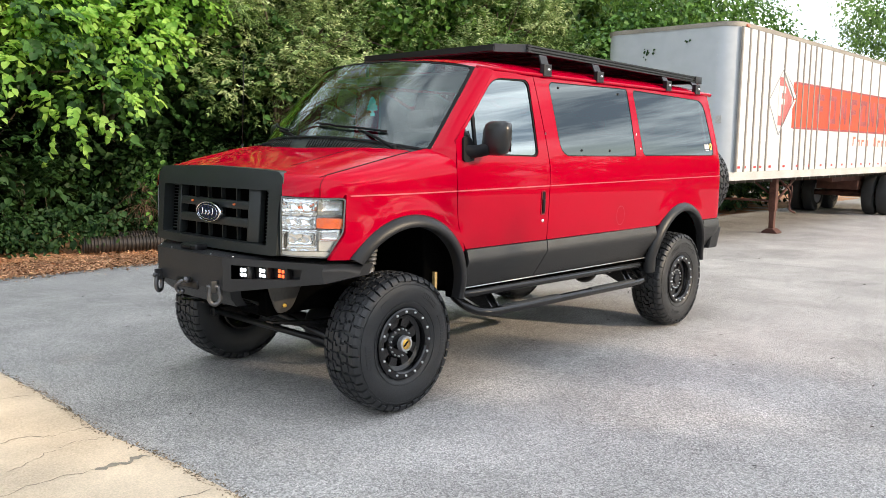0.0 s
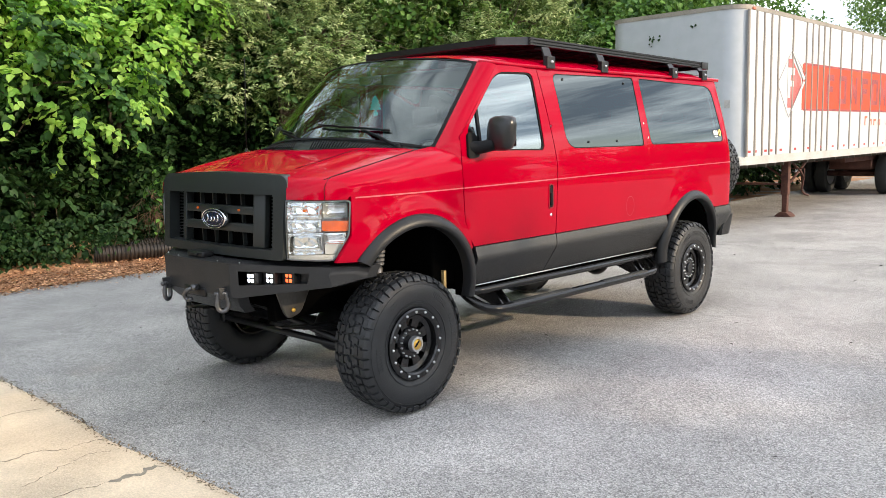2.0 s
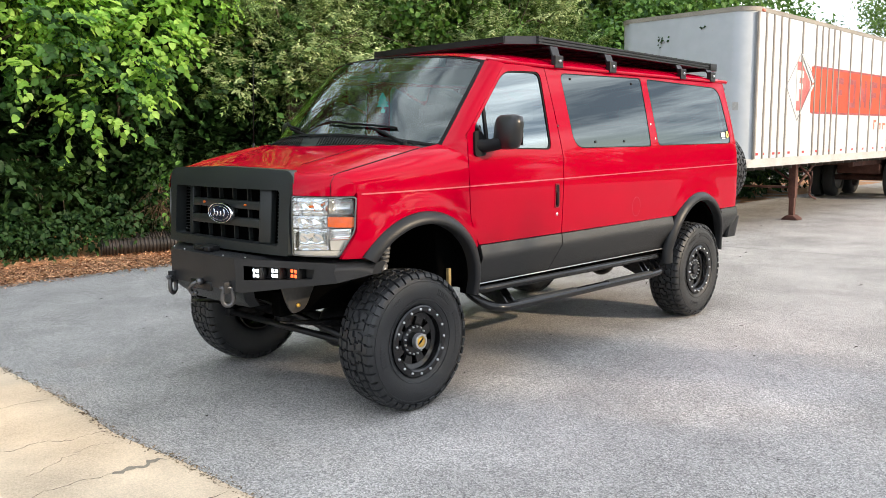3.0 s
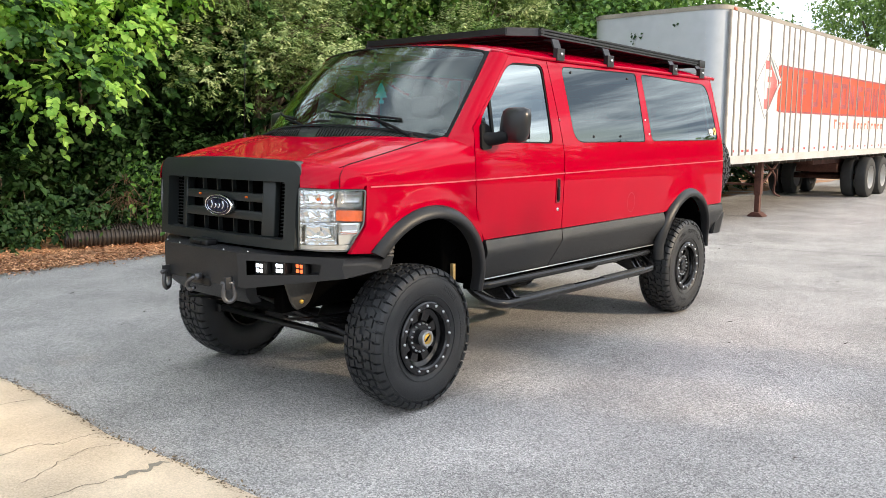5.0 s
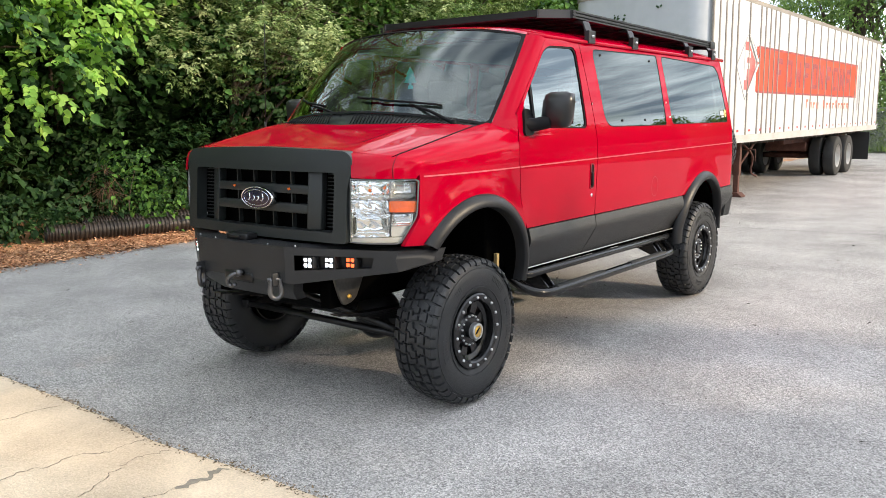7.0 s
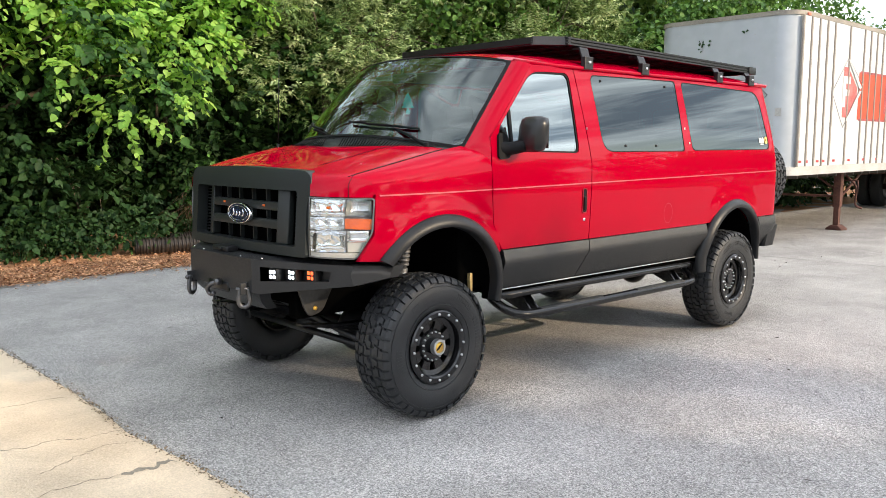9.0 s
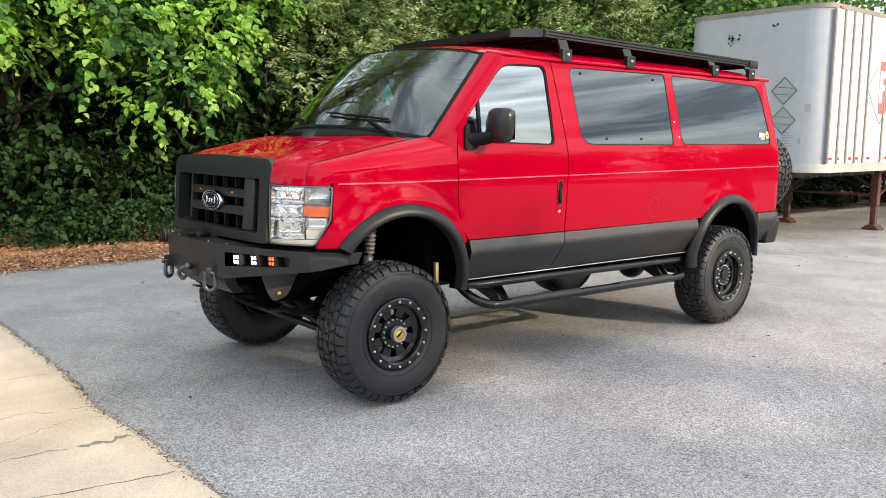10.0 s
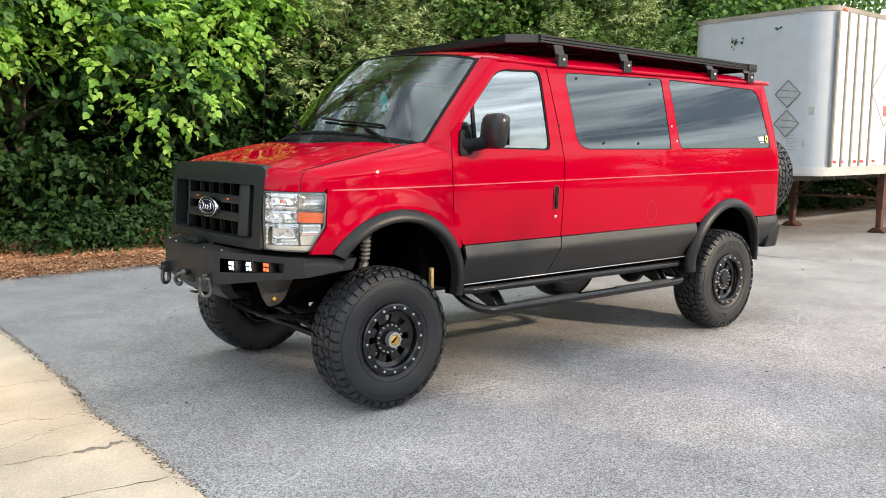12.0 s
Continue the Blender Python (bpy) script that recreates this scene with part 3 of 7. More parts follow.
def hood_c(y):
    return lerp(y, [-0.70, -0.62, -0.30, 0.0, 0.30, 0.48], [1.425, 1.452, 1.520, 1.585, 1.640, 1.668])


def hood_pt(x, y, drop=0.0):
    """The bonnet and the shoulders of the wings."""
    S = side_x(y, 1.33)
    q = min(1, abs(x) / S)
    return (x, y, 1.33 + (hood_c(y) - 1.33) * max(0, 1 - q ** 4) ** 0.25 - drop)


def nose_y(x):
    """Plan line of the nose."""
    return lerp(abs(x), [0, 0.40, 0.60, 0.70, 0.78, 0.84, 0.92], [-0.603, -0.600, -0.592, -0.582, -0.555, -0.505, -0.355])


def cowl_y(x):
    return lerp(abs(x), [0, 0.4, 0.7, 0.86], [-0.02, 0.02, 0.10, 0.20])


def index_faces(bm_):
    bm_.verts.index_update()
    return [[v.index for v in f.verts] for f in bm_.faces]


# bonnet: t runs from nose to cowl
bm = bmesh.new()
NX, NT = 48, 28
grid = []
for j in range(NT + 1):
    t = j / NT
    row = []
    for i in range(NX + 1):
        u = -1 + 2 * i / NX
        x = u * lerp(t, [0, 0.2, 0.6, 1], [0.832, 0.848, 0.856, 0.848])
        y = nose_y(x) * (1 - t) + cowl_y(x) * t
        p = hood_pt(x, y)
        ridge = 0.013 * math.exp(-((abs(x) - 0.60) / 0.055) ** 2) * min(1, 4 * t, 0.1 + 4 * (1 - t))
        row.append(bm.verts.new((p[0], p[1], p[2] + ridge)))
    grid.append(row)
# leading edge turned down over the grille
edge_r = [v.co.copy() for v in (row[-1] for row in grid)]
nose_line = [v.co.copy() for v in grid[0] if v.co.x > 0.60]
grid.insert(0, [bm.verts.new((v.co.x, v.co.y - 0.004, v.co.z - 0.03)) for v in grid[0]])
for a, b in zip(grid, grid[1:]):
    for i in range(NX):
        bm.faces.new((a[i], a[i + 1], b[i + 1], b[i]))
bmesh.ops.recalc_face_normals(bm, faces=bm.faces[:])
if sum(f.normal.z for f in bm.faces) < 0:
    bmesh.ops.reverse_faces(bm, faces=bm.faces[:])
SKIN_V = {s: [v.co.copy() for v in bm.verts] for s in (1, -1)}
SKIN_F = {s: index_faces(bm) for s in (1, -1)}
part("bonnet", bm, RED, van, "glossy red bonnet")

# dark gap between bonnet and wing
GAP_BM = {}
for s in (1, -1):
    bm = bmesh.new()
    GAP_BM[s] = bm

# wing shoulders, from the side seam up to the bonnet line
for s in (1, -1):
    bm = bmesh.new()
    NU, NY = 14, 30
    rows_ = []
    for j in range(NY + 1):
        t = j / NY
        row = []
        for i in range(NU + 1):
            u = i / NU
            # angle along the shoulder section
            y1 = 0.446
            xg = lerp(t, [0, 0.17, 0.52, 0.86, 1], [0.838, 0.855, 0.863, 0.856, 0.862])
            y_in = nose_y(xg) * (1 - min(1, t / 0.86)) + 0.21 * min(1, t / 0.86) + max(0, t - 0.86) / 0.14 * (y1 - 0.21)
            y_out = -0.388 + (y1 + 0.388) * t
            y = y_out + (y_in - y_out) * u ** 1.5
            S = side_x(y, 1.33)
            th1 = math.acos(min(1, (xg / S)) ** 2)
            th = th1 * u
            x = S * math.cos(th) ** 0.5
            z = 1.33 + (hood_c(y) - 1.33) * math.sin(th) ** 0.5
            row.append(bm.verts.new((s * x, y, z)))
        rows_.append(row)
    wing_line = [v.co.copy() for v in rows_[0]][::-1]
    for a, b in zip(rows_, rows_[1:]):
        for i in range(NU):
            bm.faces.new((a[i], a[i + 1], b[i + 1], b[i]))
    bmesh.ops.remove_doubles(bm, verts=bm.verts[:], dist=0.0008)
    bmesh.ops.recalc_face_normals(bm, faces=bm.faces[:])
    if sum(f.normal.z for f in bm.faces) < 0:
        bmesh.ops.reverse_faces(bm, faces=bm.faces[:])
    SKIN_F[s] = SKIN_F[s] + [[len(SKIN_V[s]) + i_ for i_ in f_] for f_ in index_faces(bm)]
    SKIN_V[s] = SKIN_V[s] + [v.co.copy() for v in bm.verts]
    part("wing_shoulder", bm, RED, van)
    # nose panel between bonnet edge and headlight
    line = [Vector((s * p.x, p.y, p.z)) for p in nose_line] + wing_line
    bm = bmesh.new()
    rows_ = []
    for k, tpt in enumerate(line):
        q = (abs(tpt.x) - 0.615) / (0.928 - 0.615)
        q = max(-0.10, min(1.0, q))
        bx = lerp(q, [0, 0.25, 0.5, 0.75, 1.0], [0.672, 0.735, 0.796, 0.858, 0.915])
        by = lerp(q, [0, 0.25, 0.5, 0.75, 1.0], [-0.652, -0.622, -0.570, -0.495, -0.388])
        bpt = Vector((s * bx, by, 1.322 - 0.010 * q)) + Vector((s * 0.65, -0.76, 0)) * 0.006
        ctl = Vector((bpt.x, bpt.y, max(bpt.z, tpt.z - 0.004))) * 0.92 + tpt * 0.08
        rows_.append([bm.verts.new((1 - t) ** 2 * tpt + 2 * t * (1 - t) * ctl + t * t * bpt) for t in (0, 0.12, 0.25, 0.4, 0.55, 0.7, 0.85, 1.0)])
    for a, b in zip(rows_, rows_[1:]):
        for i in range(7):
            bm.faces.new((a[i], a[i + 1], b[i + 1], b[i]))
    fall = min(rows_, key=lambda r_: abs(abs(r_[0].co.x) - 0.834))
    skin = BVHTree.FromPolygons(SKIN_V[s] + [v.co.copy() for v in bm.verts], SKIN_F[s] + [[len(SKIN_V[s]) + i_ for i_ in f_] for f_ in index_faces(bm)])
    ctl = [fall[-1].co, fall[4].co + Vector((s * 0.004, 0.004, 0))] + [Vector((s * (edge_r[k].x + 0.003), edge_r[k].y, edge_r[k].z)) for k in (2, 4, 8, 12, 17, 22, 28)]
    gap = []
    for p in smooth_path(ctl, 8):
        hit, nrm, *_ = skin.find_nearest(p)
        gap.append(hit)
    tube(GAP_BM[s], gap, 0.0020, 6)
    part("bonnet_gap", GAP_BM[s], TRIMBLACK, van)
    bmesh.ops.remove_doubles(bm, verts=bm.verts[:], dist=0.0006)
    bmesh.ops.recalc_face_normals(bm, faces=bm.faces[:])
    if sum(f.normal.y for f in bm.faces) > 0:
        bmesh.ops.reverse_faces(bm, faces=bm.faces[:])
    part("nose_panel", bm, RED, van)

# windscreen: a bowed sheet between its base and top lines
def ws_base(x):
    q = abs(x) / 0.876
    return Vector((x, 0.060 + 0.263 * q ** 2.4, 1.648 - 0.080 * q ** 2.2))


def ws_top(x):
    q = abs(x) / 0.800
    return Vector((x, 0.625 + 0.212 * q ** 2.6, 2.185 - 0.058 * q ** 2.4))


def ws_pt(u, v):
    """u from -1 to 1 across, v from 0 to 1 up."""
    a, b = ws_base(0.876 * u), ws_top(0.800 * u)
    p = a.lerp(b, v)
    bow = 0.028 * math.sin(math.pi * v) * (1 - 0.5 * u * u)
    return p + Vector((0.02 * u * math.sin(math.pi * v), -0.75 * bow, 0.66 * bow))


bm = bmesh.new()
patch(bm, [(-1, 0), (1, 0), (1, 1), (-1, 1)], [], ws_pt, 0.08, None, (0, -1, 0.5))
g = part("windscreen", bm, GLASS_FRONT, van, "clear bowed windscreen reflecting trees")
g.visible_shadow = False
bm = bmesh.new()
patch(bm, [(-1, 0), (1, 0), (1, 1), (-1, 1)], [rounded([(-0.982, 0.022), (0.982, 0.022), (0.978, 0.985), (-0.978, 0.985)], 0.04)], lambda u, v: ws_pt(u, v) + Vector((0, -0.002, 0.0025)), 0.08, None, (0, -1, 0.5))
part("windscreen_border", bm, TRIMBLACK, van)

# pillars beside the windscreen
for s in (1, -1):
    bm = bmesh.new()
    rows_ = []
    N = 24
    for k in range(N + 1):
        v = k / N
        a = Vector(ws_pt(1.0, v)); 
        y = 0.455 + 0.475 * v
        z = 1.60 + 0.505 * v
        b = Vector((side_x(y, z), y, z))
        mid = (a + b) / 2 + Vector((0.022, -0.012, 0.012))
        row = []
        for i in range(7):
            t = i / 6
            p = (1 - t) ** 2 * a + 2 * t * (1 - t) * mid + t * t * b
            row.append(bm.verts.new((s * p.x, p.y, p.z)))
        rows_.append(row)
    # foot of the pillar, run down into the wing
    foot = []
    for i in range(7):
        t = i / 6
        x = 0.864 + (side_x(0.45, 1.5) - 0.864) * t
        y = 0.29 + 0.158 * t
        p = hood_pt(min(x, 0.985), y)
        foot.append(bm.verts.new((s * x, y, min(p[2], 1.57 - 0.10 * t))))
    rows_.insert(0, foot)
    for a, b in zip(rows_, rows_[1:]):
        for i in range(6):
            bm.faces.new((a[i], a[i + 1], b[i + 1], b[i]))
    bmesh.ops.recalc_face_normals(bm, faces=bm.faces[:])
    if sum(f.normal.x * s for f in bm.faces) < 0:
        bmesh.ops.reverse_faces(bm, faces=bm.faces[:])
    part("windscreen_pillar", bm, RED, van)

# roof
def roof_pt(u, t):
    """u from -1 to 1 across, t from 0 to 1 back."""
    y_edge0, y_edge1 = 0.93, 4.215
    y0 = ws_top(0.80 * u).y if abs(u) < 1 else 0.837
    y = y0 + (4.270 - y0) * t
    half = lerp(t, [0, 0.05, 0.12, 1], [0.800, 0.858, 0.884, 0.884]) 
    x = half * u
    q = abs(u)
    crown = lerp(t, [0, 0.06, 0.2, 0.9, 1.0], [0.060, 0.088, 0.104, 0.100, 0.062])
    z = 2.122 + crown * max(0, 1 - q ** 3.0) ** 0.68
    return (x, y, z)


bm = bmesh.new()
rows_ = []
us = [math.copysign(1 - (1 - abs(k) / 20) ** 1.6, k) for k in range(-20, 21)]
for j in range(41):
    t = (j / 40) ** 1.3
    rows_.append([bm.verts.new(roof_pt(u, t)) for u in us])
for a, b in zip(rows_, rows_[1:]):
    for i in range(40):
        bm.faces.new((a[i], a[i + 1], b[i + 1], b[i]))
part("roof", bm, RED, van, "red ribbed roof")
# drip rails
for s in (1, -1):
    bm = bmesh.new()
    tube(bm, [(s * 0.806, 0.845, 2.128), (s * 0.868, 1.0, 2.118), (s * 0.896, 1.3, 2.112), (s * 0.898, 2.6, 2.112), (s * 0.897, 3.9, 2.112), (s * 0.88, 4.22, 2.110)], 0.013, 8)
    part("drip_rail", bm, RED, van)

# rear wall
bm = bmesh.new()
patch(bm, [(-0.74, 0.69), (0.74, 0.69), (0.74, 1.45), (0.66, 2.16), (-0.66, 2.16), (-0.74, 1.45)], [], lambda x, z: (x * 1.10, 4.400 - 0.20 * max(0, z - 1.45), z), 0.12, (0, -0.03, 0), (0, 1, 0))
part("rear_doors", bm, RED, van)
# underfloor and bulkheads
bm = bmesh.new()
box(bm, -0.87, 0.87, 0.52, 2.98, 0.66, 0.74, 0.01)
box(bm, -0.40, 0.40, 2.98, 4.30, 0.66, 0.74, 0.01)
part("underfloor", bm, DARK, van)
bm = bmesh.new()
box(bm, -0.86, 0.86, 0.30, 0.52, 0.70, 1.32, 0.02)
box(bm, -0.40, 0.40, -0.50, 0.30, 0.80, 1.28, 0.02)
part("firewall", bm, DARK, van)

# ---- wheels ----
TYRE_R, TYRE_W, HUB_Z = 0.440, 0.300, 0.427
TYRE_SCALE = Matrix.Diagonal((1, 0.968, 0.968, 1))


def crown(x):
    """Radius of the tread across the tyre."""
    return TYRE_R - 0.75 * x * x


def tyre_mesh():
    """Carcass, interlocking tread blocks, shoulder lugs; the axle runs along x, outer face at +x."""
    bm = bmesh.new()
    w = TYRE_W / 2
    prof = [(0.198, w - 0.055), (0.212, w - 0.030), (0.240, w - 0.010), (0.285, w + 0.002), (0.330, w + 0.006), (0.366, w + 0.001), (0.392, w - 0.010), (0.406, w - 0.020), (0.414, w - 0.034),
            (0.420, 0.085), (0.424, 0.0)]
    prof = prof + [(r, -x) for r, x in prof[::-1][1:]]
    lathe(bm, prof, 72)
    harden(bm, 50)
    N = 22
    d = 2 * math.pi / N

    def block(poly, k, side, shift):
        """A block with tapered flanks; poly in metres across and pitches along."""
        cx, ca = sum(q[0] for q in poly) / len(poly), sum(q[1] for q in poly) / len(poly)
        low, top = [], []
        for x, a in poly:
            for ring, f, dr in ((low, 1.0, -0.018), (top, 0.90, 0.0)):
                xx, aa = side * (cx + (x - cx) * f), (k + shift + ca + (a - ca) * f) * d * side
                r = crown(xx) + dr
                ring.append(bm.verts.new((xx, r * math.cos(aa), r * math.sin(aa))))
        bm.faces.new(top)
        for i in range(len(poly)):
            j = (i + 1) % len(poly)
            bm.faces.new((low[i], low[j], top[j], top[i]))

    middle = ([(-0.031, 0.05), (0.001, 0.00), (0.009, 0.28), (0.033, 0.33), (0.031, 0.60), (-0.003, 0.63), (-0.010, 0.40), (-0.035, 0.35)],
              [(-0.033, 0.45), (-0.017, 0.48), (-0.010, 0.72), (0.030, 0.68), (0.033, 0.93), (0.004, 0.94), (-0.002, 0.98), (-0.032, 0.95)])
    inner_row = ([(0.041, 0.02), (0.066, 0.06), (0.089, 0.15), (0.089, 0.42), (0.063, 0.37), (0.057, 0.48), (0.039, 0.45)],
                 [(0.041, 0.54), (0.061, 0.57), (0.067, 0.46), (0.090, 0.51), (0.090, 0.95), (0.064, 0.88), (0.041, 0.93)])
    shoulder = ([(0.097, 0.08), (0.133, 0.12), (0.134, 0.54), (0.115, 0.52), (0.112, 0.43), (0.097, 0.41)],
                [(0.097, 0.52), (0.109, 0.54), (0.112, 0.63), (0.134, 0.65), (0.133, 1.02), (0.097, 0.98)])
    for k in range(N):
        for poly in middle:
            block(poly, k, 1, 0.0)
        for side, shift in ((1, 0.0), (-1, 0.5)):
            for poly in inner_row + shoulder:
                block(poly, k, side, shift)
            # lugs that wrap from the shoulder onto the sidewall
            for a0, a1, deep in ((0.13, 0.53, 0.392), (0.66, 1.01, 0.402)):
                rows = []
                for r, x, dx in ((0.4255, 0.132, 0.0), (0.419, 0.1415, 0.0), (0.408, 0.1490, 0.0), (deep, 0.1530, 0.0), (deep - 0.004, 0.1455, 0.0)):
                    rows.append([bm.verts.new((side * x, r * math.cos(t), r * math.sin(t))) for t in ((k + shift + a0) * d * side, (k + shift + a1) * d * side)])
                feet = [[bm.verts.new((side * (x - 0.016), (r - 0.008) * math.cos(t), (r - 0.008) * math.sin(t))) for t in ((k + shift + a0 - 0.03) * d * side, (k + shift + a1 + 0.03) * d * side)]
                        for r, x in ((0.4255, 0.132), (0.408, 0.149), (deep, 0.153))]
                for p, q in zip(rows, rows[1:]):
                    bm.faces.new((p[0], p[1], q[1], q[0]))
                for e in (0, 1):
                    bm.faces.new((rows[0][e], rows[1][e], rows[2][e], feet[1][e], feet[0][e]))
                    bm.faces.new((rows[2][e], rows[3][e], feet[2][e], feet[1][e]))
    # raised sidewall marks: plain bars where the lettering stands
    def bars(a0, a1, n, r0, r1, x):
        for i in range(n):
            b0 = a0 + (a1 - a0) * i / n; b1 = b0 + (a1 - a0) / n * 0.72
            for c0, c1 in ((0.0, 0.34), (0.62, 1.0)):
                e0, e1 = b0 + (b1 - b0) * c0, b0 + (b1 - b0) * c1
                o = [bm.verts.new((x + 0.0022, r * math.cos(t), r * math.sin(t))) for r, t in ((r0, e0), (r1, e0), (r1, e1), (r0, e1))]
                q = [bm.verts.new((x - 0.004, r * math.cos(t), r * math.sin(t))) for r, t in ((r0, e0), (r1, e0), (r1, e1), (r0, e1))]
                bm.faces.new(o)
                for i2 in range(4):
                    bm.faces.new((q[i2], q[(i2 + 1) % 4], o[(i2 + 1) % 4], o[i2]))
    bars(radians(62), radians(36), 4, 0.312, 0.346, w + 0.005)
    bars(radians(26), radians(-26), 7, 0.312, 0.346, w + 0.005)
    bars(radians(200), radians(172), 4, 0.302, 0.340, w + 0.005)
    bars(radians(130), radians(118), 2, 0.312, 0.342, w + 0.005)
    # moulded rings on the sidewall
    for r, x in ((0.262, w + 0.0005), (0.374, w + 0.0005)):
        ring = [[bm.verts.new((x + dx, (r + dr) * math.cos(2 * math.pi * k / 72), (r + dr) * math.sin(2 * math.pi * k / 72))) for k in range(72)] for dr, dx in ((-0.003, -0.006), (-0.002, 0.0), (0.002, 0.0), (0.003, -0.006))]
        for a, b in zip(ring, ring[1:]):
            for k in range(72):
                bm.faces.new((a[k], a[(k + 1) % 72], b[(k + 1) % 72], b[k]))
    bmesh.ops.recalc_face_normals(bm, faces=bm.faces[:])
    harden(bm, 40)
    return mesh_of("tyre", bm, RUBBER)


def rim_mesh():
    bm = bmesh.new()
    o = TYRE_W / 2
    prof = [(0.205, o - 0.03), (0.206, o - 0.06), (0.196, o - 0.09), (0.190, -0.10), (0.208, -0.13), (0.200, -0.13), (0.180, -0.10), (0.182, o - 0.10)]
    lathe(bm, prof, 64, closed=True)
    # dished face, eight windows between spokes
    zf = o - 0.052
    n = 8
    for k in range(n):
        a = 2 * math.pi * (k + 0.5) / n
        ca, sa = math.cos(a), math.sin(a)
        def P(r, t, x):
            return (x, r * ca - t * sa, r * sa + t * ca)
        def pl(t0, t1, r0, r1, x0, x1):
            va = [bm.verts.new(P(r, t, x)) for r, t, x in ((r0, -t0, x0), (r1, -t1, x1), (r1, t1, x1), (r0, t0, x0))]
            vb = [bm.verts.new(P(r, t, x - 0.022)) for r, t, x in ((r0, -t0, x0), (r1, -t1, x1), (r1, t1, x1), (r0, t0, x0))]
            bm.faces.new(va)
            for i in range(4):
                bm.faces.new((va[i], vb[i], vb[(i + 1) % 4], va[(i + 1) % 4]))
        pl(0.026, 0.040, 0.095, 0.188, zf - 0.010, zf - 0.002)
    lathe(bm, [(0.050, zf + 0.004), (0.100, zf + 0.002), (0.112, zf - 0.012), (0.112, zf - 0.05), (0.050, zf - 0.05)], 40)
    lathe(bm, [(0.160, zf - 0.004), (0.190, zf + 0.006), (0.190, zf - 0.03), (0.165, zf - 0.03)], 56, closed=True)
    bmesh.ops.recalc_face_normals(bm, faces=bm.faces[:])
    harden(bm, 35)
    return mesh_of("wheel", bm, RIM)


def ring_mesh():
    bm = bmesh.new()
    o = TYRE_W / 2
    lathe(bm, [(0.188, o - 0.030), (0.190, o - 0.008), (0.200, o + 0.001), (0.228, o + 0.001), (0.238, o - 0.006), (0.236, o - 0.03)], 64, closed=True)
    harden(bm, 35)
    return mesh_of("bead_ring", bm, RIM)


def bolt_mesh(r=0.0088, h=0.009):
    bm = bmesh.new()
    lathe(bm, [(0.0005, h), (r * 0.7, h), (r, h * 0.5), (r, -0.004)], 8)
    return mesh_of("bolt", bm, STEEL)


def hub_mesh():
    bm = bmesh.new()
    zf = TYRE_W / 2 - 0.075
    lathe(bm, [(0.002, zf + 0.062), (0.040, zf + 0.062), (0.046, zf + 0.056), (0.047, zf + 0.02), (0.062, zf + 0.016), (0.064, zf)], 36)
    harden(bm, 35)
    return mesh_of("hub", bm, RIM)


def cap_mesh():
    bm = bmesh.new()
    zf = TYRE_W / 2 - 0.075
    lathe(bm, [(0.034, zf + 0.064), (0.035, zf + 0.082), (0.047, zf + 0.082), (0.050, zf + 0.076), (0.050, zf + 0.050)], 36)
    harden(bm, 30)
    return mesh_of("hub_cap", bm, STEEL)


def cap_face_mesh():
    bm = bmesh.new()
    zf = TYRE_W / 2 - 0.075
    lathe(bm, [(0.0005, zf + 0.076), (0.0345, zf + 0.076), (0.0345, zf + 0.062)], 24)
    return mesh_of("cap_face", bm, GOLD)


def cap_mark_mesh():
    """A plain dark bow-shaped mark on the cap."""
    bm = bmesh.new()
    zf = TYRE_W / 2 - 0.075
    prism(bm, [(-0.026, -0.006), (-0.006, -0.009), (0.026, 0.002), (0.026, 0.008), (0.004, 0.009), (-0.026, 0.001)], lambda a, b: (zf + 0.075, a, b), lambda a, b: (zf + 0.0775, a, b))
    return mesh_of("cap_mark", bm, TRIMBLACK, False)


M_TYRE, M_RIM, M_RING, M_BOLT, M_HUB, M_CAP, M_FACE = tyre_mesh(), rim_mesh(), ring_mesh(), bolt_mesh(), hub_mesh(), cap_mesh(), cap_face_mesh()
M_MARK = cap_mark_mesh()
M_NUT = bolt_mesh(0.0065, 0.012)
RIM_SCALE = Matrix.Diagonal((1, 0.94, 0.94, 1))
o_face = TYRE_W / 2


def wheel(parent, m, front):
    w = put("wheel", M_RIM, parent, m @ RIM_SCALE)
    put("tyre", M_TYRE, w, m @ Matrix.Translation((0.010, 0, 0)) @ Matrix.Diagonal((0.93, 0.995, 0.995, 1)), "black all-terrain tyre with raised lettering")
    put("bead_ring", M_RING, w, m @ RIM_SCALE)
    for k in range(16):
        a = 2 * math.pi * k / 16
        put("bolt", M_BOLT, w, m @ Matrix.Translation((o_face + 0.001, 0.2015 * math.cos(a), 0.2015 * math.sin(a))))
    for k in range(16):
        a = 2 * math.pi * (k + 0.5) / 16
        put("lug_nut", M_NUT, w, m @ Matrix.Translation((o_face - 0.050, 0.086 * math.cos(a), 0.086 * math.sin(a))))
    if front:
        put("hub", M_HUB, w, m)
        put("hub_cap", M_CAP, w, m)
        put("cap_face", M_FACE, w, m)
        put("cap_mark", M_MARK, w, m @ pose(0, 0, 0, 30))
    else:
        put("hub", M_HUB, w, m @ Matrix.Translation((-0.02, 0, 0)))
    return w


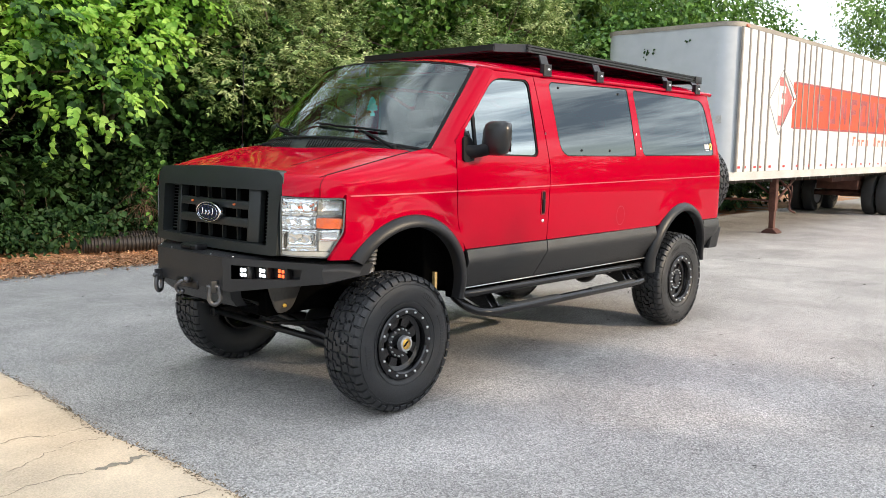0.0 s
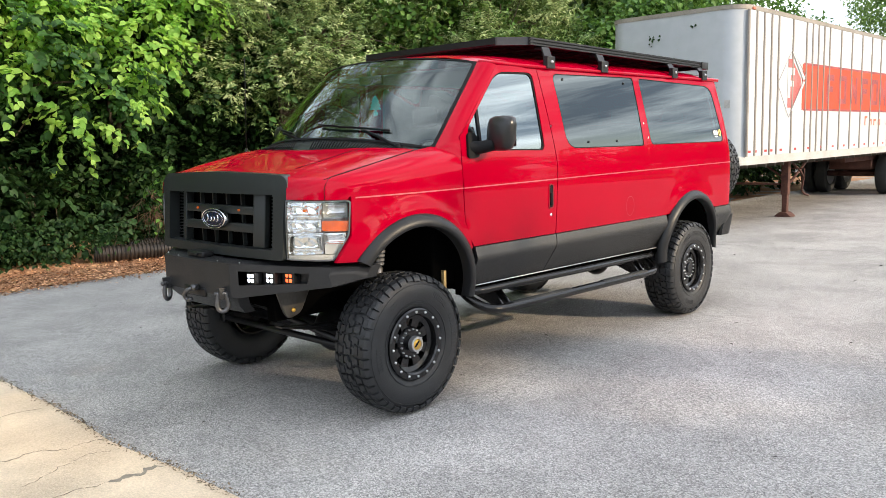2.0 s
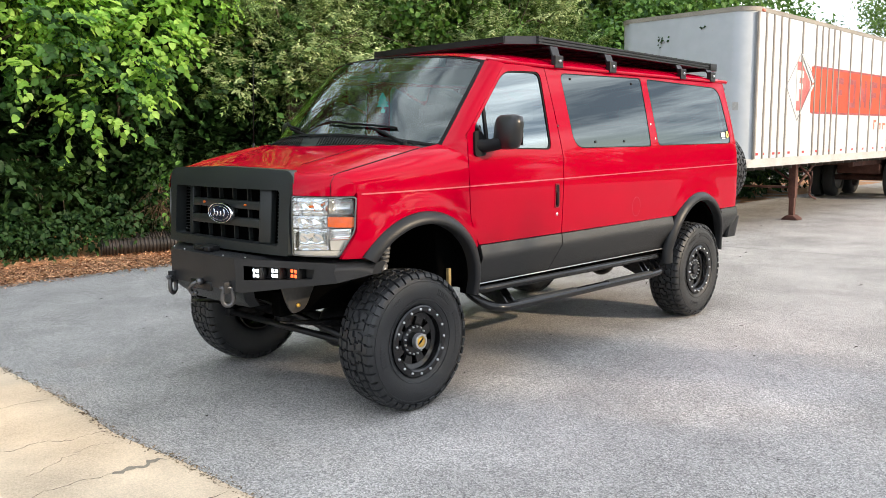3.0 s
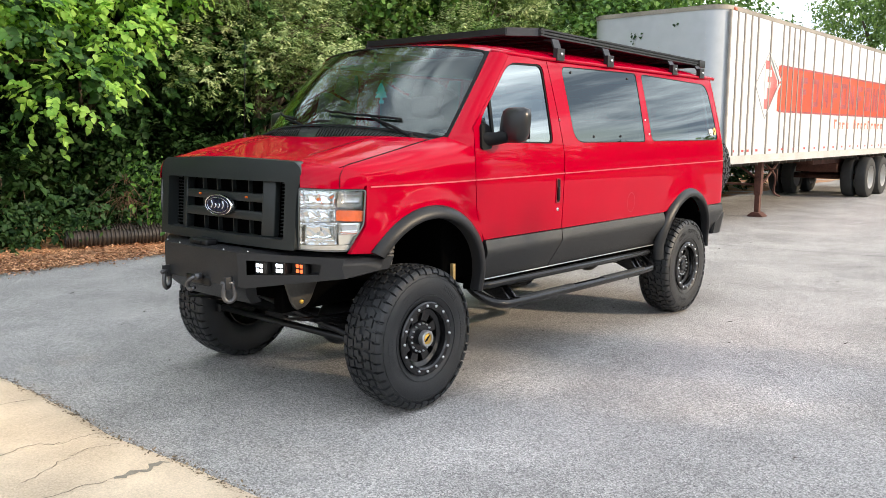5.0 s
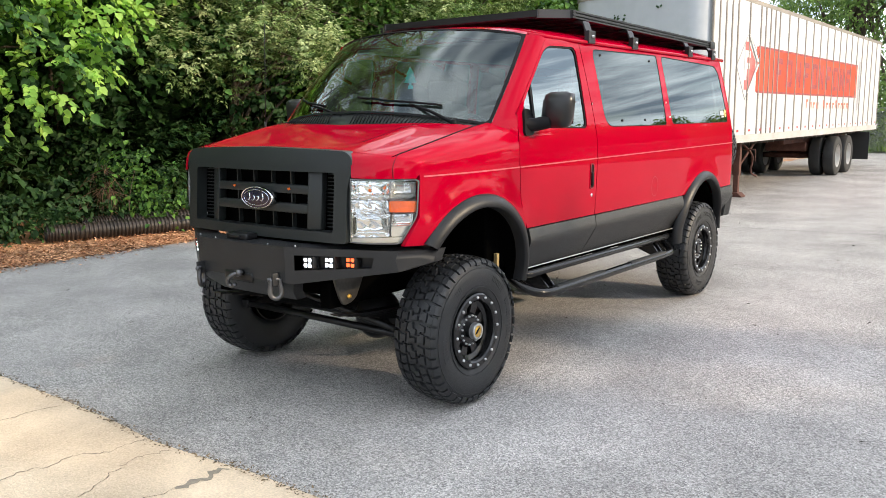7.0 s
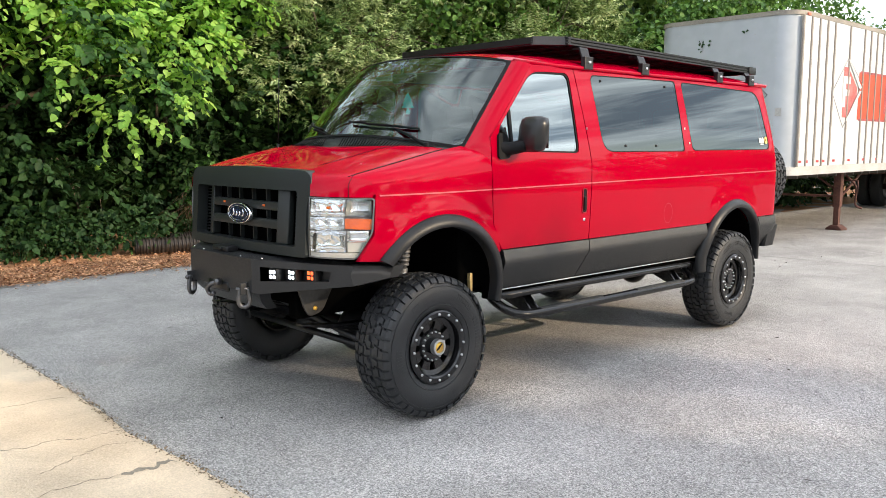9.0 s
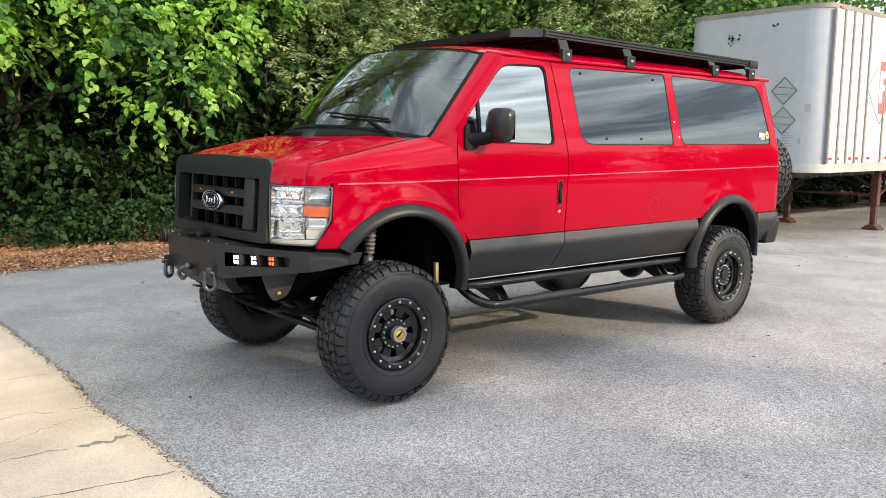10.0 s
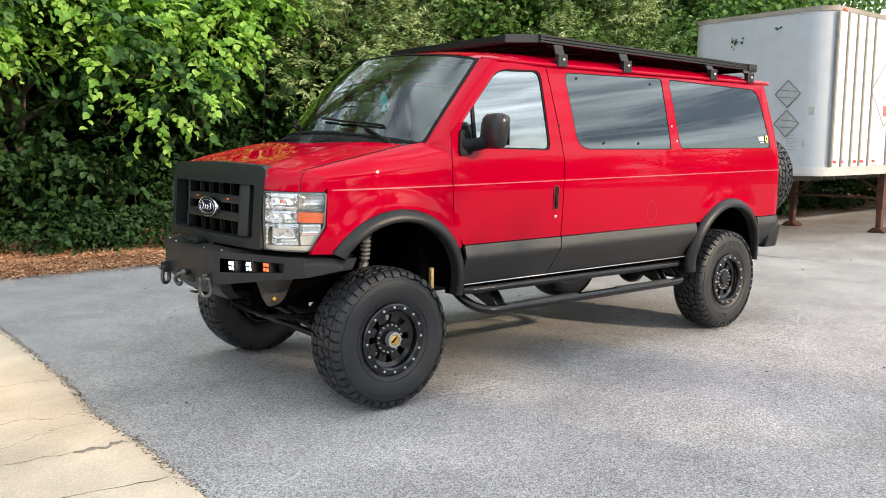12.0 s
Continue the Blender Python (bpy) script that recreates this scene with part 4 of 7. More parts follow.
AXLE = 0.855
wheel(van, Matrix.Translation((AXLE, 0, HUB_Z)) @ TYRE_SCALE, True)
wheel(van, Matrix.Translation((-AXLE, 0.03, HUB_Z)) @ pose(0, 0, 0, 20, 0, 180) @ TYRE_SCALE, True)
wheel(van, Matrix.Translation((AXLE + 0.02, 3.50, HUB_Z)) @ pose(0, 0, 0, 67, 0, 0) @ TYRE_SCALE, False)
wheel(van, Matrix.Translation((-AXLE - 0.02, 3.50, HUB_Z)) @ pose(0, 0, 0, 10, 0, 180) @ TYRE_SCALE, False)
# spare on the rear carrier
spare = wheel(van, Matrix.Translation((0.47, 4.63, 1.270)) @ pose(0, 0, 0, 0, 0, 90) @ TYRE_SCALE, False)

# ---- trailer ----
TX0, TX1, TY0, TY1, TZ0, TZ1 = -3.64, -1.19, 9.54, 24.10, 1.13, 3.63
trailer = thing("semi_trailer", (-2.4, 16.8, 0), "white ribbed box semi trailer with faded orange band", "trailer")
bm = bmesh.new()
rc = 0.36
corner = [(TX1 - rc + rc * math.sin(radians(a)), TY0 + rc - rc * math.cos(radians(a))) for a in range(0, 91, 9)]
cornl = [(TX0 + rc - rc * math.cos(radians(a)), TY0 + rc - rc * math.sin(radians(a))) for a in range(0, 91, 9)]
plan = cornl + corner + [(TX1, TY1), (TX0, TY1)]
prism(bm, plan, lambda a, b: (a, b, TZ0), lambda a, b: (a, b, TZ1 - 0.02))
harden(bm, 30)
body = part("trailer_body", bm, TR_NOSE_SHADED, trailer, "pale grey-white weathered box body")
bm = bmesh.new()
# ribs stand closer at the nose
ys = [9.755 + 0.304 * k for k in range(5)] + [11.617] + [12.262 + 0.303 * k for k in range(5)]
while ys[-1] < TY1 - 0.75:
    ys.append(ys[-1] + 0.655)
bmr = bmesh.new()
prism(bmr, [(-0.030, 0.001), (-0.022, 0.024), (0.022, 0.024), (0.030, 0.001)], lambda a, b: (b, a, TZ0 + 0.10), lambda a, b: (b, a, TZ1 - 0.075))
# brownish rib paint, darkened to carry the ribs' shadow sides
M_RIB = mesh_of("side_rib", bmr, mat("rib_shaded_paint", (0.25, 0.22, 0.19), 0.55, 0.15, 0.25, 2, 40), False)
PANELS = {}
for y, y2 in zip(ys, ys[1:] + [TY1 - 0.06]):
    put("side_rib", M_RIB, body, Matrix.Translation((TX1, y, 0)))
    w = round(y2 - y, 3)
    if w not in PANELS:
        bmp = bmesh.new()
        box(bmp, 0.0, 0.012, 0.034, w - 0.034, TZ0 + 0.10, TZ1 - 0.075, 0.004, 1)
        PANELS[w] = mesh_of("side_panel", bmp, TR_WHITE, False)
    put("side_panel", PANELS[w], body, Matrix.Translation((TX1, y, 0)))
bm = bmesh.new()
prism(bm, [(a * 1.0, b) for a, b in plan], lambda a, b: (a + (0.012 if a > -2 else -0.012), b - (0.012 if b < 12 else 0), TZ1 - 0.07), lambda a, b: (a + (0.012 if a > -2 else -0.012), b - (0.012 if b < 12 else 0), TZ1))
harden(bm, 30)
part("top_rail", bm, TR_TOP, trailer, "weathered aluminium top rail")
bm = bmesh.new()
prism(bm, plan, lambda a, b: (a + (0.014 if a > -2 else -0.014), b - (0.014 if b < 12 else 0), TZ0 - 0.04), lambda a, b: (a + (0.014 if a > -2 else -0.014), b - (0.014 if b < 12 else 0), TZ0 + 0.10))
harden(bm, 30)
part("bottom_rail", bm, TR_RAIL, trailer, "weathered aluminium bottom rail")
for y, y2 in zip(ys, ys[1:]):
    a, b = max(12.10, y + 0.036), min(20.85, y2 - 0.036)
    if b - a > 0.05:
        bm = bmesh.new()
        box(bm, TX1 + 0.013, TX1 + 0.016, a, b, 2.0, 2.82)
        part("orange_band", bm, TR_ORANGE, body, "faded orange painted band", smooth=False)

# ---- foliage ----
RNG = np.random.default_rng(7)


def leaf_mesh(name, pos, nrm, length, width, material, droop=0.35, six=True, along=None):
    """Folded leaves at the given points; nrm is the way they face."""
    n = len(pos)
    nrm = nrm / np.linalg.norm(nrm, axis=1, keepdims=True)
    rnd = RNG.normal(size=(n, 3)); rnd[:, 2] -= droop * 2.0
    if along is not None:
        rnd = along + 0.25 * RNG.normal(size=(n, 3))
    ax = rnd - nrm * np.sum(rnd * nrm, axis=1, keepdims=True)
    ax /= np.linalg.norm(ax, axis=1, keepdims=True) + 1e-9
    sd = np.cross(nrm, ax)
    L = (length * RNG.uniform(0.6, 1.25, n))[:, None]
    W = L * (width / length)
    fold = 0.22 * W
    base = pos
    if six:
        pts = [base, base + ax * L * 0.28 + sd * W * 0.5 + nrm * fold, base + ax * L * 0.66 + sd * W * 0.44 + nrm * fold * 0.6, base + ax * L - nrm * 0.10 * L,
               base + ax * L * 0.66 - sd * W * 0.44 + nrm * fold * 0.6, base + ax * L * 0.28 - sd * W * 0.5 + nrm * fold]
        v = np.stack(pts, 1).reshape(-1, 3)
        f = np.array([0, 1, 2, 3, 0, 3, 4, 5])
        idx = (np.arange(n)[:, None] * 6 + f).ravel()
    else:
        pts = [base, base + ax * L * 0.45 + sd * W * 0.5 + nrm * fold, base + ax * L, base + ax * L * 0.45 - sd * W * 0.5 + nrm * fold]
        v = np.stack(pts, 1).reshape(-1, 3)
        f = np.array([0, 1, 2, 3])
        idx = (np.arange(n)[:, None] * 4 + f).ravel()
    return raw_mesh(name, v, idx, 4, material)


def blob_points(blobs, per_m2, depth=0.5):
    """Points in the outer skin of ellipsoids, clumped, with outward normals."""
    P, Nn = [], []
    for cx, cy, cz, rx, ry, rz in blobs:
        area = 4 * math.pi * ((rx * ry) ** 1.6 / 3 + (rx * rz) ** 1.6 / 3 + (ry * rz) ** 1.6 / 3) ** (1 / 1.6)
        nclump = max(6, int(area * 3.0))
        d = RNG.normal(size=(nclump, 3)); d /= np.linalg.norm(d, axis=1, keepdims=True)
        m = max(1, int(per_m2 * area / nclump))
        rad = 1 - np.abs(RNG.normal(0, 0.16, (nclump, 1)))
        c = d * rad
        jit = RNG.normal(size=(nclump, m, 3)) * 0.20
        p = c[:, None, :] * np.array([rx, ry, rz]) + jit * np.array([1, 1, 0.8])
        nn = d[:, None, :] * 0.8 + RNG.normal(size=(nclump, m, 3)) * 0.45 + np.array([0.15, 0, 0.45])
        P.append((p + np.array([cx, cy, cz])).reshape(-1, 3)); Nn.append(nn.reshape(-1, 3))
    P, Nn = np.concatenate(P), np.concatenate(Nn)
    ok = P[:, 2] > 0.08
    return P[ok], Nn[ok]


def sprays(blobs, per_m2, length, nleaf, droop, lift, jitter=0.35):
    """Leaves set along twigs that grow out of the skin of ellipsoids: places, facings and directions."""
    P, Nn, A = [], [], []
    for cx, cy, cz, rx, ry, rz in blobs:
        area = 4 * math.pi * ((rx * ry) ** 1.6 / 3 + (rx * rz) ** 1.6 / 3 + (ry * rz) ** 1.6 / 3) ** (1 / 1.6)
        m = max(4, int(area * per_m2))
        d = RNG.normal(size=(m, 3)); d /= np.linalg.norm(d, axis=1, keepdims=True)
        o = d * np.array([rx, ry, rz]) * RNG.uniform(0.62, 1.0, (m, 1)) + np.array([cx, cy, cz])
        way = d + RNG.normal(size=(m, 3)) * jitter; way[:, 2] += lift
        way /= np.linalg.norm(way, axis=1, keepdims=True)
        L = length * RNG.uniform(0.5, 1.2, (m, 1, 1))
        t = np.linspace(0.1, 1.0, nleaf)[None, :, None]
        p = o[:, None, :] + way[:, None, :] * L * t + np.array([0, 0, -1.0]) * droop * L * t * t
        side = np.cross(way, np.array([0, 0, 1.0])); side /= np.linalg.norm(side, axis=1, keepdims=True) + 1e-6
        sg = np.where(np.arange(nleaf) % 2 == 0, 1.0, -1.0)[None, :, None]
        al = way[:, None, :] * 0.55 + side[:, None, :] * sg * 0.8 + np.array([0, 0, -1.0]) * (0.25 + droop * t)
        nn = np.array([0, 0, 0.9]) + d[:, None, :] * 0.7 + RNG.normal(size=(m, nleaf, 3)) * 0.3
        P.append(p.reshape(-1, 3)); Nn.append(nn.reshape(-1, 3)); A.append(al.reshape(-1, 3))
    P, Nn, A = np.concatenate(P), np.concatenate(Nn), np.concatenate(A)
    ok = P[:, 2] > 0.1
    return P[ok], Nn[ok], A[ok]


def spray_part(name, th, blobs, per_m2, length, nleaf, droop, lift, leaf_l, leaf_w, material, six=True):
    P, Nn, A = sprays(blobs, per_m2, length, nleaf, droop, lift)
    return put(name, leaf_mesh(name, P, Nn, leaf_l, leaf_w, material, six=six, along=A), th)


def trunk_bm(base, top, r, limbs, seed):
    rg = np.random.default_rng(seed)
    bm = bmesh.new()
    b, t = Vector(base), Vector(top)
    mid = b.lerp(t, 0.5) + Vector(rg.normal(0, 0.12, 3))
    path = smooth_path([b, mid, t], 6)
    tube(bm, path, [r * (1 - 0.75 * i / (len(path) - 1)) for i in range(len(path))], 8)
    for tip in limbs:
        k = int(rg.integers(3, len(path) - 2))
        a = path[k]; e = Vector(tip)
        m = a.lerp(e, 0.5) + Vector((0, 0, 0.25)) + Vector(rg.normal(0, 0.1, 3))
        pp = smooth_path([a, m, e], 5)
        tube(bm, pp, [0.45 * r * (1 - 0.85 * i / (len(pp) - 1)) for i in range(len(pp))], 6)
    return bm


def tree(name, base, height, r, blobs, per_m2, length, width, material, label, category, group="", six=True, seed=1):
    th = thing(name, base, label, category, group)
    top = (base[0] + 0.2, base[1] + 0.1, base[2] + height)
    part("trunk", trunk_bm(base, top, r, [b[:3] for b in blobs], seed), BARK, th)
    P, Nn = blob_points(blobs, per_m2)
    put("crown", leaf_mesh("crown", P, Nn, length, width, material, six=six), th)
    return th


def blobs_in(n, x, y, z, r, seed):
    rg = np.random.default_rng(seed)
    return [(rg.uniform(*x), rg.uniform(*y), rg.uniform(*z), *(rg.uniform(*r) * np.array([0.9, 1.1, 0.85]))) for _ in range(n)]


# dense thicket behind everything, its shade put into the leaf colour
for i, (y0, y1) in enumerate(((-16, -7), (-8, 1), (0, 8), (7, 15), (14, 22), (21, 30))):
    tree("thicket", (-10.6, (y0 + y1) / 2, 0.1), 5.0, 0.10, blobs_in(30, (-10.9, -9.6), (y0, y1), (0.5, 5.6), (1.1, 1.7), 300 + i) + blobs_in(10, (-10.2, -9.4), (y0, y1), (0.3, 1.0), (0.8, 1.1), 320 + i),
         60, 0.17, 0.13, LEAF_SHADED, "dense dark green thicket behind the edge trees", "thicket", "thicket", seed=70 + i, six=False)
# dark backing sheet that stands in for the shade deep in the thicket
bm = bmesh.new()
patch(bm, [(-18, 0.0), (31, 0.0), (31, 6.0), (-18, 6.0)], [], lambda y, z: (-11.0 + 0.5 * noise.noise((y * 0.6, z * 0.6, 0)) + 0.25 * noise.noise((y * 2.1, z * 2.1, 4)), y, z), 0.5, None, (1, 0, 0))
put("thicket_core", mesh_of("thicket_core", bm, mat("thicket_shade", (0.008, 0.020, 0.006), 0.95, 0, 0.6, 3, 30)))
tagged(bpy.data.objects["thicket_core"], "dark green backing sheet for the shade deep in the thicket", "thicket", kind="stuff")

# edge trees: dark mature broad leaves, pale young sprays with sunlight in their colour
big = blobs_in(18, (-8.9, -7.5), (-4.5, 1.8), (3.0, 5.4), (0.7, 1.2), 3) + [(-7.4, 2.0, 2.6, 0.6, 0.7, 0.5), (-7.3, 0.9, 3.1, 0.7, 0.8, 0.5), (-7.5, -0.8, 3.0, 0.8, 0.9, 0.5)]
broad = thing("broadleaf_tree", (-9.4, 0.2, 0.1), "green broad-leaved tree with bright young, sunlit-toned sprays overhanging leaf litter", "tree", "trees along the edge")
part("trunk", trunk_bm((-9.4, 0.2, 0.1), (-8.8, 0.4, 4.6), 0.12, [b_[:3] for b_ in big], 2), BARK, broad)
spray_part("crown", broad, big, 6.4, 0.58, 12, 0.42, 0.12, 0.138, 0.104, LEAF_BROAD)
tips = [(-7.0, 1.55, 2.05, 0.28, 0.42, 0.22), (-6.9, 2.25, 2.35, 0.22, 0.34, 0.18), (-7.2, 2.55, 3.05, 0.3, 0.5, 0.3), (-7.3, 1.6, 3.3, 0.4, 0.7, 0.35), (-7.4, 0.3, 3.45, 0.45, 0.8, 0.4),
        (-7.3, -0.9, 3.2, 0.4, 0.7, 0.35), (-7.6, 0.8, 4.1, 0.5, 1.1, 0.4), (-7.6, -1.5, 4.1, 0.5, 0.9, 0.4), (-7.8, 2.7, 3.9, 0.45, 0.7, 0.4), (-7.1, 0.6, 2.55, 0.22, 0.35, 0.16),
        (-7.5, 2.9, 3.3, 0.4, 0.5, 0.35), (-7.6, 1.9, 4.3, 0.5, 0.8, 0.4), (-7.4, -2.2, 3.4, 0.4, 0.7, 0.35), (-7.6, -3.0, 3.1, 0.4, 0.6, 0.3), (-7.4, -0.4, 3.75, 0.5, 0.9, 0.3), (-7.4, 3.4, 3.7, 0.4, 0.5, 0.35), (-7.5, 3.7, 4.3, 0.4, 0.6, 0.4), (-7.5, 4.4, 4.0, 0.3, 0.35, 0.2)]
spray_part("young_spray", broad, tips, 15.0, 0.48, 9, 0.50, 0.15, 0.120, 0.090, LEAF_YOUNG_LIT)
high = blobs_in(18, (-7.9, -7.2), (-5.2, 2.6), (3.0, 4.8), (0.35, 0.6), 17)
spray_part("young_spray", broad, high, 14.0, 0.48, 9, 0.50, 0.15, 0.120, 0.090, LEAF_YOUNG_LIT)
mid = blobs_in(16, (-9.4, -8.3), (1.8, 5.0), (3.0, 5.8), (0.7, 1.2), 13)
broad2 = thing("broadleaf_tree", (-9.7, 3.4, 0.1), "green broad-leaved tree behind a silvery shrub", "tree", "trees along the edge")
part("trunk", trunk_bm((-9.7, 3.4, 0.1), (-9.2, 3.6, 4.8), 0.12, [b_[:3] for b_ in mid], 5), BARK, broad2)
spray_part("crown", broad2, mid, 8.0, 0.52, 12, 0.42, 0.10, 0.130, 0.098, LEAF_BROAD)
# undergrowth; the shade under the crowns is put into its dark leaf colour
low = blobs_in(20, (-9.0, -8.2), (-5.0, 4.8), (0.35, 1.7), (0.5, 0.8), 21) + blobs_in(18, (-8.9, -7.9), (3.6, 9.0), (0.5, 2.5), (0.5, 0.8), 22)
under = thing("undergrowth_shrub", (-8.8, 1.2, 0.1), "dark green undergrowth at the foot of the trees", "shrub")
part("trunk", trunk_bm((-8.8, 1.2, 0.1), (-8.8, 1.3, 1.4), 0.04, [b_[:3] for b_ in low if abs(b_[1] - 1.2) < 1.1][:4], 6), BARK, under)
spray_part("crown", under, low, 5.0, 0.45, 10, 0.35, 0.15, 0.135, 0.100, LEAF_SHADED)
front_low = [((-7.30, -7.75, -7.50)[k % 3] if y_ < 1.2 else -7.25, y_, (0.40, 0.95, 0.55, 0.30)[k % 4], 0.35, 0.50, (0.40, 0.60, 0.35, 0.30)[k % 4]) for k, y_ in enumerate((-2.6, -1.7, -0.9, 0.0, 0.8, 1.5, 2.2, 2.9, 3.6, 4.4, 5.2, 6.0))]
spray_part("low_spray", under, front_low, 4.4, 0.40, 10, 0.4, 0.3, 0.115, 0.086, LEAF_SHADED)
spray_part("hanging_spray", under, [(-7.55, -2.2, 1.75, 0.35, 0.5, 0.45), (-7.45, -0.9, 1.45, 0.30, 0.45, 0.5), (-7.5, 0.3, 1.7, 0.35, 0.5, 0.5), (-7.4, 0.9, 1.2, 0.25, 0.4, 0.4), (-7.5, -1.5, 1.1, 0.3, 0.4, 0.4)], 8.0, 0.45, 10, 0.5, 0.05, 0.128, 0.096, LEAF_SHADED)["kind"] = "stuff"
spray_part("weed_tuft", under, [(-6.50, 3.10, 0.42, 0.10, 0.14, 0.16), (-6.62, 3.35, 0.75, 0.14, 0.18, 0.30), (-7.15, 4.1, 0.45, 0.14, 0.2, 0.25), (-6.95, 1.35, 0.20, 0.10, 0.12, 0.10)], 30, 0.22, 8, 0.2, 0.8, 0.06, 0.03, LEAF_BROAD)["kind"] = "stuff"
# silvery shrub: upright narrow-leaved twigs; pale sunward tips hold some sunlight in their colour
sil = [b_ for b_ in blobs_in(120, (-8.7, -7.0), (3.9, 9.2), (0.9, 5.2), (0.26, 0.50), 31) if b_[2] > 2.35 - 0.22 * max(0, b_[1] - 5.2)]
shrub = thing("silvery_shrub", (-8.4, 6.0, 0.1), "silvery olive-green shrub with small narrow leaves", "shrub")
part("trunk", trunk_bm((-8.4, 6.0, 0.1), (-8.2, 6.2, 3.8), 0.10, [b_[:3] for b_ in sil[:30]], 8), BARK, shrub)
spray_part("crown", shrub, sil, 24.0, 0.30, 13, 0.05, 0.40, 0.085, 0.030, LEAF_OLIVE, six=False)
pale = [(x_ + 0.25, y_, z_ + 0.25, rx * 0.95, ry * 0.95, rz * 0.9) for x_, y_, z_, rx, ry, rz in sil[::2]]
spray_part("pale_twig", shrub, pale, 24.0, 0.32, 14, 0.0, 0.55, 0.088, 0.034, LEAF_SILVER_LIT, six=False)
sil2 = blobs_in(46, (-7.4, -6.0), (9.0, 12.6), (2.4, 5.3), (0.28, 0.50), 37)
shrub2 = thing("silvery_shrub", (-7.2, 10.4, 0.1), "silvery olive-green shrub beside the trailer nose", "shrub")
part("trunk", trunk_bm((-7.2, 10.4, 0.1), (-7.0, 10.6, 3.8), 0.08, [b_[:3] for b_ in sil2[:16]], 18), BARK, shrub2)
spray_part("crown", shrub2, sil2, 22.0, 0.30, 13, 0.05, 0.40, 0.085, 0.030, LEAF_OLIVE, six=False)
spray_part("pale_twig", shrub2, [(x_ + 0.2, y_ - 0.1, z_ + 0.2, rx, ry, rz) for x_, y_, z_, rx, ry, rz in sil2[::2]], 20.0, 0.32, 14, 0.0, 0.55, 0.088, 0.034, LEAF_SILVER_LIT, six=False)
# ivy-covered trees behind the trailer
tree("ivy_tree", (-7.4, 10.5, 0.1), 6.0, 0.16, blobs_in(24, (-9.4, -7.2), (7.8, 13.5), (0.8, 5.8), (0.9, 1.5), 41),
     90, 0.12, 0.09, LEAF_IVY, "dark green ivy-covered tree beside the trailer", "tree", "trees along the edge", seed=9)
tree("ivy_tree", (-6.6, 17.5, 0.1), 6.0, 0.16, blobs_in(30, (-7.4, -5.0), (13.0, 24), (0.6, 5.6), (1.0, 1.6), 43),
     60, 0.14, 0.10, LEAF_IVY, "dark green leafy tree behind the trailer", "tree", "trees along the edge", seed=10)
# dark bushes behind the trailer, seen under it
for i, (y0, y1) in enumerate(((7.6, 12.5), (12.2, 17.5), (17.2, 22.5))):
    row = blobs_in(12, (-5.6, -4.6), (y0, y1), (0.30, 1.0), (0.45, 0.75), 400 + i)
    bush = thing("low_bush", (-5.1, (y0 + y1) / 2, 0.05), "dark green low bushes behind the trailer", "bush", "bushes behind the trailer")
    part("trunk", trunk_bm((-5.1, (y0 + y1) / 2, 0.02), (-5.1, (y0 + y1) / 2 + 0.1, 0.9), 0.04, [b_[:3] for b_ in row[:3]], 410 + i), BARK, bush)
    spray_part("crown", bush, row, 9.0, 0.35, 10, 0.30, 0.2, 0.11, 0.08, LEAF_SHADED)
# tall trees behind the hedge
for i, (bx, by, hh) in enumerate(((-12.5, -14, 20), (-12, -7, 23), (-12, 0.5, 24), (-12.6, 7, 20), (-12, 13, 10), (-12, 20, 8))):
    tree("tall_tree", (bx, by, 0.1), hh, 0.24, blobs_in(70 if by < 10 else 34, (bx - 2.2, bx + 2.6), (by - 3.6, by + 3.6), (3.5, hh), (1.0, 1.8), 60 + i),
         11 if by < 10 else 42, 0.20, 0.14, LEAF_TALL if by < 10 else LEAF_FAR, "tall green tree behind the hedge", "tree", "tall trees behind", seed=20 + i)
# far trees past the trailer, green to the ground
for i, (bx, by, hh) in enumerate(((-4.2, 36, 8.5), (-0.5, 38, 10.0), (5, 40, 9.0), (11, 42, 4.0), (-12, 34, 3.8))):
    tree("far_tree", (bx, by, 0), hh, 0.25, blobs_in(24, (bx - 3, bx + 3), (by - 2.5, by + 2.5), (1.5, hh), (1.2, 2.1), 80 + i) + blobs_in(12, (bx - 3.2, bx + 3.2), (by - 2.5, by), (0.3, 2.2), (1.0, 1.5), 95 + i),
         26, 0.17, 0.09, LEAF_FAR, "tall green tree beyond the trailer", "tree", "far trees", seed=40 + i)
# trees that shade the front of the lot, seen in the glass
def shade_xy(d, p):
    """d metres towards the sun, p metres across."""
    a = radians(SUN_AZ)
    return d * math.cos(a) - p * math.sin(a), d * math.sin(a) + p * math.cos(a)


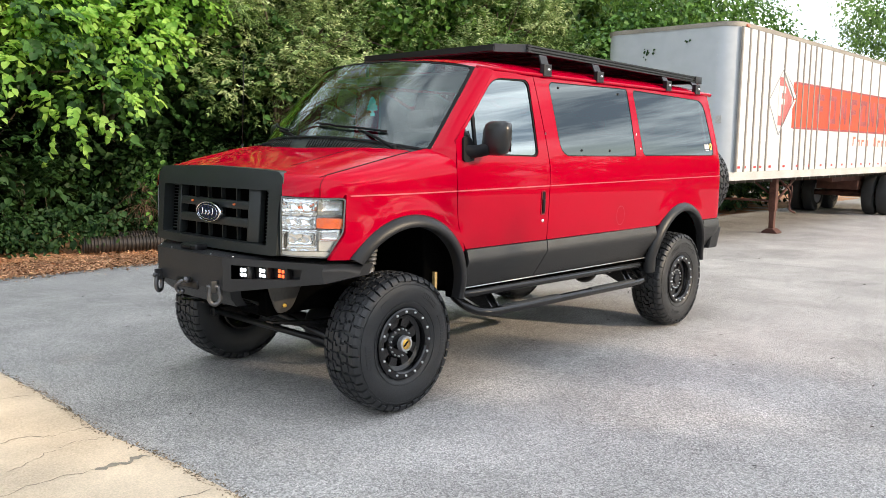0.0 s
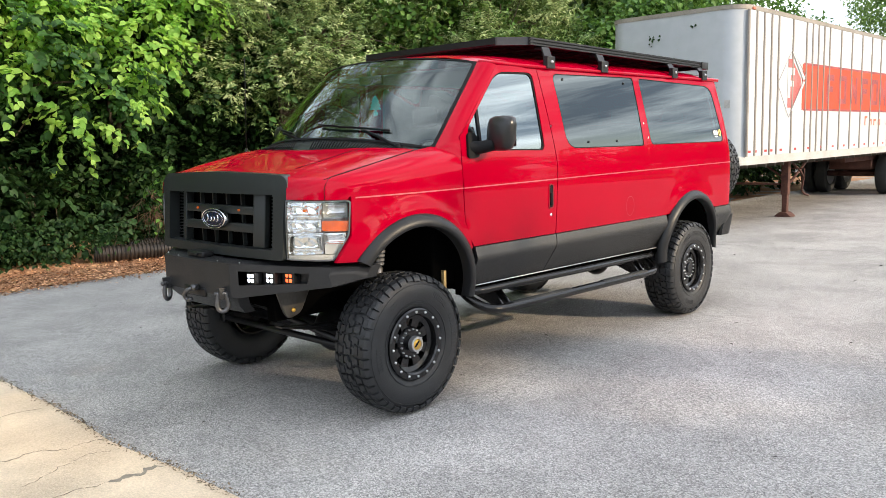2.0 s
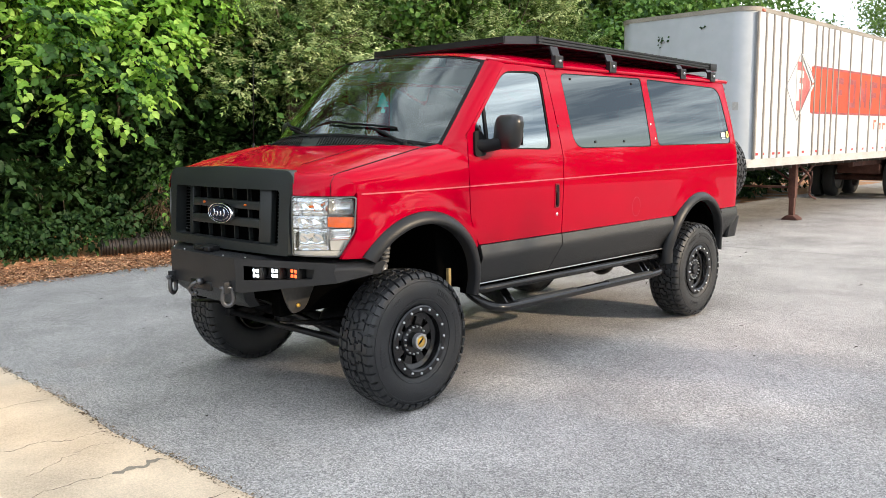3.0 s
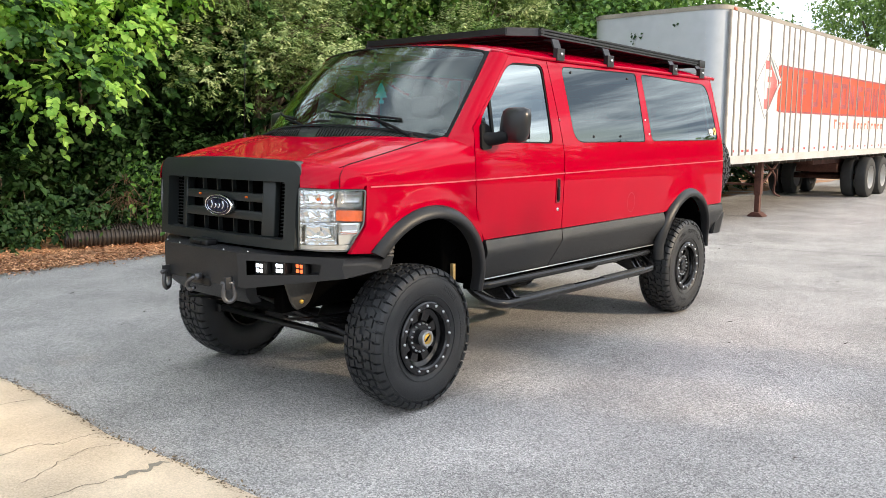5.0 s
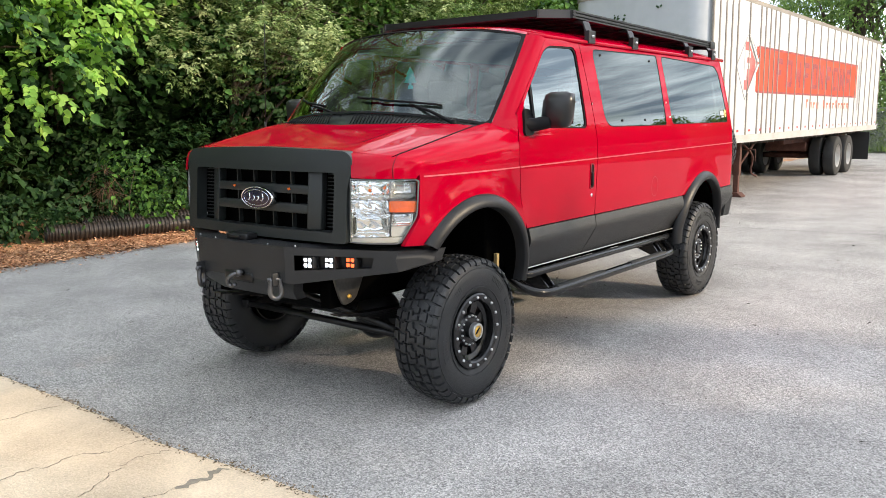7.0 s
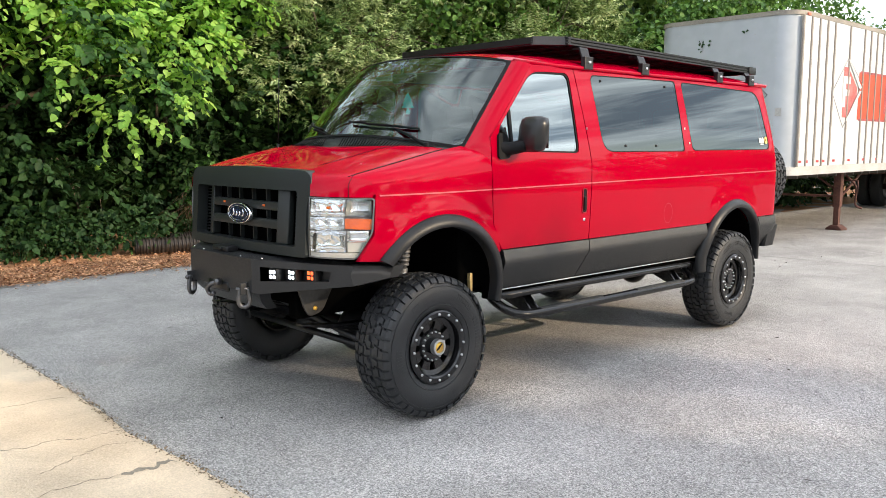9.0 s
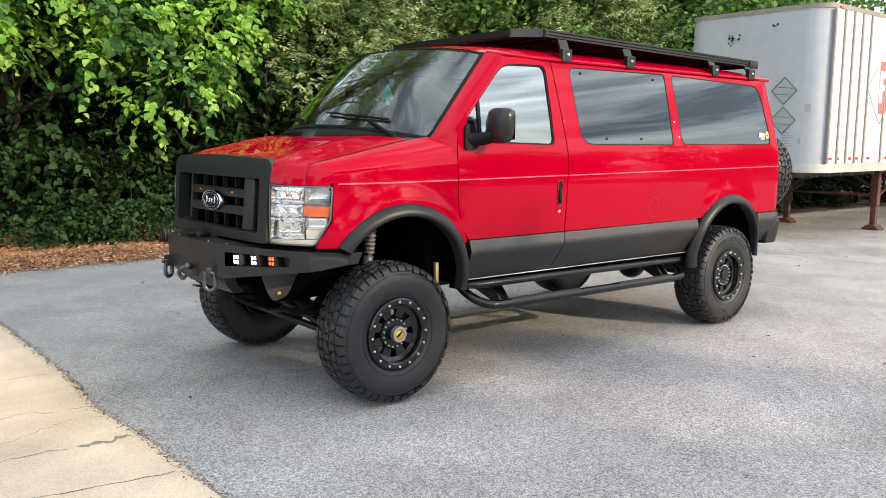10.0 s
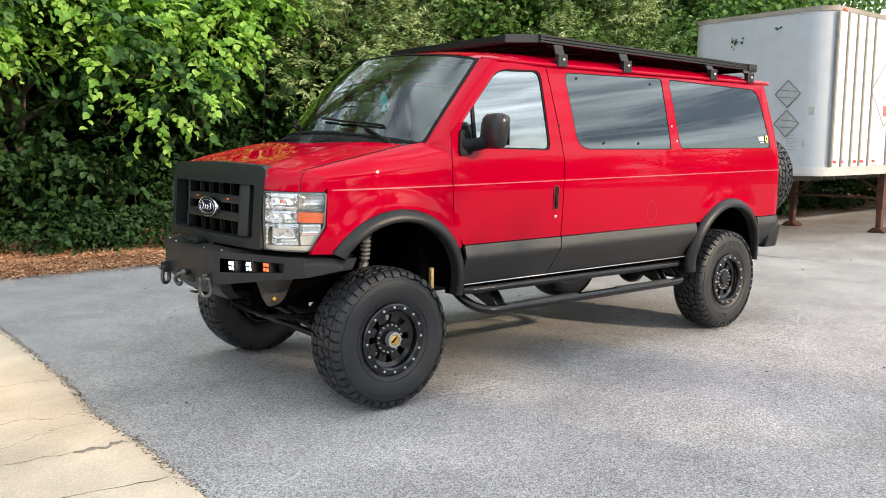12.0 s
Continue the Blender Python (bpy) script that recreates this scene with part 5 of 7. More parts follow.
for i, p0 in enumerate((-1.0, -5.2, -9.6)):
    bx, by = shade_xy(20.5, p0)
    rg = np.random.default_rng(100 + i)
    bl = []
    for k in range(13):
        x_, y_ = shade_xy(20.5 + rg.uniform(-1.3, 1.3), p0 + rg.uniform(-2.2, 1.55))
        r_ = rg.uniform(0.7, 1.1)
        p_ = -x_ * math.sin(radians(SUN_AZ)) + y_ * math.cos(radians(SUN_AZ))
        if p_ < 0.0:
            bl.append((x_, y_, rg.uniform(6.2, 8.5 - 0.85 * r_), r_, r_, 0.85 * r_))
    # dense lower crown with a clear edge
    for k in range(8 if i == 0 else 0):
        x_, y_ = shade_xy(20.5 + rg.uniform(-0.9, 0.9), 1.22 + rg.uniform(-0.03, 0.03))
        bl.append((x_, y_, 5.0 + 0.28 * k, 0.42, 0.42, 0.36))
    for k in range(1 if i == 0 else 0, 6):
        for z_ in (5.2, 5.8, 6.4, 6.95) if k == 0 else (5.2, 5.8) if i else (5.5,):
            x_, y_ = shade_xy(20.5 + rg.uniform(-0.8, 0.8), p0 + 2.15 - 0.74 * k + rg.uniform(-0.1, 0.1))
            bl.append((x_, y_, z_ + rg.uniform(-0.1, 0.1), 0.75, 0.75, 0.55))
    tree("shade_tree", (bx, by, 0), 8.0, 0.2, bl, 66, 0.15, 0.11, LEAF_FAR, "leafy tree that shades the parking lot", "tree", "shade trees", seed=60 + i)
# far tree line round the open sides, seen in paint and glass
for i, (bx, by) in enumerate(((34, 60), (44, 48), (52, 36), (56, 22), (24, 66), (58, 2), (56, -16), (46, -34), (30, -46), (10, -50), (-12, -44))):
    tree("far_tree", (bx, by, 0), 7.0, 0.3, blobs_in(40, (bx - 7, bx + 7), (by - 7, by + 7), (0.6, 7.5 if i < 5 else 5.5), (1.6, 2.4), 180 + i),
         12, 0.34, 0.26, LEAF_FAR, "green tree on the far side of the lot", "tree", "far trees", seed=90 + i, six=False)

# ---- van: front ----
def gr_y(x, z):
    """Face of the grille."""
    return -0.700 + 0.10 * x * x + 0.08 * (z - 1.0) + 1.1 * max(0, z - 1.35) ** 2


def on_grille(off=0.0):
    return lambda x, z: (x, gr_y(x, z) + off, z)


bm = bmesh.new()
outer = rounded([(-0.657, 0.982), (0.657, 0.982), (0.655, 1.270), (0.686, 1.372), (0.674, 1.424), (0.626, 1.455), (0.36, 1.464), (0, 1.472), (-0.36, 1.464), (-0.626, 1.455), (-0.674, 1.424), (-0.686, 1.372), (-0.655, 1.270)], [0.02, 0.02, 0.05, 0.04, 0.03, 0.03, 0.1, 0.1, 0.1, 0.03, 0.03, 0.04, 0.05])
hole = rounded([(-0.572, 1.035), (0.572, 1.035), (0.572, 1.345), (-0.572, 1.345)], 0.018)
patch(bm, outer, [hole], on_grille(-0.022), 0.05, (0, 0.073, 0), (0, -1, 0))
grille = part("grille", bm, GRILLE, van, "matt black plastic grille surround")
for z0, z1 in ((1.222, 1.270), (1.118, 1.168)):
    bm = bmesh.new()
    prism(bm, [(-0.375, z0), (0.375, z0), (0.375, z1), (-0.375, z1)], lambda a, b: (a, gr_y(a, b) + 0.006, b), lambda a, b: (a, gr_y(a, b) + 0.05, b), 0.006)
    part("grille_bar", bm, GRILLE, grille)
for s in (1, -1):
    bm = bmesh.new()
    prism(bm, [(s * 0.372, 1.036), (s * 0.452, 1.036), (s * 0.452, 1.344), (s * 0.372, 1.344)], lambda a, b: (a, gr_y(a, b) + (0.002 if abs(a) < 0.4 else 0.022), b), lambda a, b: (a, gr_y(a, b) + 0.06, b), 0.006)
    part("grille_post", bm, GRILLE, grille)
for x in (-0.225, -0.075, 0.075, 0.225):
    for z0, z1 in ((1.270, 1.345), (1.168, 1.222), (1.036, 1.118)):
        bm = bmesh.new()
        box(bm, x - 0.004, x + 0.004, gr_y(x, 1.2) + 0.034, gr_y(x, 1.2) + 0.06, z0, z1)
        part("grille_fin", bm, GRILLE, grille, smooth=False)
for s in (1, -1):
    for k in range(15):
        bm = bmesh.new()
        z = 1.048 + 0.02 * k
        box(bm, s * 0.514 - 0.062, s * 0.514 + 0.062, gr_y(0.52, z) + 0.058, gr_y(0.52, z) + 0.085, z, z + 0.005)
        part("grille_louvre", bm, GRILLE, grille, smooth=False)
# backing plate, near-black for the shade behind the grille openings
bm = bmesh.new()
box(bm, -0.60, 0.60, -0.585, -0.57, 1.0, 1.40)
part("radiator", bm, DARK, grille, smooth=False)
for x in (-0.228, 0.228):
    bm = bmesh.new()
    lathe(bm, [(0.0005, 0.006), (0.005, 0.005), (0.007, 0.0), (0.007, -0.008)], 12)
    part("marker_light", bm, AMBER, grille, m=Matrix.Translation((x, gr_y(x, 1.248) + 0.006, 1.248)) @ pose(0, 0, 0, 0, 0, -90))


def oval(bm, a, b, depth, lip, n=40):
    rings = []
    for k, (f, d) in enumerate(((1.0, 0.0), (1.0, depth), (1 - lip, depth + 0.004), (1 - lip * 2, depth - 0.002))):
        rings.append([bm.verts.new((a * f * math.cos(2 * math.pi * i / n) - (a - b) * 0 , -d, b * f * math.sin(2 * math.pi * i / n))) for i in range(n)])
    for p, q in zip(rings, rings[1:]):
        for i in range(n):
            bm.faces.new((p[i], p[(i + 1) % n], q[(i + 1) % n], q[i]))
    bmesh.ops.recalc_face_normals(bm, faces=bm.faces[:])
    return rings


bm = bmesh.new()
oval(bm, 0.132, 0.061, 0.022, 0.045)
at_badge = Matrix.Translation((0, gr_y(0, 1.192) + 0.006, 1.192))
badge = part("badge", bm, CHROME, grille, "chrome oval badge with dark blue centre", m=at_badge)
bm = bmesh.new()
bm.faces.new([bm.verts.new((0.122 * math.cos(2 * math.pi * i / 40), -0.0235, 0.0555 * math.sin(2 * math.pi * i / 40))) for i in range(40)][::-1])
put("badge_face", mesh_of("badge_face", bm, BADGE), None, at_badge).parent = grille
bpy.data.objects["badge_face"].matrix_parent_inverse = Matrix.Identity(4)
# plain raised strokes on the badge
bm = bmesh.new()
ringp = [(0.104 * math.cos(2 * math.pi * i / 36), -0.0245, 0.0435 * math.sin(2 * math.pi * i / 36)) for i in range(37)]
tube(bm, ringp, 0.0016, 5)
for x0, h0 in ((-0.060, 0.030), (-0.022, 0.016), (0.012, 0.016), (0.050, 0.030)):
    wave = [(x0 - 0.016, -0.0245, -0.012), (x0 - 0.004, -0.0245, -0.016), (x0 + 0.008, -0.0245, -0.004), (x0 + 0.004, -0.0245, h0 - 0.008), (x0 - 0.008, -0.0245, h0 - 0.012)]
    tube(bm, smooth_path(wave, 4), [0.0012 + 0.0034 * math.sin(math.pi * k / 16) for k in range(17)], 6)
put("badge_stroke", mesh_of("badge_stroke", bm, CHROME), grille, at_badge)

# headlights
def hl_pt(u, v, off=0.0):
    """u from the grille outwards, v up."""
    x = lerp(u, [0, 0.25, 0.5, 0.75, 1.0], [0.672, 0.735, 0.796, 0.858, 0.915])
    y = lerp(u, [0, 0.25, 0.5, 0.75, 1.0], [-0.652, -0.622, -0.570, -0.495, -0.388])
    z = 0.980 + (1.318 - 0.010 * u - 0.980) * v
    n = Vector((0.65, -0.76, 0))
    bulge = 0.012 * math.sin(math.pi * min(1, max(0, v)))
    back = -0.035 * (1 - v) * 0.5
    return Vector((x, y, z)) + n * (off + bulge) + Vector((-0.012 * (1 - v), 0, 0))


HL = rounded([(0.0, 0.02), (0.80, -0.02), (0.985, 0.42), (1.0, 1.0), (0.0, 1.0)], [0.02, 0.06, 0.08, 0.05, 0.02])
for s in (1, -1):
    def m_(p):
        return (s * p[0], p[1], p[2])
    fac = (s * 0.65, -0.76, 0)
    bm = bmesh.new()
    patch(bm, HL, [], lambda u, v: m_(hl_pt(u, v, -0.105)), 0.08, (s * 0.063, -0.074, 0), fac)
    lamp = part("headlight", bm, mat("lamp_housing", (0.55, 0.56, 0.57), 0.25, 0.75, 0.08, 14, 60) if s > 0 else bpy.data.materials["lamp_housing"], van, "clear headlight with chrome reflector and amber turn lens")
    bm = bmesh.new()
    patch(bm, HL, [], lambda u, v: m_(hl_pt(u, v, 0.0)), 0.07, None, fac)
    g = part("headlight_lens", bm, LENS, lamp)
    g.visible_shadow = False
    # rim of the lens
    bm = bmesh.new()
    ci = [(0.49 + (a - 0.49) * 0.965, 0.50 + (b - 0.50) * 0.965) for a, b in HL]
    patch(bm, HL, [ci], lambda u, v: m_(hl_pt(u, v, 0.001)), 0.07, (-s * 0.01, 0.012, 0), fac)
    part("lens_rim", bm, mat("lens_edge", (0.13, 0.135, 0.14), 0.2, 0.4, 0.1, 20, 60), lamp)
    # square reflector bowls with vertical flutes
    for u0, u1, v0, v1, deep, fl_ in ((0.03, 0.645, 0.690, 0.965, 0.060, 0.004), (0.03, 0.635, 0.475, 0.680, 0.045, 0.005), (0.03, 0.66, 0.105, 0.465, 0.075, 0.003), (0.675, 0.93, 0.27, 0.455, 0.025, 0.0), (0.66, 0.955, 0.715, 0.955, 0.050, 0.0)):
        bm = bmesh.new()
        NI, NJ = 26, 14
        rows_ = []
        for j in range(NJ + 1):
            row = []
            for i in range(NI + 1):
                a, b = 2 * i / NI - 1, 2 * j / NJ - 1
                body_ = (1 - abs(a) ** 5) * (1 - b ** 4)
                off = -0.012 - deep * body_ ** 0.7 + fl_ * body_ * math.sin(9.0 * a + 2.5 * b) * (1.0 if v0 > 0.4 else math.cos(4.0 * b))
                row.append(bm.verts.new(m_(hl_pt(u0 + (u1 - u0) * i / NI, v0 + (v1 - v0) * j / NJ, off))))
            rows_.append(row)
        for p, q in zip(rows_, rows_[1:]):
            for i in range(NI):
                bm.faces.new((p[i], p[i + 1], q[i + 1], q[i]))
        bmesh.ops.recalc_face_normals(bm, faces=bm.faces[:])
        part("reflector", bm, bpy.data.materials["lamp_housing"] if u0 > 0.629 and v0 > 0.7 else LAMPCHROME, lamp)
        if fl_:
            bm = bmesh.new()
            c = hl_pt(u0 + 0.55 * (u1 - u0), (v0 + v1) / 2, -0.045)
            tube(bm, [m_(c), m_(c + Vector((0.012, -0.02, 0)))], [0.010, 0.006], 12)
            part("bulb", bm, AMBER if v0 > 0.6 else LAMPCHROME, lamp)
    # lower outer plate and bottom strip
    bm = bmesh.new()
    patch(bm, rounded([(0.675, 0.10), (0.83, 0.10), (0.92, 0.27), (0.675, 0.27)], 0.02), [], lambda u, v: m_(hl_pt(u, v, -0.02)), 0.05, (-s * 0.02, 0.025, 0), fac)
    patch(bm, rounded([(0.03, 0.035), (0.79, 0.005), (0.82, 0.09), (0.03, 0.095)], 0.01), [], lambda u, v: m_(hl_pt(u, v, -0.012)), 0.05, (-s * 0.02, 0.025, 0), fac)
    part("lamp_trim", bm, mat("lamp_silver", (0.72, 0.71, 0.68), 0.35, 0.35, 0.08, 14, 60) if s > 0 else bpy.data.materials["lamp_silver"], lamp)
    # amber turn lens
    bm = bmesh.new()
    patch(bm, rounded([(0.645, 0.495), (0.968, 0.475), (0.975, 0.655), (0.645, 0.665)], 0.03), [], lambda u, v: m_(hl_pt(u, v, -0.010)), 0.05, (-s * 0.03, 0.035, 0), fac)
    part("turn_lens", bm, AMBER, lamp, "amber turn signal lens")
# ---- van: steel bumper ----
def bump_y(x, z):
    y = lerp_lin(abs(x), [0, 0.36, 0.861, 0.956], [-0.850, -0.842, -0.503, -0.295])
    return y + max(0, 0.765 - z) * 1.15 + 0.05 * max(0, z - 0.90)


def lerp_lin(x, xs, ys):
    return float(np.interp(x, xs, ys))


bm = bmesh.new()
half = [(0.0, 0.978), (0.36, 0.962), (0.861, 0.938), (0.956, 0.933), (0.945, 0.866), (0.861, 0.830), (0.40, 0.765), (0.31, 0.652), (0.0, 0.652)]
outline = half[1:-1] + [(-a, b) for a, b in half[1:-1][::-1]]
hole_r = [(0.407, 0.838), (0.742, 0.850), (0.755, 0.905), (0.407, 0.920)]
hole_l = [(-a, b) for a, b in hole_r][::-1]
fs = patch(bm, outline, [hole_r, hole_l], lambda x, z: (x, bump_y(x, z), z), 0.0601, (0, 0.07, 0), (0, -1, 0))
# top plate
xs = [-0.956, -0.861, -0.36, 0, 0.36, 0.861, 0.956]
zt = [0.933, 0.938, 0.962, 0.962, 0.962, 0.938, 0.933]
a = [bm.verts.new((x, bump_y(x, z), z)) for x, z in zip(xs, zt)]
b = [bm.verts.new((x * 0.93, max(bump_y(x, z) + 0.10, -0.70 if abs(x) < 0.5 else -0.56 if abs(x) < 0.9 else -0.25), z + 0.004)) for x, z in zip(xs, zt)]
for i in range(6):
    bm.faces.new((a[i], a[i + 1], b[i + 1], b[i]))
bmesh.ops.remove_doubles(bm, verts=bm.verts[:], dist=0.0005)
bmesh.ops.recalc_face_normals(bm, faces=bm.faces[:])
harden(bm, 18)
bumper = part("front_bumper", bm, BUMPER, van, "matt black welded steel bumper")
# recess boxes, lamp pods
for s in (1, -1):
    bm = bmesh.new()
    for (x0, z0), (x1, z1) in zip(hole_r, hole_r[1:] + hole_r[:1]):
        v = [(x0, 0.0, z0), (x1, 0.0, z1), (x1, 0.07, z1), (x0, 0.07, z0)]
        bm.faces.new([bm.verts.new((s * p[0], bump_y(p[0], p[2]) + p[1], p[2])) for p in v])
    bm.faces.new([bm.verts.new((s * x, bump_y(x, z) + 0.07, z)) for x, z in hole_r])
    part("lamp_recess", bm, SATIN, bumper, smooth=False)
    for i, x in enumerate((0.457, 0.550, 0.643)):
        m = Matrix.Translation((s * x, bump_y(x + 0.03, 0.878) - 0.006, 0.878)) @ pose(0, 0, 0, 0, 0, s * 8)
        bm = bmesh.new()
        box(bm, -0.036, 0.036, 0.0, 0.055, -0.034, 0.034, 0.006)
        for k in range(4):
            box(bm, -0.037, 0.037, 0.016 + 0.010 * k, 0.020 + 0.010 * k, -0.037, 0.037)
        pod = part("pod_light", bm, SATIN, bumper, "small cube driving light, lit", m=m, smooth=False)
        for dx in (-0.014, 0.014):
            for dz in (-0.014, 0.014):
                bm = bmesh.new()
                box(bm, dx - 0.0100, dx + 0.0100, -0.003, 0.004, dz - 0.0100, dz + 0.0100, 0.005, 2)
                part("led", bm, LED_AMBER if i == 2 else LED, pod, m=m)
    # bolts on the top edge
    for x in (0.22, 0.40):
        bm = bmesh.new()
        lathe(bm, [(0.0005, 0.004), (0.0045, 0.003), (0.005, -0.002)], 8)
        part("bumper_bolt", bm, STEEL, bumper, m=Matrix.Translation((s * x, bump_y(x, 0.96) + 0.02, 0.966)) @ pose(0, 0, 0, 0, -90, 0))
    # tow shackles: bow, pin and tab
    m = Matrix.Translation((s * 0.315, -0.862, 0.752)) @ Matrix.Diagonal((0.86, 0.86, 0.86, 1))
    bm = bmesh.new()
    pts = [(0.026, 0, 0.045), (0.030, 0, 0.015), (0.036, 0, -0.030), (0.026, 0, -0.062), (0, 0, -0.076), (-0.026, 0, -0.062), (-0.036, 0, -0.030), (-0.030, 0, 0.015), (-0.026, 0, 0.045)]
    tube(bm, smooth_path(pts, 4), 0.0150, 10)
    sh = part("tow_shackle", bm, SHACKLE, bumper, "grey steel bow shackle", m=m @ pose(0, 0, 0, 0, 0, 62 * s))
    bm = bmesh.new()
    tube(bm, [(-0.050, 0, 0.045), (0.050, 0, 0.045)], 0.013, 10)
    bmesh.ops.create_uvsphere(bm, u_segments=10, v_segments=6, radius=0.017, matrix=Matrix.Translation((0.05, 0, 0.045)))
    part("shackle_pin", bm, SHACKLE, bumper, m=m @ pose(0, 0, 0, 0, 0, 62 * s))
    bm = bmesh.new()
    box(bm, -0.011, 0.011, -0.03, 0.12, 0.005, 0.085, 0.004)
    part("shackle_tab", bm, BUMPER, bumper, m=m)
# winch hook and fairlead
bm = bmesh.new()
box(bm, -0.12, 0.12, -0.855, -0.84, 0.745, 0.800, 0.012)
part("fairlead", bm, SATIN, bumper)
bm = bmesh.new()
tube(bm, smooth_path([(0.045, -0.875, 0.800), (0.02, -0.905, 0.790), (-0.01, -0.915, 0.765), (-0.02, -0.905, 0.735), (0.0, -0.895, 0.722), (0.025, -0.895, 0.735)], 5), 0.013, 8)
tube(bm, [(0.045, -0.86, 0.800), (0.045, -0.90, 0.800)], 0.02, 8)
part("winch_hook", bm, SHACKLE, bumper, "grey steel winch hook")
bm = bmesh.new()
box(bm, -0.16, 0.02, -0.80, -0.72, 0.958, 0.998, 0.012)
box(bm, -0.11, -0.03, -0.812, -0.795, 0.975, 0.990, 0.004)
part("winch_control", bm, SATIN, bumper)
# hanging brackets with brass bolts
for s in (1, -1):
    bm = bmesh.new()
    prism(bm, rounded([(-0.66, 0.86), (-0.42, 0.88), (-0.38, 0.80), (-0.47, 0.635), (-0.56, 0.615), (-0.59, 0.66)], [0, 0, 0.03, 0.05, 0.04, 0.03]), lambda a, b: (s * 0.50, a, b), lambda a, b: (s * 0.516, a, b), 0.002)
    br = part("bumper_bracket", bm, mat("bracket_steel", (0.06, 0.055, 0.05), 0.5, 0.4, 0.3, 8, 60), bumper)
    for y_, z_ in ((-0.525, 0.664), (-0.42, 0.80)):
        bm = bmesh.new()
        lathe(bm, [(0.0005, 0.012), (0.011, 0.011), (0.013, 0.0)], 10)
        part("bracket_bolt", bm, GOLD, bumper, m=Matrix.Translation((s * 0.518, y_, z_)) @ (pose(0, 0, 0) if s > 0 else pose(0, 0, 0, 0, 0, 180)))

# ---- van: cowl, wipers ----
bm = bmesh.new()
rows_ = []
for j in range(5):
    t = j / 4
    row = []
    for i in range(33):
        u = -1 + i / 16
        x = 0.86 * u
        a = Vector(hood_pt(x, cowl_y(x) + 0.004)); a.z -= 0.012
        b = ws_base(0.876 * u) + Vector((0, 0.012, 0.0))
        row.append(bm.verts.new(a.lerp(b, t) + Vector((0, 0, -0.010 * math.sin(math.pi * t)))))
    rows_.append(row)
for a, b in zip(rows_, rows_[1:]):
    for i in range(32):
        bm.faces.new((a[i], a[i + 1], b[i + 1], b[i]))
cowl = part("cowl", bm, GRILLE, van, "black plastic cowl grille")
for k in range(64):
    x = -0.80 + 0.025 * k
    if abs(x + 0.05) < 0.08:
        continue
    bm = bmesh.new()
    a = Vector(hood_pt(x, cowl_y(x) + 0.02)); b = ws_base(x) + Vector((0, -0.012, 0))
    dv = b - a
    tube(bm, [a + dv * 0.1 + Vector((0, 0, -0.006)), a + dv * 0.9 + Vector((0.012, 0, 0.002))], 0.0032, 5)
    part("cowl_slat", bm, TRIMBLACK, cowl)
for name, piv, tip, mid in (("wiper", (0.738, 0.150, 1.588), (0.026, 0.235, 1.735), (0.40, 0.165, 1.70)), ("wiper", (-0.08, 0.080, 1.622), (-0.66, 0.235, 1.735), (-0.38, 0.120, 1.70))):
    p, m_d, t_ = Vector(piv), Vector(mid), Vector(tip)
    bm = bmesh.new()
    tube(bm, smooth_path([p, p.lerp(m_d, 0.5) + Vector((0, -0.01, 0.012)), m_d], 4), [0.014, 0.012, 0.011, 0.010, 0.009, 0.009, 0.009, 0.009, 0.009], 8)
    tube(bm, [p + Vector((0, 0.01, -0.03)), p + Vector((0, -0.005, 0.02))], 0.018, 10)
    w_ = part("wiper_arm", bm, TRIMBLACK, van, "black wiper arm and blade")
    bm = bmesh.new()
    a0 = m_d + (m_d - t_) * 0.55
    def on_glass(q):
        u = max(-1, min(1, q.x / 0.85))
        best = min((Vector(ws_pt(u, v / 60)) for v in range(0, 40)), key=lambda g_: abs(g_.z - q.z))
        return Vector((q.x, best.y - 0.018, best.z + 0.012))
    pts = [on_glass(a0.lerp(t_, k / 8)) for k in range(9)]
    tube(bm, pts, 0.008, 6)
    part("wiper_blade", bm, TRIMBLACK, w_)
# antenna
bm = bmesh.new()
tube(bm, [(-0.86, 0.12, 1.54), (-0.862, 0.13, 1.60)], 0.010, 8)
tube(bm, [(-0.862, 0.13, 1.60), (-0.865, 0.16, 2.26)], 0.003, 6)
part("antenna", bm, SATIN, van)

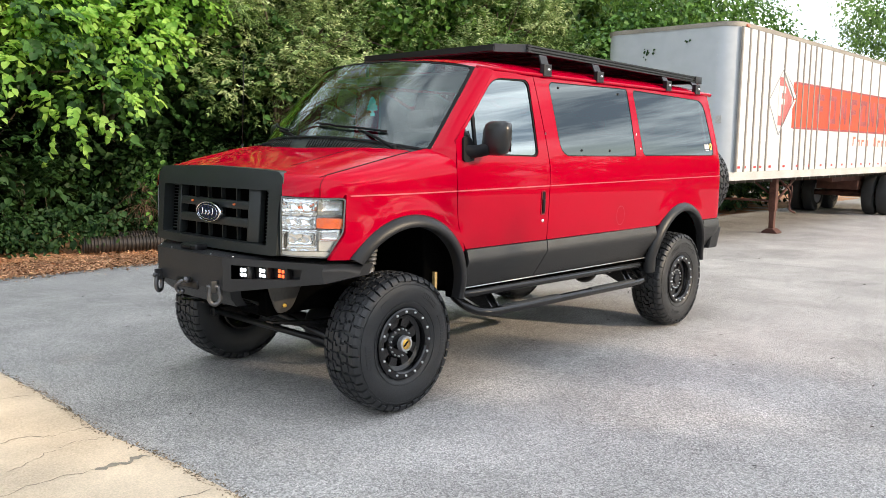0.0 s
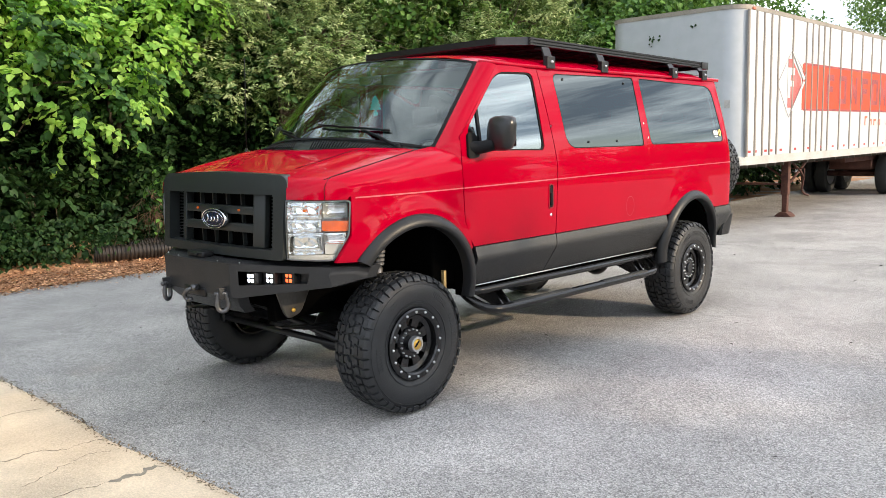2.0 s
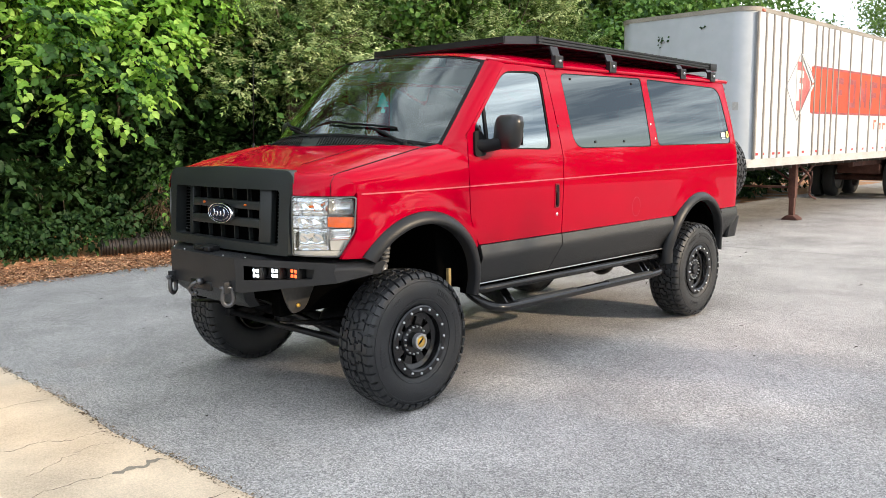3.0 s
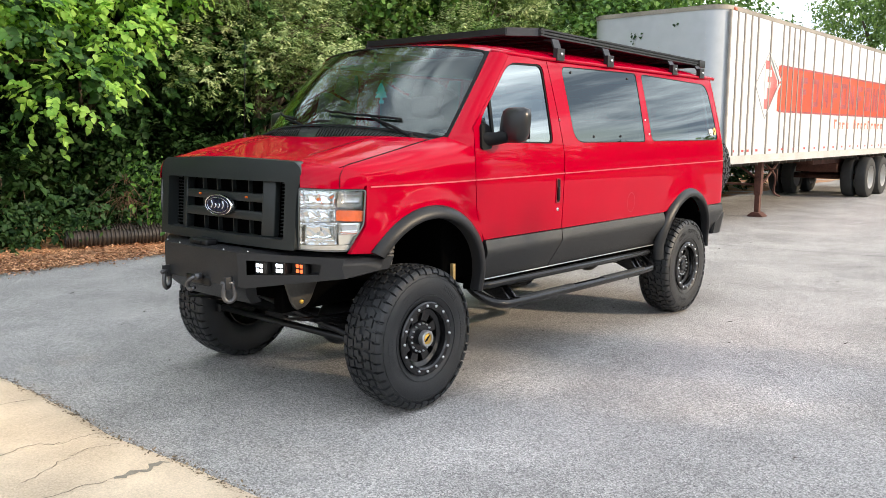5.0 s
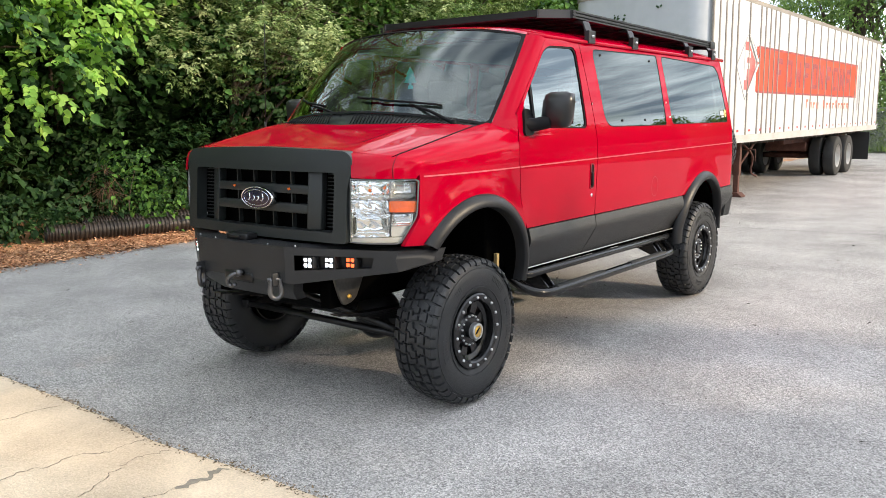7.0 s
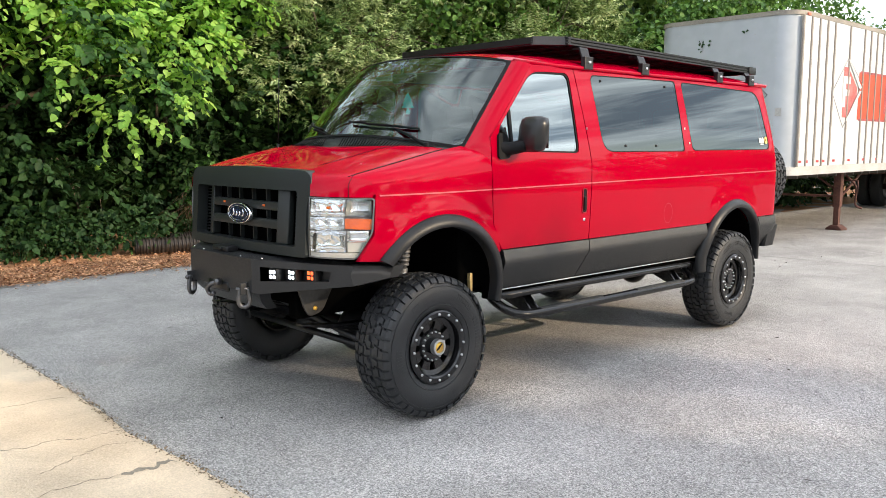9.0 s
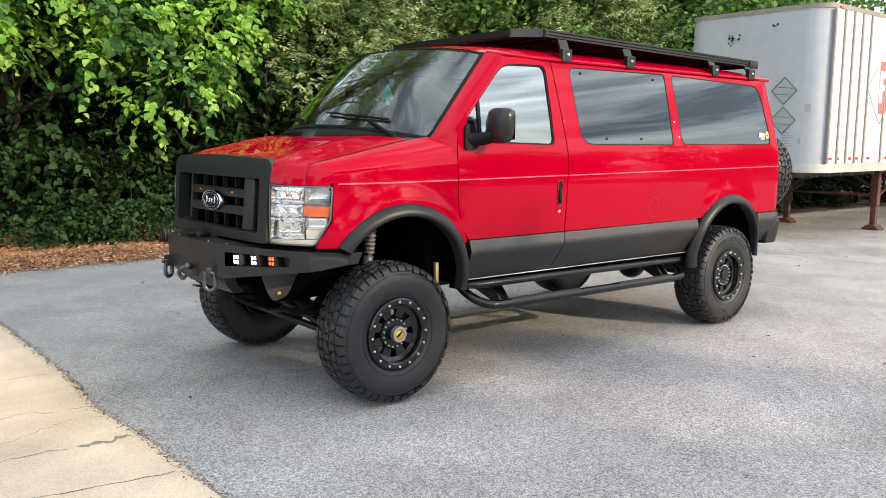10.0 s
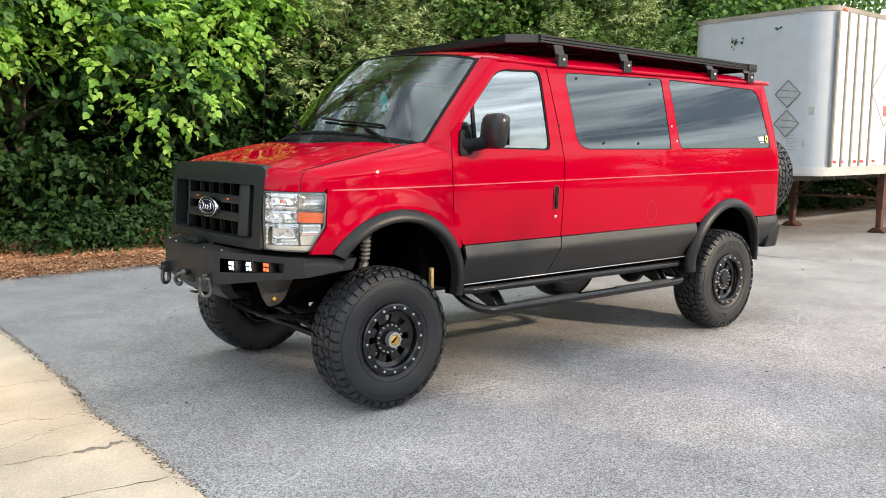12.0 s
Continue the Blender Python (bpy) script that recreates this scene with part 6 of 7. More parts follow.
# ---- van: mirrors, handles, small trim ----
for s in (1, -1):
    bm = bmesh.new()
    box(bm, 1.025, 1.222, 0.622, 0.735, 1.548, 1.765, 0.0)
    bmesh.ops.subdivide_edges(bm, edges=bm.edges[:], cuts=3, use_grid_fill=True)
    for v in bm.verts:
        q = Vector(((v.co.x - 1.1235) / 0.0985, (v.co.y - 0.6785) / 0.0565, (v.co.z - 1.6565) / 0.1085))
        nrm = (abs(q.x) ** 5 + abs(q.z) ** 5) ** 0.2
        nr2 = (nrm ** 3.2 + abs(q.y) ** 3.2) ** (1 / 3.2)
        k = max(abs(q.x), abs(q.y), abs(q.z)) / max(nr2, 1e-6)
        v.co = Vector((1.1235 + 0.0985 * q.x * k + 0.012 * q.z, 0.6785 + 0.0565 * q.y * k, 1.6565 + 0.1085 * q.z * k))
        v.co.x *= s
    if s < 0:
        bmesh.ops.reverse_faces(bm, faces=bm.faces[:])
    mir = part("door_mirror", bm, MIRRORBLACK, van, "black plastic door mirror")
    bm = bmesh.new()
    tube(bm, smooth_path([(s * 0.955, 0.545, 1.575), (s * 1.01, 0.60, 1.572), (s * 1.08, 0.655, 1.590)], 5), [0.050, 0.048, 0.046, 0.043, 0.042, 0.041, 0.040, 0.040, 0.040, 0.040, 0.040], 14)
    part("mirror_arm", bm, TRIMBLACK, mir)
    bm = bmesh.new()
    patch(bm, rounded([(0.500, 1.505), (0.612, 1.512), (0.600, 1.66), (0.520, 1.67)], 0.035), [], on_side(s, 0.016), 0.04, (-s * 0.03, 0, 0), (s, 0, 0))
    part("mirror_mount", bm, TRIMBLACK, mir)
    bm = bmesh.new()
    box(bm, -0.070, 0.070, 0, 0.002, -0.084, 0.084, 0.0)
    part("mirror_glass", bm, CHROME, mir, m=Matrix.Translation((s * 1.125, 0.737, 1.657)), smooth=False)
    # handle
    bm = bmesh.new()
    patch(bm, rounded([(1.335, 1.128), (1.388, 1.128), (1.394, 1.300), (1.341, 1.300)], 0.018), [rounded([(1.343, 1.136), (1.381, 1.136), (1.386, 1.292), (1.348, 1.292)], 0.014)], on_side(s, 0.006), 0.03, (-s * 0.008, 0, 0), (s, 0, 0))
    hd = part("door_handle", bm, mat("handle_bezel", (0.24, 0.004, 0.014), 0.3, 0.2, 0.1, 20, 60), van, "black flap door handle with red bezel")
    bm = bmesh.new()
    patch(bm, rounded([(1.343, 1.136), (1.381, 1.136), (1.386, 1.292), (1.348, 1.292)], 0.014), [], on_side(s, 0.003), 0.03, None, (s, 0, 0))
    box(bm, min(s * 1.0, s * 1.018), max(s * 1.0, s * 1.018), 1.350, 1.376, 1.150, 1.240, 0.006)
    part("handle_flap", bm, TRIMBLACK, hd)
    bm = bmesh.new()
    lathe(bm, [(0.0005, 0.006), (0.011, 0.005), (0.013, 0.0), (0.013, -0.01)], 16)
    part("key_lock", bm, CHROME, hd, m=Matrix.Translation((s * side_x(1.365, 1.085), 1.365, 1.085)) @ (pose(0, 0, 0) if s > 0 else pose(0, 0, 0, 0, 0, 180)))
    # catch screws of the middle window
    for y_, z_ in ((1.655, 2.035), (2.49, 2.032), (1.875, 1.583), (2.275, 1.583)):
        bm = bmesh.new()
        lathe(bm, [(0.0005, 0.007), (0.008, 0.006), (0.010, 0.0)], 10)
        part("window_screw", bm, SATIN, van, m=Matrix.Translation((s * (side_x(y_, z_) - 0.002), y_, z_)) @ (pose(0, 0, 0) if s > 0 else pose(0, 0, 0, 0, 0, 180)))
# fuel filler flap: a thin groove
bm = bmesh.new()
N = 32
ra, rb = [], []
for k in range(N):
    a = 2 * math.pi * k / N
    for r, l in ((0.074, ra), (0.079, rb)):
        y_, z_ = 2.431 + 0.78 * r * math.cos(a), 1.066 + r * math.sin(a)
        l.append(bm.verts.new((side_x(y_, z_) + 0.003, y_, z_)))
for k in range(N):
    bm.faces.new((ra[k], ra[(k + 1) % N], rb[(k + 1) % N], rb[k]))
bmesh.ops.recalc_face_normals(bm, faces=bm.faces[:])
part("fuel_flap_groove", bm, mat("groove_red", (0.30, 0.003, 0.01), 0.4, 0, 0.05), van)
# side markers of the pillar: pale clips
for y_, z_ in ((1.425, 1.70), (1.425, 1.70), (2.705, 1.715), (2.755, 1.60)):
    bm = bmesh.new()
    box(bm, -0.003, 0.004, -0.006, 0.006, -0.008, 0.008, 0.003, 1)
    part("body_clip", bm, DECAL, van, m=Matrix.Translation((side_x(y_, z_) + 0.001, y_, z_)))
# stickers on the rear glass
bm = bmesh.new()
for k in range(5):
    patch(bm, [(3.955 + 0.018 * k, 1.605), (3.969 + 0.018 * k, 1.605), (3.969 + 0.018 * k, 1.640 + 0.012 * (k % 2)), (3.955 + 0.018 * k, 1.640 + 0.008 * ((k + 1) % 2))], [], on_side(1, 0.0015), 0.05, None, (1, 0, 0))
patch(bm, [(3.975, 1.588), (4.035, 1.588), (4.035, 1.596), (3.975, 1.596)], [], on_side(1, 0.0015), 0.05, None, (1, 0, 0))
part("sticker", bm, DECAL, van, "small white sticker on the rear glass")
bm = bmesh.new()
patch(bm, [(4.085 + 0.027 * math.cos(a * math.pi / 12), 1.625 + 0.034 * math.sin(a * math.pi / 12)) for a in range(24)], [[(4.085 + 0.010 * math.cos(a * math.pi / 8), 1.625 + 0.013 * math.sin(a * math.pi / 8)) for a in range(16)]], on_side(1, 0.0015), 0.02, None, (1, 0, 0))
part("sticker", bm, mat("yellow_decal", (0.70, 0.50, 0.15), 0.5, 0, 0.1), van, "round yellow sticker on the rear glass")

# ---- van: roof rack ----
def rack_z(y):
    return 2.318 - 0.017 * (y - 1.3)


bm = bmesh.new()
plan_r = [(-0.855, 4.04), (-0.855, 1.36), (-0.68, 1.185), (0.68, 1.185), (0.855, 1.36), (0.855, 4.04)]
def rail(bm, a, b, h0, h1, w):
    a, b = Vector((*a, 0)), Vector((*b, 0))
    d = (b - a).normalized(); nn = Vector((-d.y, d.x, 0)) * w
    vs = []
    for p in (a, b):
        for q in (p, p + nn):
            for h in (h0, h1):
                vs.append(bm.verts.new((q.x, q.y, rack_z(q.y) + h)))
    for f in ((0, 1, 3, 2), (4, 6, 7, 5), (0, 4, 5, 1), (2, 3, 7, 6), (0, 2, 6, 4), (1, 5, 7, 3)):
        bm.faces.new([vs[i] for i in f])
    bmesh.ops.recalc_face_normals(bm, faces=bm.faces[:])
rack_mat = mat("rack_black", (0.010, 0.010, 0.011), 0.4, 0.3, 0.2, 5, 80)
rack = part("roof_rack", (lambda b_: (rail(b_, plan_r[2], plan_r[3], -0.044, 0.0, 0.045), b_)[1])(bmesh.new()), rack_mat, van, "low flat black aluminium roof rack", smooth=False)
for s in (1, -1):
    bm = bmesh.new()
    # side rail with a groove
    x0, x1 = 0.815, 0.858
    for h0, h1, o in ((-0.052, -0.042, 0.0), (-0.042, -0.034, 0.012), (-0.034, -0.020, 0.0), (-0.020, -0.012, 0.012), (-0.012, 0.0, 0.0)):
        vs = []
        for y_ in (1.34, 4.04):
            for x in (x0, x1 - o):
                for h in (h0, h1):
                    vs.append(bm.verts.new((s * x, y_, rack_z(y_) + h)))
        for f in ((0, 1, 3, 2), (4, 6, 7, 5), (0, 4, 5, 1), (2, 3, 7, 6), (0, 2, 6, 4), (1, 5, 7, 3)):
            bm.faces.new([vs[i] for i in f])
    bmesh.ops.recalc_face_normals(bm, faces=bm.faces[:])
    part("side_rail", bm, rack_mat, rack, smooth=False)
    bm = bmesh.new()
    rail(bm, (s * 0.672, 1.182), (s * 0.862, 1.368), -0.052, 0.003, 0.05 * s)
    part("corner_plate", bm, mat("rack_corner", (0.045, 0.045, 0.047), 0.45, 0.2, 0.2, 5, 80), rack, smooth=False)
    bm = bmesh.new()
    box(bm, min(s * 0.80, s * 0.868), max(s * 0.80, s * 0.868), 3.93, 4.055, rack_z(4) - 0.064, rack_z(4) + 0.003, 0.004)
    part("end_cap", bm, rack_mat, rack)
    # feet: bent plate, clamp and bolts
    for y_ in (1.50, 2.20, 3.32, 3.88):
        bm = bmesh.new()
        zr = rack_z(y_) - 0.058
        prism(bm, [(0.800, zr), (0.866, zr), (0.872, zr - 0.012), (0.906, 2.155), (0.906, 2.105), (0.894, 2.105), (0.894, 2.150), (0.862, zr - 0.022), (0.800, zr - 0.014)],
              lambda a, b: (s * a, y_ - 0.045, b), lambda a, b: (s * a, y_ + 0.045, b), 0.002, 1)
        box(bm, min(s * 0.880, s * 0.920), max(s * 0.880, s * 0.920), y_ - 0.046, y_ + 0.046, 2.104, 2.190, 0.005)
        ft = part("rack_foot", bm, rack_mat, rack, smooth=False)
        bm = bmesh.new()
        lathe(bm, [(0.0005, 0.012), (0.009, 0.011), (0.011, 0.0)], 8)
        part("rack_bolt", bm, STEEL, rack, m=Matrix.Translation((s * 0.918, y_ + 0.005, 2.152)) @ (pose(0, 0, 0) if s > 0 else pose(0, 0, 0, 0, 0, 180)))
for k in range(13):
    y_ = 1.36 + 0.205 * k
    bm = bmesh.new()
    box(bm, -0.815, 0.815, y_, y_ + 0.185, rack_z(y_) - 0.030, rack_z(y_) - 0.006, 0.004, 1)
    part("slat", bm, rack_mat, rack, smooth=False)
bm = bmesh.new()
box(bm, -0.815, 0.815, 4.0, 4.04, rack_z(4) - 0.06, rack_z(4), 0.004, 1)
part("rear_rail", bm, rack_mat, rack, smooth=False)

# ---- van: running boards ----
step_mat = mat("step_tube", (0.009, 0.009, 0.010), 0.24, 0.2, 0.15, 6, 80)
pad_mat = mat("step_pad", (0.03, 0.03, 0.03), 0.8, 0, 0.2, 30, 120, bump=0.5, bump_scale=160)
for s in (1, -1):
    bm = bmesh.new()
    outer_l = smooth_path([(0.80, 0.625, 0.640), (0.845, 0.650, 0.585), (0.915, 0.705, 0.530), (0.972, 0.790, 0.503), (0.985, 0.95, 0.498)], 5) + [Vector((0.980, 2.70, 0.478))] + smooth_path([(0.979, 2.80, 0.478), (0.965, 2.89, 0.485), (0.91, 2.945, 0.515), (0.83, 2.96, 0.575)], 5)
    tube(bm, [(s * p.x, p.y, p.z) for p in outer_l], 0.030, 14)
    rb_ = part("running_board", bm, step_mat, van, "black tubular side step")
    bm = bmesh.new()
    tube(bm, [(s * 0.87, 0.57, 0.648), (s * 0.925, 0.60, 0.647), (s * 0.950, 0.66, 0.645), (s * 0.950, 2.84, 0.615), (s * 0.925, 2.90, 0.613), (s * 0.87, 2.92, 0.613)], 0.025, 12)
    part("inner_rail", bm, step_mat, rb_)
    for y0, y1 in ((0.93, 1.62), (2.05, 2.72)):
        bm = bmesh.new()
        zc = lambda y_: 0.498 - 0.0115 * (y_ - 0.95)
        prev = None
        for k in range(49):
            y_ = y0 + (y1 - y0) * k / 48
            h = 0.036 if k % 2 else 0.032
            ring = [bm.verts.new((s * x, y_, zc(y_) + z)) for x, z in ((0.960, 0.020), (0.964, h - 0.003), (0.982, h), (1.000, h - 0.003), (1.005, 0.018))]
            if prev:
                for q in range(4):
                    bm.faces.new((prev[q], prev[q + 1], ring[q + 1], ring[q]))
            prev = ring
        bmesh.ops.recalc_face_normals(bm, faces=bm.faces[:])
        part("step_pad", bm, pad_mat, rb_, "ribbed black step pad", smooth=False)
    for y_ in (0.85, 2.62):
        for d in (0.0, 0.075):
            bm = bmesh.new()
            zb = 0.50 - 0.0115 * (y_ - 0.95)
            prism(bm, [(0.62, 0.660), (0.90, 0.600), (0.985, zb + 0.01), (0.955, zb - 0.015), (0.62, 0.600)], lambda a, b: (s * a, y_ + d, b), lambda a, b: (s * a, y_ + d + 0.012, b))
            part("step_bracket", bm, step_mat, rb_, smooth=False)
    # rocker panel under the cladding
    bm = bmesh.new()
    prism(bm, [(0.905, 0.700), (0.895, 0.650), (0.84, 0.640), (0.84, 0.70)], lambda a, b: (s * a, 0.56, b), lambda a, b: (s * a, 2.98, b - 0.020))
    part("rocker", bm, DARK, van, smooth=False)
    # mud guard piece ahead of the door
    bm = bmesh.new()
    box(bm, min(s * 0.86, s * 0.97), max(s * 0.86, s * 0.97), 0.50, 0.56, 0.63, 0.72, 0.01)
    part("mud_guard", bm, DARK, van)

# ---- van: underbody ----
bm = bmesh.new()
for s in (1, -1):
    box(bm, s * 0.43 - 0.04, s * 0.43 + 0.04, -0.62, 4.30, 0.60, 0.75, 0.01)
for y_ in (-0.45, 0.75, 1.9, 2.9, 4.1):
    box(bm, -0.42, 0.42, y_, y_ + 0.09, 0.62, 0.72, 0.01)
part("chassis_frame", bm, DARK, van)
for y_, dx in ((0.0, 0.26), (3.5, 0.0)):
    bm = bmesh.new()
    tube(bm, [(-0.75, y_, HUB_Z), (0.75, y_, HUB_Z)], 0.048, 14)
    bmesh.ops.create_uvsphere(bm, u_segments=18, v_segments=12, radius=0.155, matrix=Matrix.Translation((dx, y_, HUB_Z)) @ Matrix.Diagonal((0.85, 1.0, 1.0, 1)))
    for s in (1, -1):
        tube(bm, [(s * 0.70, y_, HUB_Z), (s * 0.80, y_, HUB_Z)], 0.10, 16)
    part("axle", bm, SATIN, van, "black solid axle with differential")
bm = bmesh.new()
tube(bm, [(-0.70, -0.235, 0.415), (0.70, -0.235, 0.400)], 0.022, 10)
tube(bm, [(-0.36, -0.30, 0.615), (0.66, -0.26, 0.430)], 0.020, 10)
for x in (-0.70, 0.70):
    box(bm, x - 0.03, x + 0.03, -0.26, -0.02, 0.38, 0.44, 0.01)
part("steering_linkage", bm, SATIN, van)
for s in (1, -1):
    for y_ in (0.0, 3.5):
        bm = bmesh.new()
        for k in range(6):
            L = 0.62 - 0.08 * k
            pts = [(s * 0.50, y_ - L + (2 * L) * i / 8, 0.520 + 0.012 * k * -1 + 0.05 * (abs(i - 4) / 4) ** 2 * (L / 0.62)) for i in range(9)]
            for p, q in zip(pts, pts[1:]):
                vs = [bm.verts.new((c[0] + dx, c[1], c[2] + dz)) for c in (p, q) for dx in (-0.032, 0.032) for dz in (0, 0.009)]
                for f in ((0, 1, 3, 2), (4, 6, 7, 5), (0, 4, 5, 1), (2, 3, 7, 6), (0, 2, 6, 4), (1, 5, 7, 3)):
                    bm.faces.new([vs[i] for i in f])
        bmesh.ops.recalc_face_normals(bm, faces=bm.faces[:])
        part("leaf_spring", bm, SATIN, van, smooth=False)
    # shock absorber in the front wheel house
    bm = bmesh.new()
    tube(bm, [(s * 0.63, -0.03, 0.48), (s * 0.69, 0.0, 0.86)], 0.030, 12)
    sh = part("shock_absorber", bm, STEEL, van, "grey steel shock absorber")
    bm = bmesh.new()
    tube(bm, [(s * 0.688, 0.0, 0.84), (s * 0.735, 0.005, 1.12)], 0.020, 12)
    for k in range(7):
        z_ = 0.88 + 0.026 * k
        tube(bm, [(s * (0.692 + 0.165 * (z_ - 0.86)), 0.0, z_), (s * (0.694 + 0.165 * (z_ - 0.86)), 0.0, z_ + 0.012)], 0.032, 12)
    part("shock_boot", bm, mat("shock_grey", (0.16, 0.16, 0.165), 0.5, 0.3), sh)
    # pale body mount behind the front wheel
    bm = bmesh.new()
    box(bm, s * 0.885 - 0.014, s * 0.885 + 0.014, 0.362, 0.384, 0.68, 0.81, 0.004)
    part("body_mount", bm, mat("mount_tan", (0.45, 0.32, 0.14), 0.5, 0.4), van)
bm = bmesh.new()
tube(bm, [(0.15, 0.6, 0.58), (0.2, 2.2, 0.56), (0.30, 3.0, 0.58)], 0.035, 10)
tube(bm, [(0.20, 1.7, 0.55), (0.22, 2.3, 0.55)], 0.09, 14)
box(bm, -0.85, -0.52, 1.4, 2.7, 0.52, 0.70, 0.03)
box(bm, 0.48, 0.84, 2.95, 3.02, 0.52, 0.66, 0.01)
box(bm, -0.25, 0.25, 0.35, 1.3, 0.50, 0.66, 0.05)
part("exhaust_and_tank", bm, SATIN, van)
# rear bumper
bm = bmesh.new()
poly = rounded([(-0.975, 4.22), (-0.99, 4.40), (-0.90, 4.51), (0.90, 4.51), (0.99, 4.40), (0.975, 4.22), (0.80, 4.22), (0.80, 4.39), (-0.80, 4.39), (-0.80, 4.22)], [0.01, 0.05, 0.06, 0.06, 0.05, 0.01, 0.01, 0.05, 0.05, 0.01])
prism(bm, poly, lambda a, b: (a * 0.985, b - 0.05, 0.648), lambda a, b: (a, b, 0.845), 0.012)
harden(bm, 40)
part("rear_bumper", bm, FLARE, van, "matt black rear bumper")
bm = bmesh.new()
tube(bm, [(0.53, 4.47, 0.80), (0.53, 4.52, 1.305)], 0.04, 10)
tube(bm, [(0.53, 4.46, 1.305), (0.53, 4.60, 1.305)], 0.07, 12)
part("spare_carrier", bm, SATIN, van)
# tail lamp edge
bm = bmesh.new()
patch(bm, [(4.335, 0.98), (4.385, 0.98), (4.385, 1.10), (4.335, 1.10)], [], on_side(1, 0.004), 0.03, (-0.01, 0, 0), (1, 0, 0))
part("reflector_strip", bm, DECAL, van)

# ---- van: inside ----
INT = mat("cabin_grey", (0.03, 0.03, 0.03), 0.8, 0, 0.15, 6, 80)
bm = bmesh.new()
prism(bm, rounded([(0.12, 1.55), (0.42, 1.585), (0.66, 1.56), (0.72, 1.42), (0.62, 1.10), (0.30, 1.10)], [0.02, 0.04, 0.05, 0.04, 0.03, 0.02]), lambda a, b: (-0.86, a, b), lambda a, b: (0.86, a, b), 0.01)
part("dashboard", bm, INT, van)
bm = bmesh.new()
for k in range(28):
    a, b = 2 * math.pi * k / 28, 2 * math.pi * (k + 1) / 28
    c = Vector((0.42, 0.86, 1.46))
    f = lambda t: c + Vector((0.19 * math.cos(t), -0.10 * math.sin(t), 0.165 * math.sin(t)))
    tube(bm, [f(a), f(b)], 0.014, 8, cap=False)
tube(bm, [(0.42, 0.70, 1.40), (0.42, 0.86, 1.46)], 0.03, 10)
box(bm, 0.25, 0.59, 0.85, 0.87, 1.44, 1.48, 0.01)
part("steering_wheel", bm, TRIMBLACK, van)
for x, y_, w_ in ((0.46, 1.15, 0.25), (-0.46, 1.15, 0.25), (-0.15, 2.2, 0.62), (-0.15, 3.1, 0.62), (-0.1, 3.9, 0.70)):
    bm = bmesh.new()
    box(bm, x - w_, x + w_, y_ - 0.05, y_ + 0.45, 0.98, 1.16, 0.05)
    box(bm, x - w_, x + w_, y_ + 0.36, y_ + 0.50, 1.10, 1.72, 0.06)
    n_ = 1 if w_ < 0.3 else 3
    for k in range(n_):
        xc = x if n_ == 1 else x - w_ + (2 * w_) * (k + 0.5) / 3
        box(bm, xc - 0.12, xc + 0.12, y_ + 0.42, y_ + 0.51, 1.74, 1.90, 0.035)
    part("van_seat", bm, SEATGREY, van, "grey cloth van seat")
bm = bmesh.new()
box(bm, -0.93, 0.93, 0.56, 2.98, 0.90, 0.94)
box(bm, -0.40, 0.40, 2.98, 4.28, 0.90, 0.94)
part("cabin_floor", bm, INT, van, smooth=False)
bm = bmesh.new()
box(bm, -0.80, 0.80, 1.0, 4.1, 2.100, 2.125, 0.01)
part("headliner", bm, mat("headliner", (0.25, 0.245, 0.23), 0.9), van, smooth=False)
bm = bmesh.new()
box(bm, -0.115, 0.115, 0.60, 0.635, 2.02, 2.085, 0.015)
tube(bm, [(0, 0.60, 2.08), (0, 0.60, 2.15)], 0.012, 8)
part("rear_view_mirror", bm, TRIMBLACK, van)
bm = bmesh.new()
tri = [(-0.006, 0.0), (0.006, 0.0), (0.006, 0.018), (0.034, 0.022), (0.022, 0.045), (0.030, 0.050), (0.016, 0.075), (0.022, 0.080), (0.004, 0.125), (-0.004, 0.125), (-0.022, 0.080), (-0.016, 0.075), (-0.030, 0.050), (-0.022, 0.045), (-0.034, 0.022), (-0.006, 0.018)]
prism(bm, tri, lambda a, b: (0.04 + 0.95 * a, 0.612 + 0.8 * a, 1.83 + 0.92 * b), lambda a, b: (0.0388 + 0.95 * a, 0.6136 + 0.8 * a, 1.83 + 0.92 * b))
box(bm, 0.02, 0.06, 0.611, 0.615, 1.808, 1.830)
part("air_freshener", bm, TEAL, van, "teal tree-shaped card air freshener", smooth=False)

# ---- trailer: running gear, marks ----
bmt = bmesh.new()
lathe(bmt, [(0.29, 0.13), (0.33, 0.14), (0.44, 0.14), (0.485, 0.12), (0.50, 0.09), (0.50, -0.09), (0.485, -0.12), (0.44, -0.14), (0.33, -0.14), (0.29, -0.13)], 40)
harden(bmt, 30)
M_TT = mesh_of("trailer_tyre", bmt, mat("truck_rubber", (0.03, 0.03, 0.03), 0.85, 0, 0.3, 6, 60))
bmt = bmesh.new()
lathe(bmt, [(0.0005, 0.05), (0.07, 0.05), (0.09, 0.03), (0.10, -0.02), (0.20, -0.03), (0.26, 0.02), (0.285, 0.12), (0.30, 0.13), (0.30, -0.13)], 36)
harden(bmt, 30)
M_TR = mesh_of("trailer_wheel", bmt, WHEELGREY)
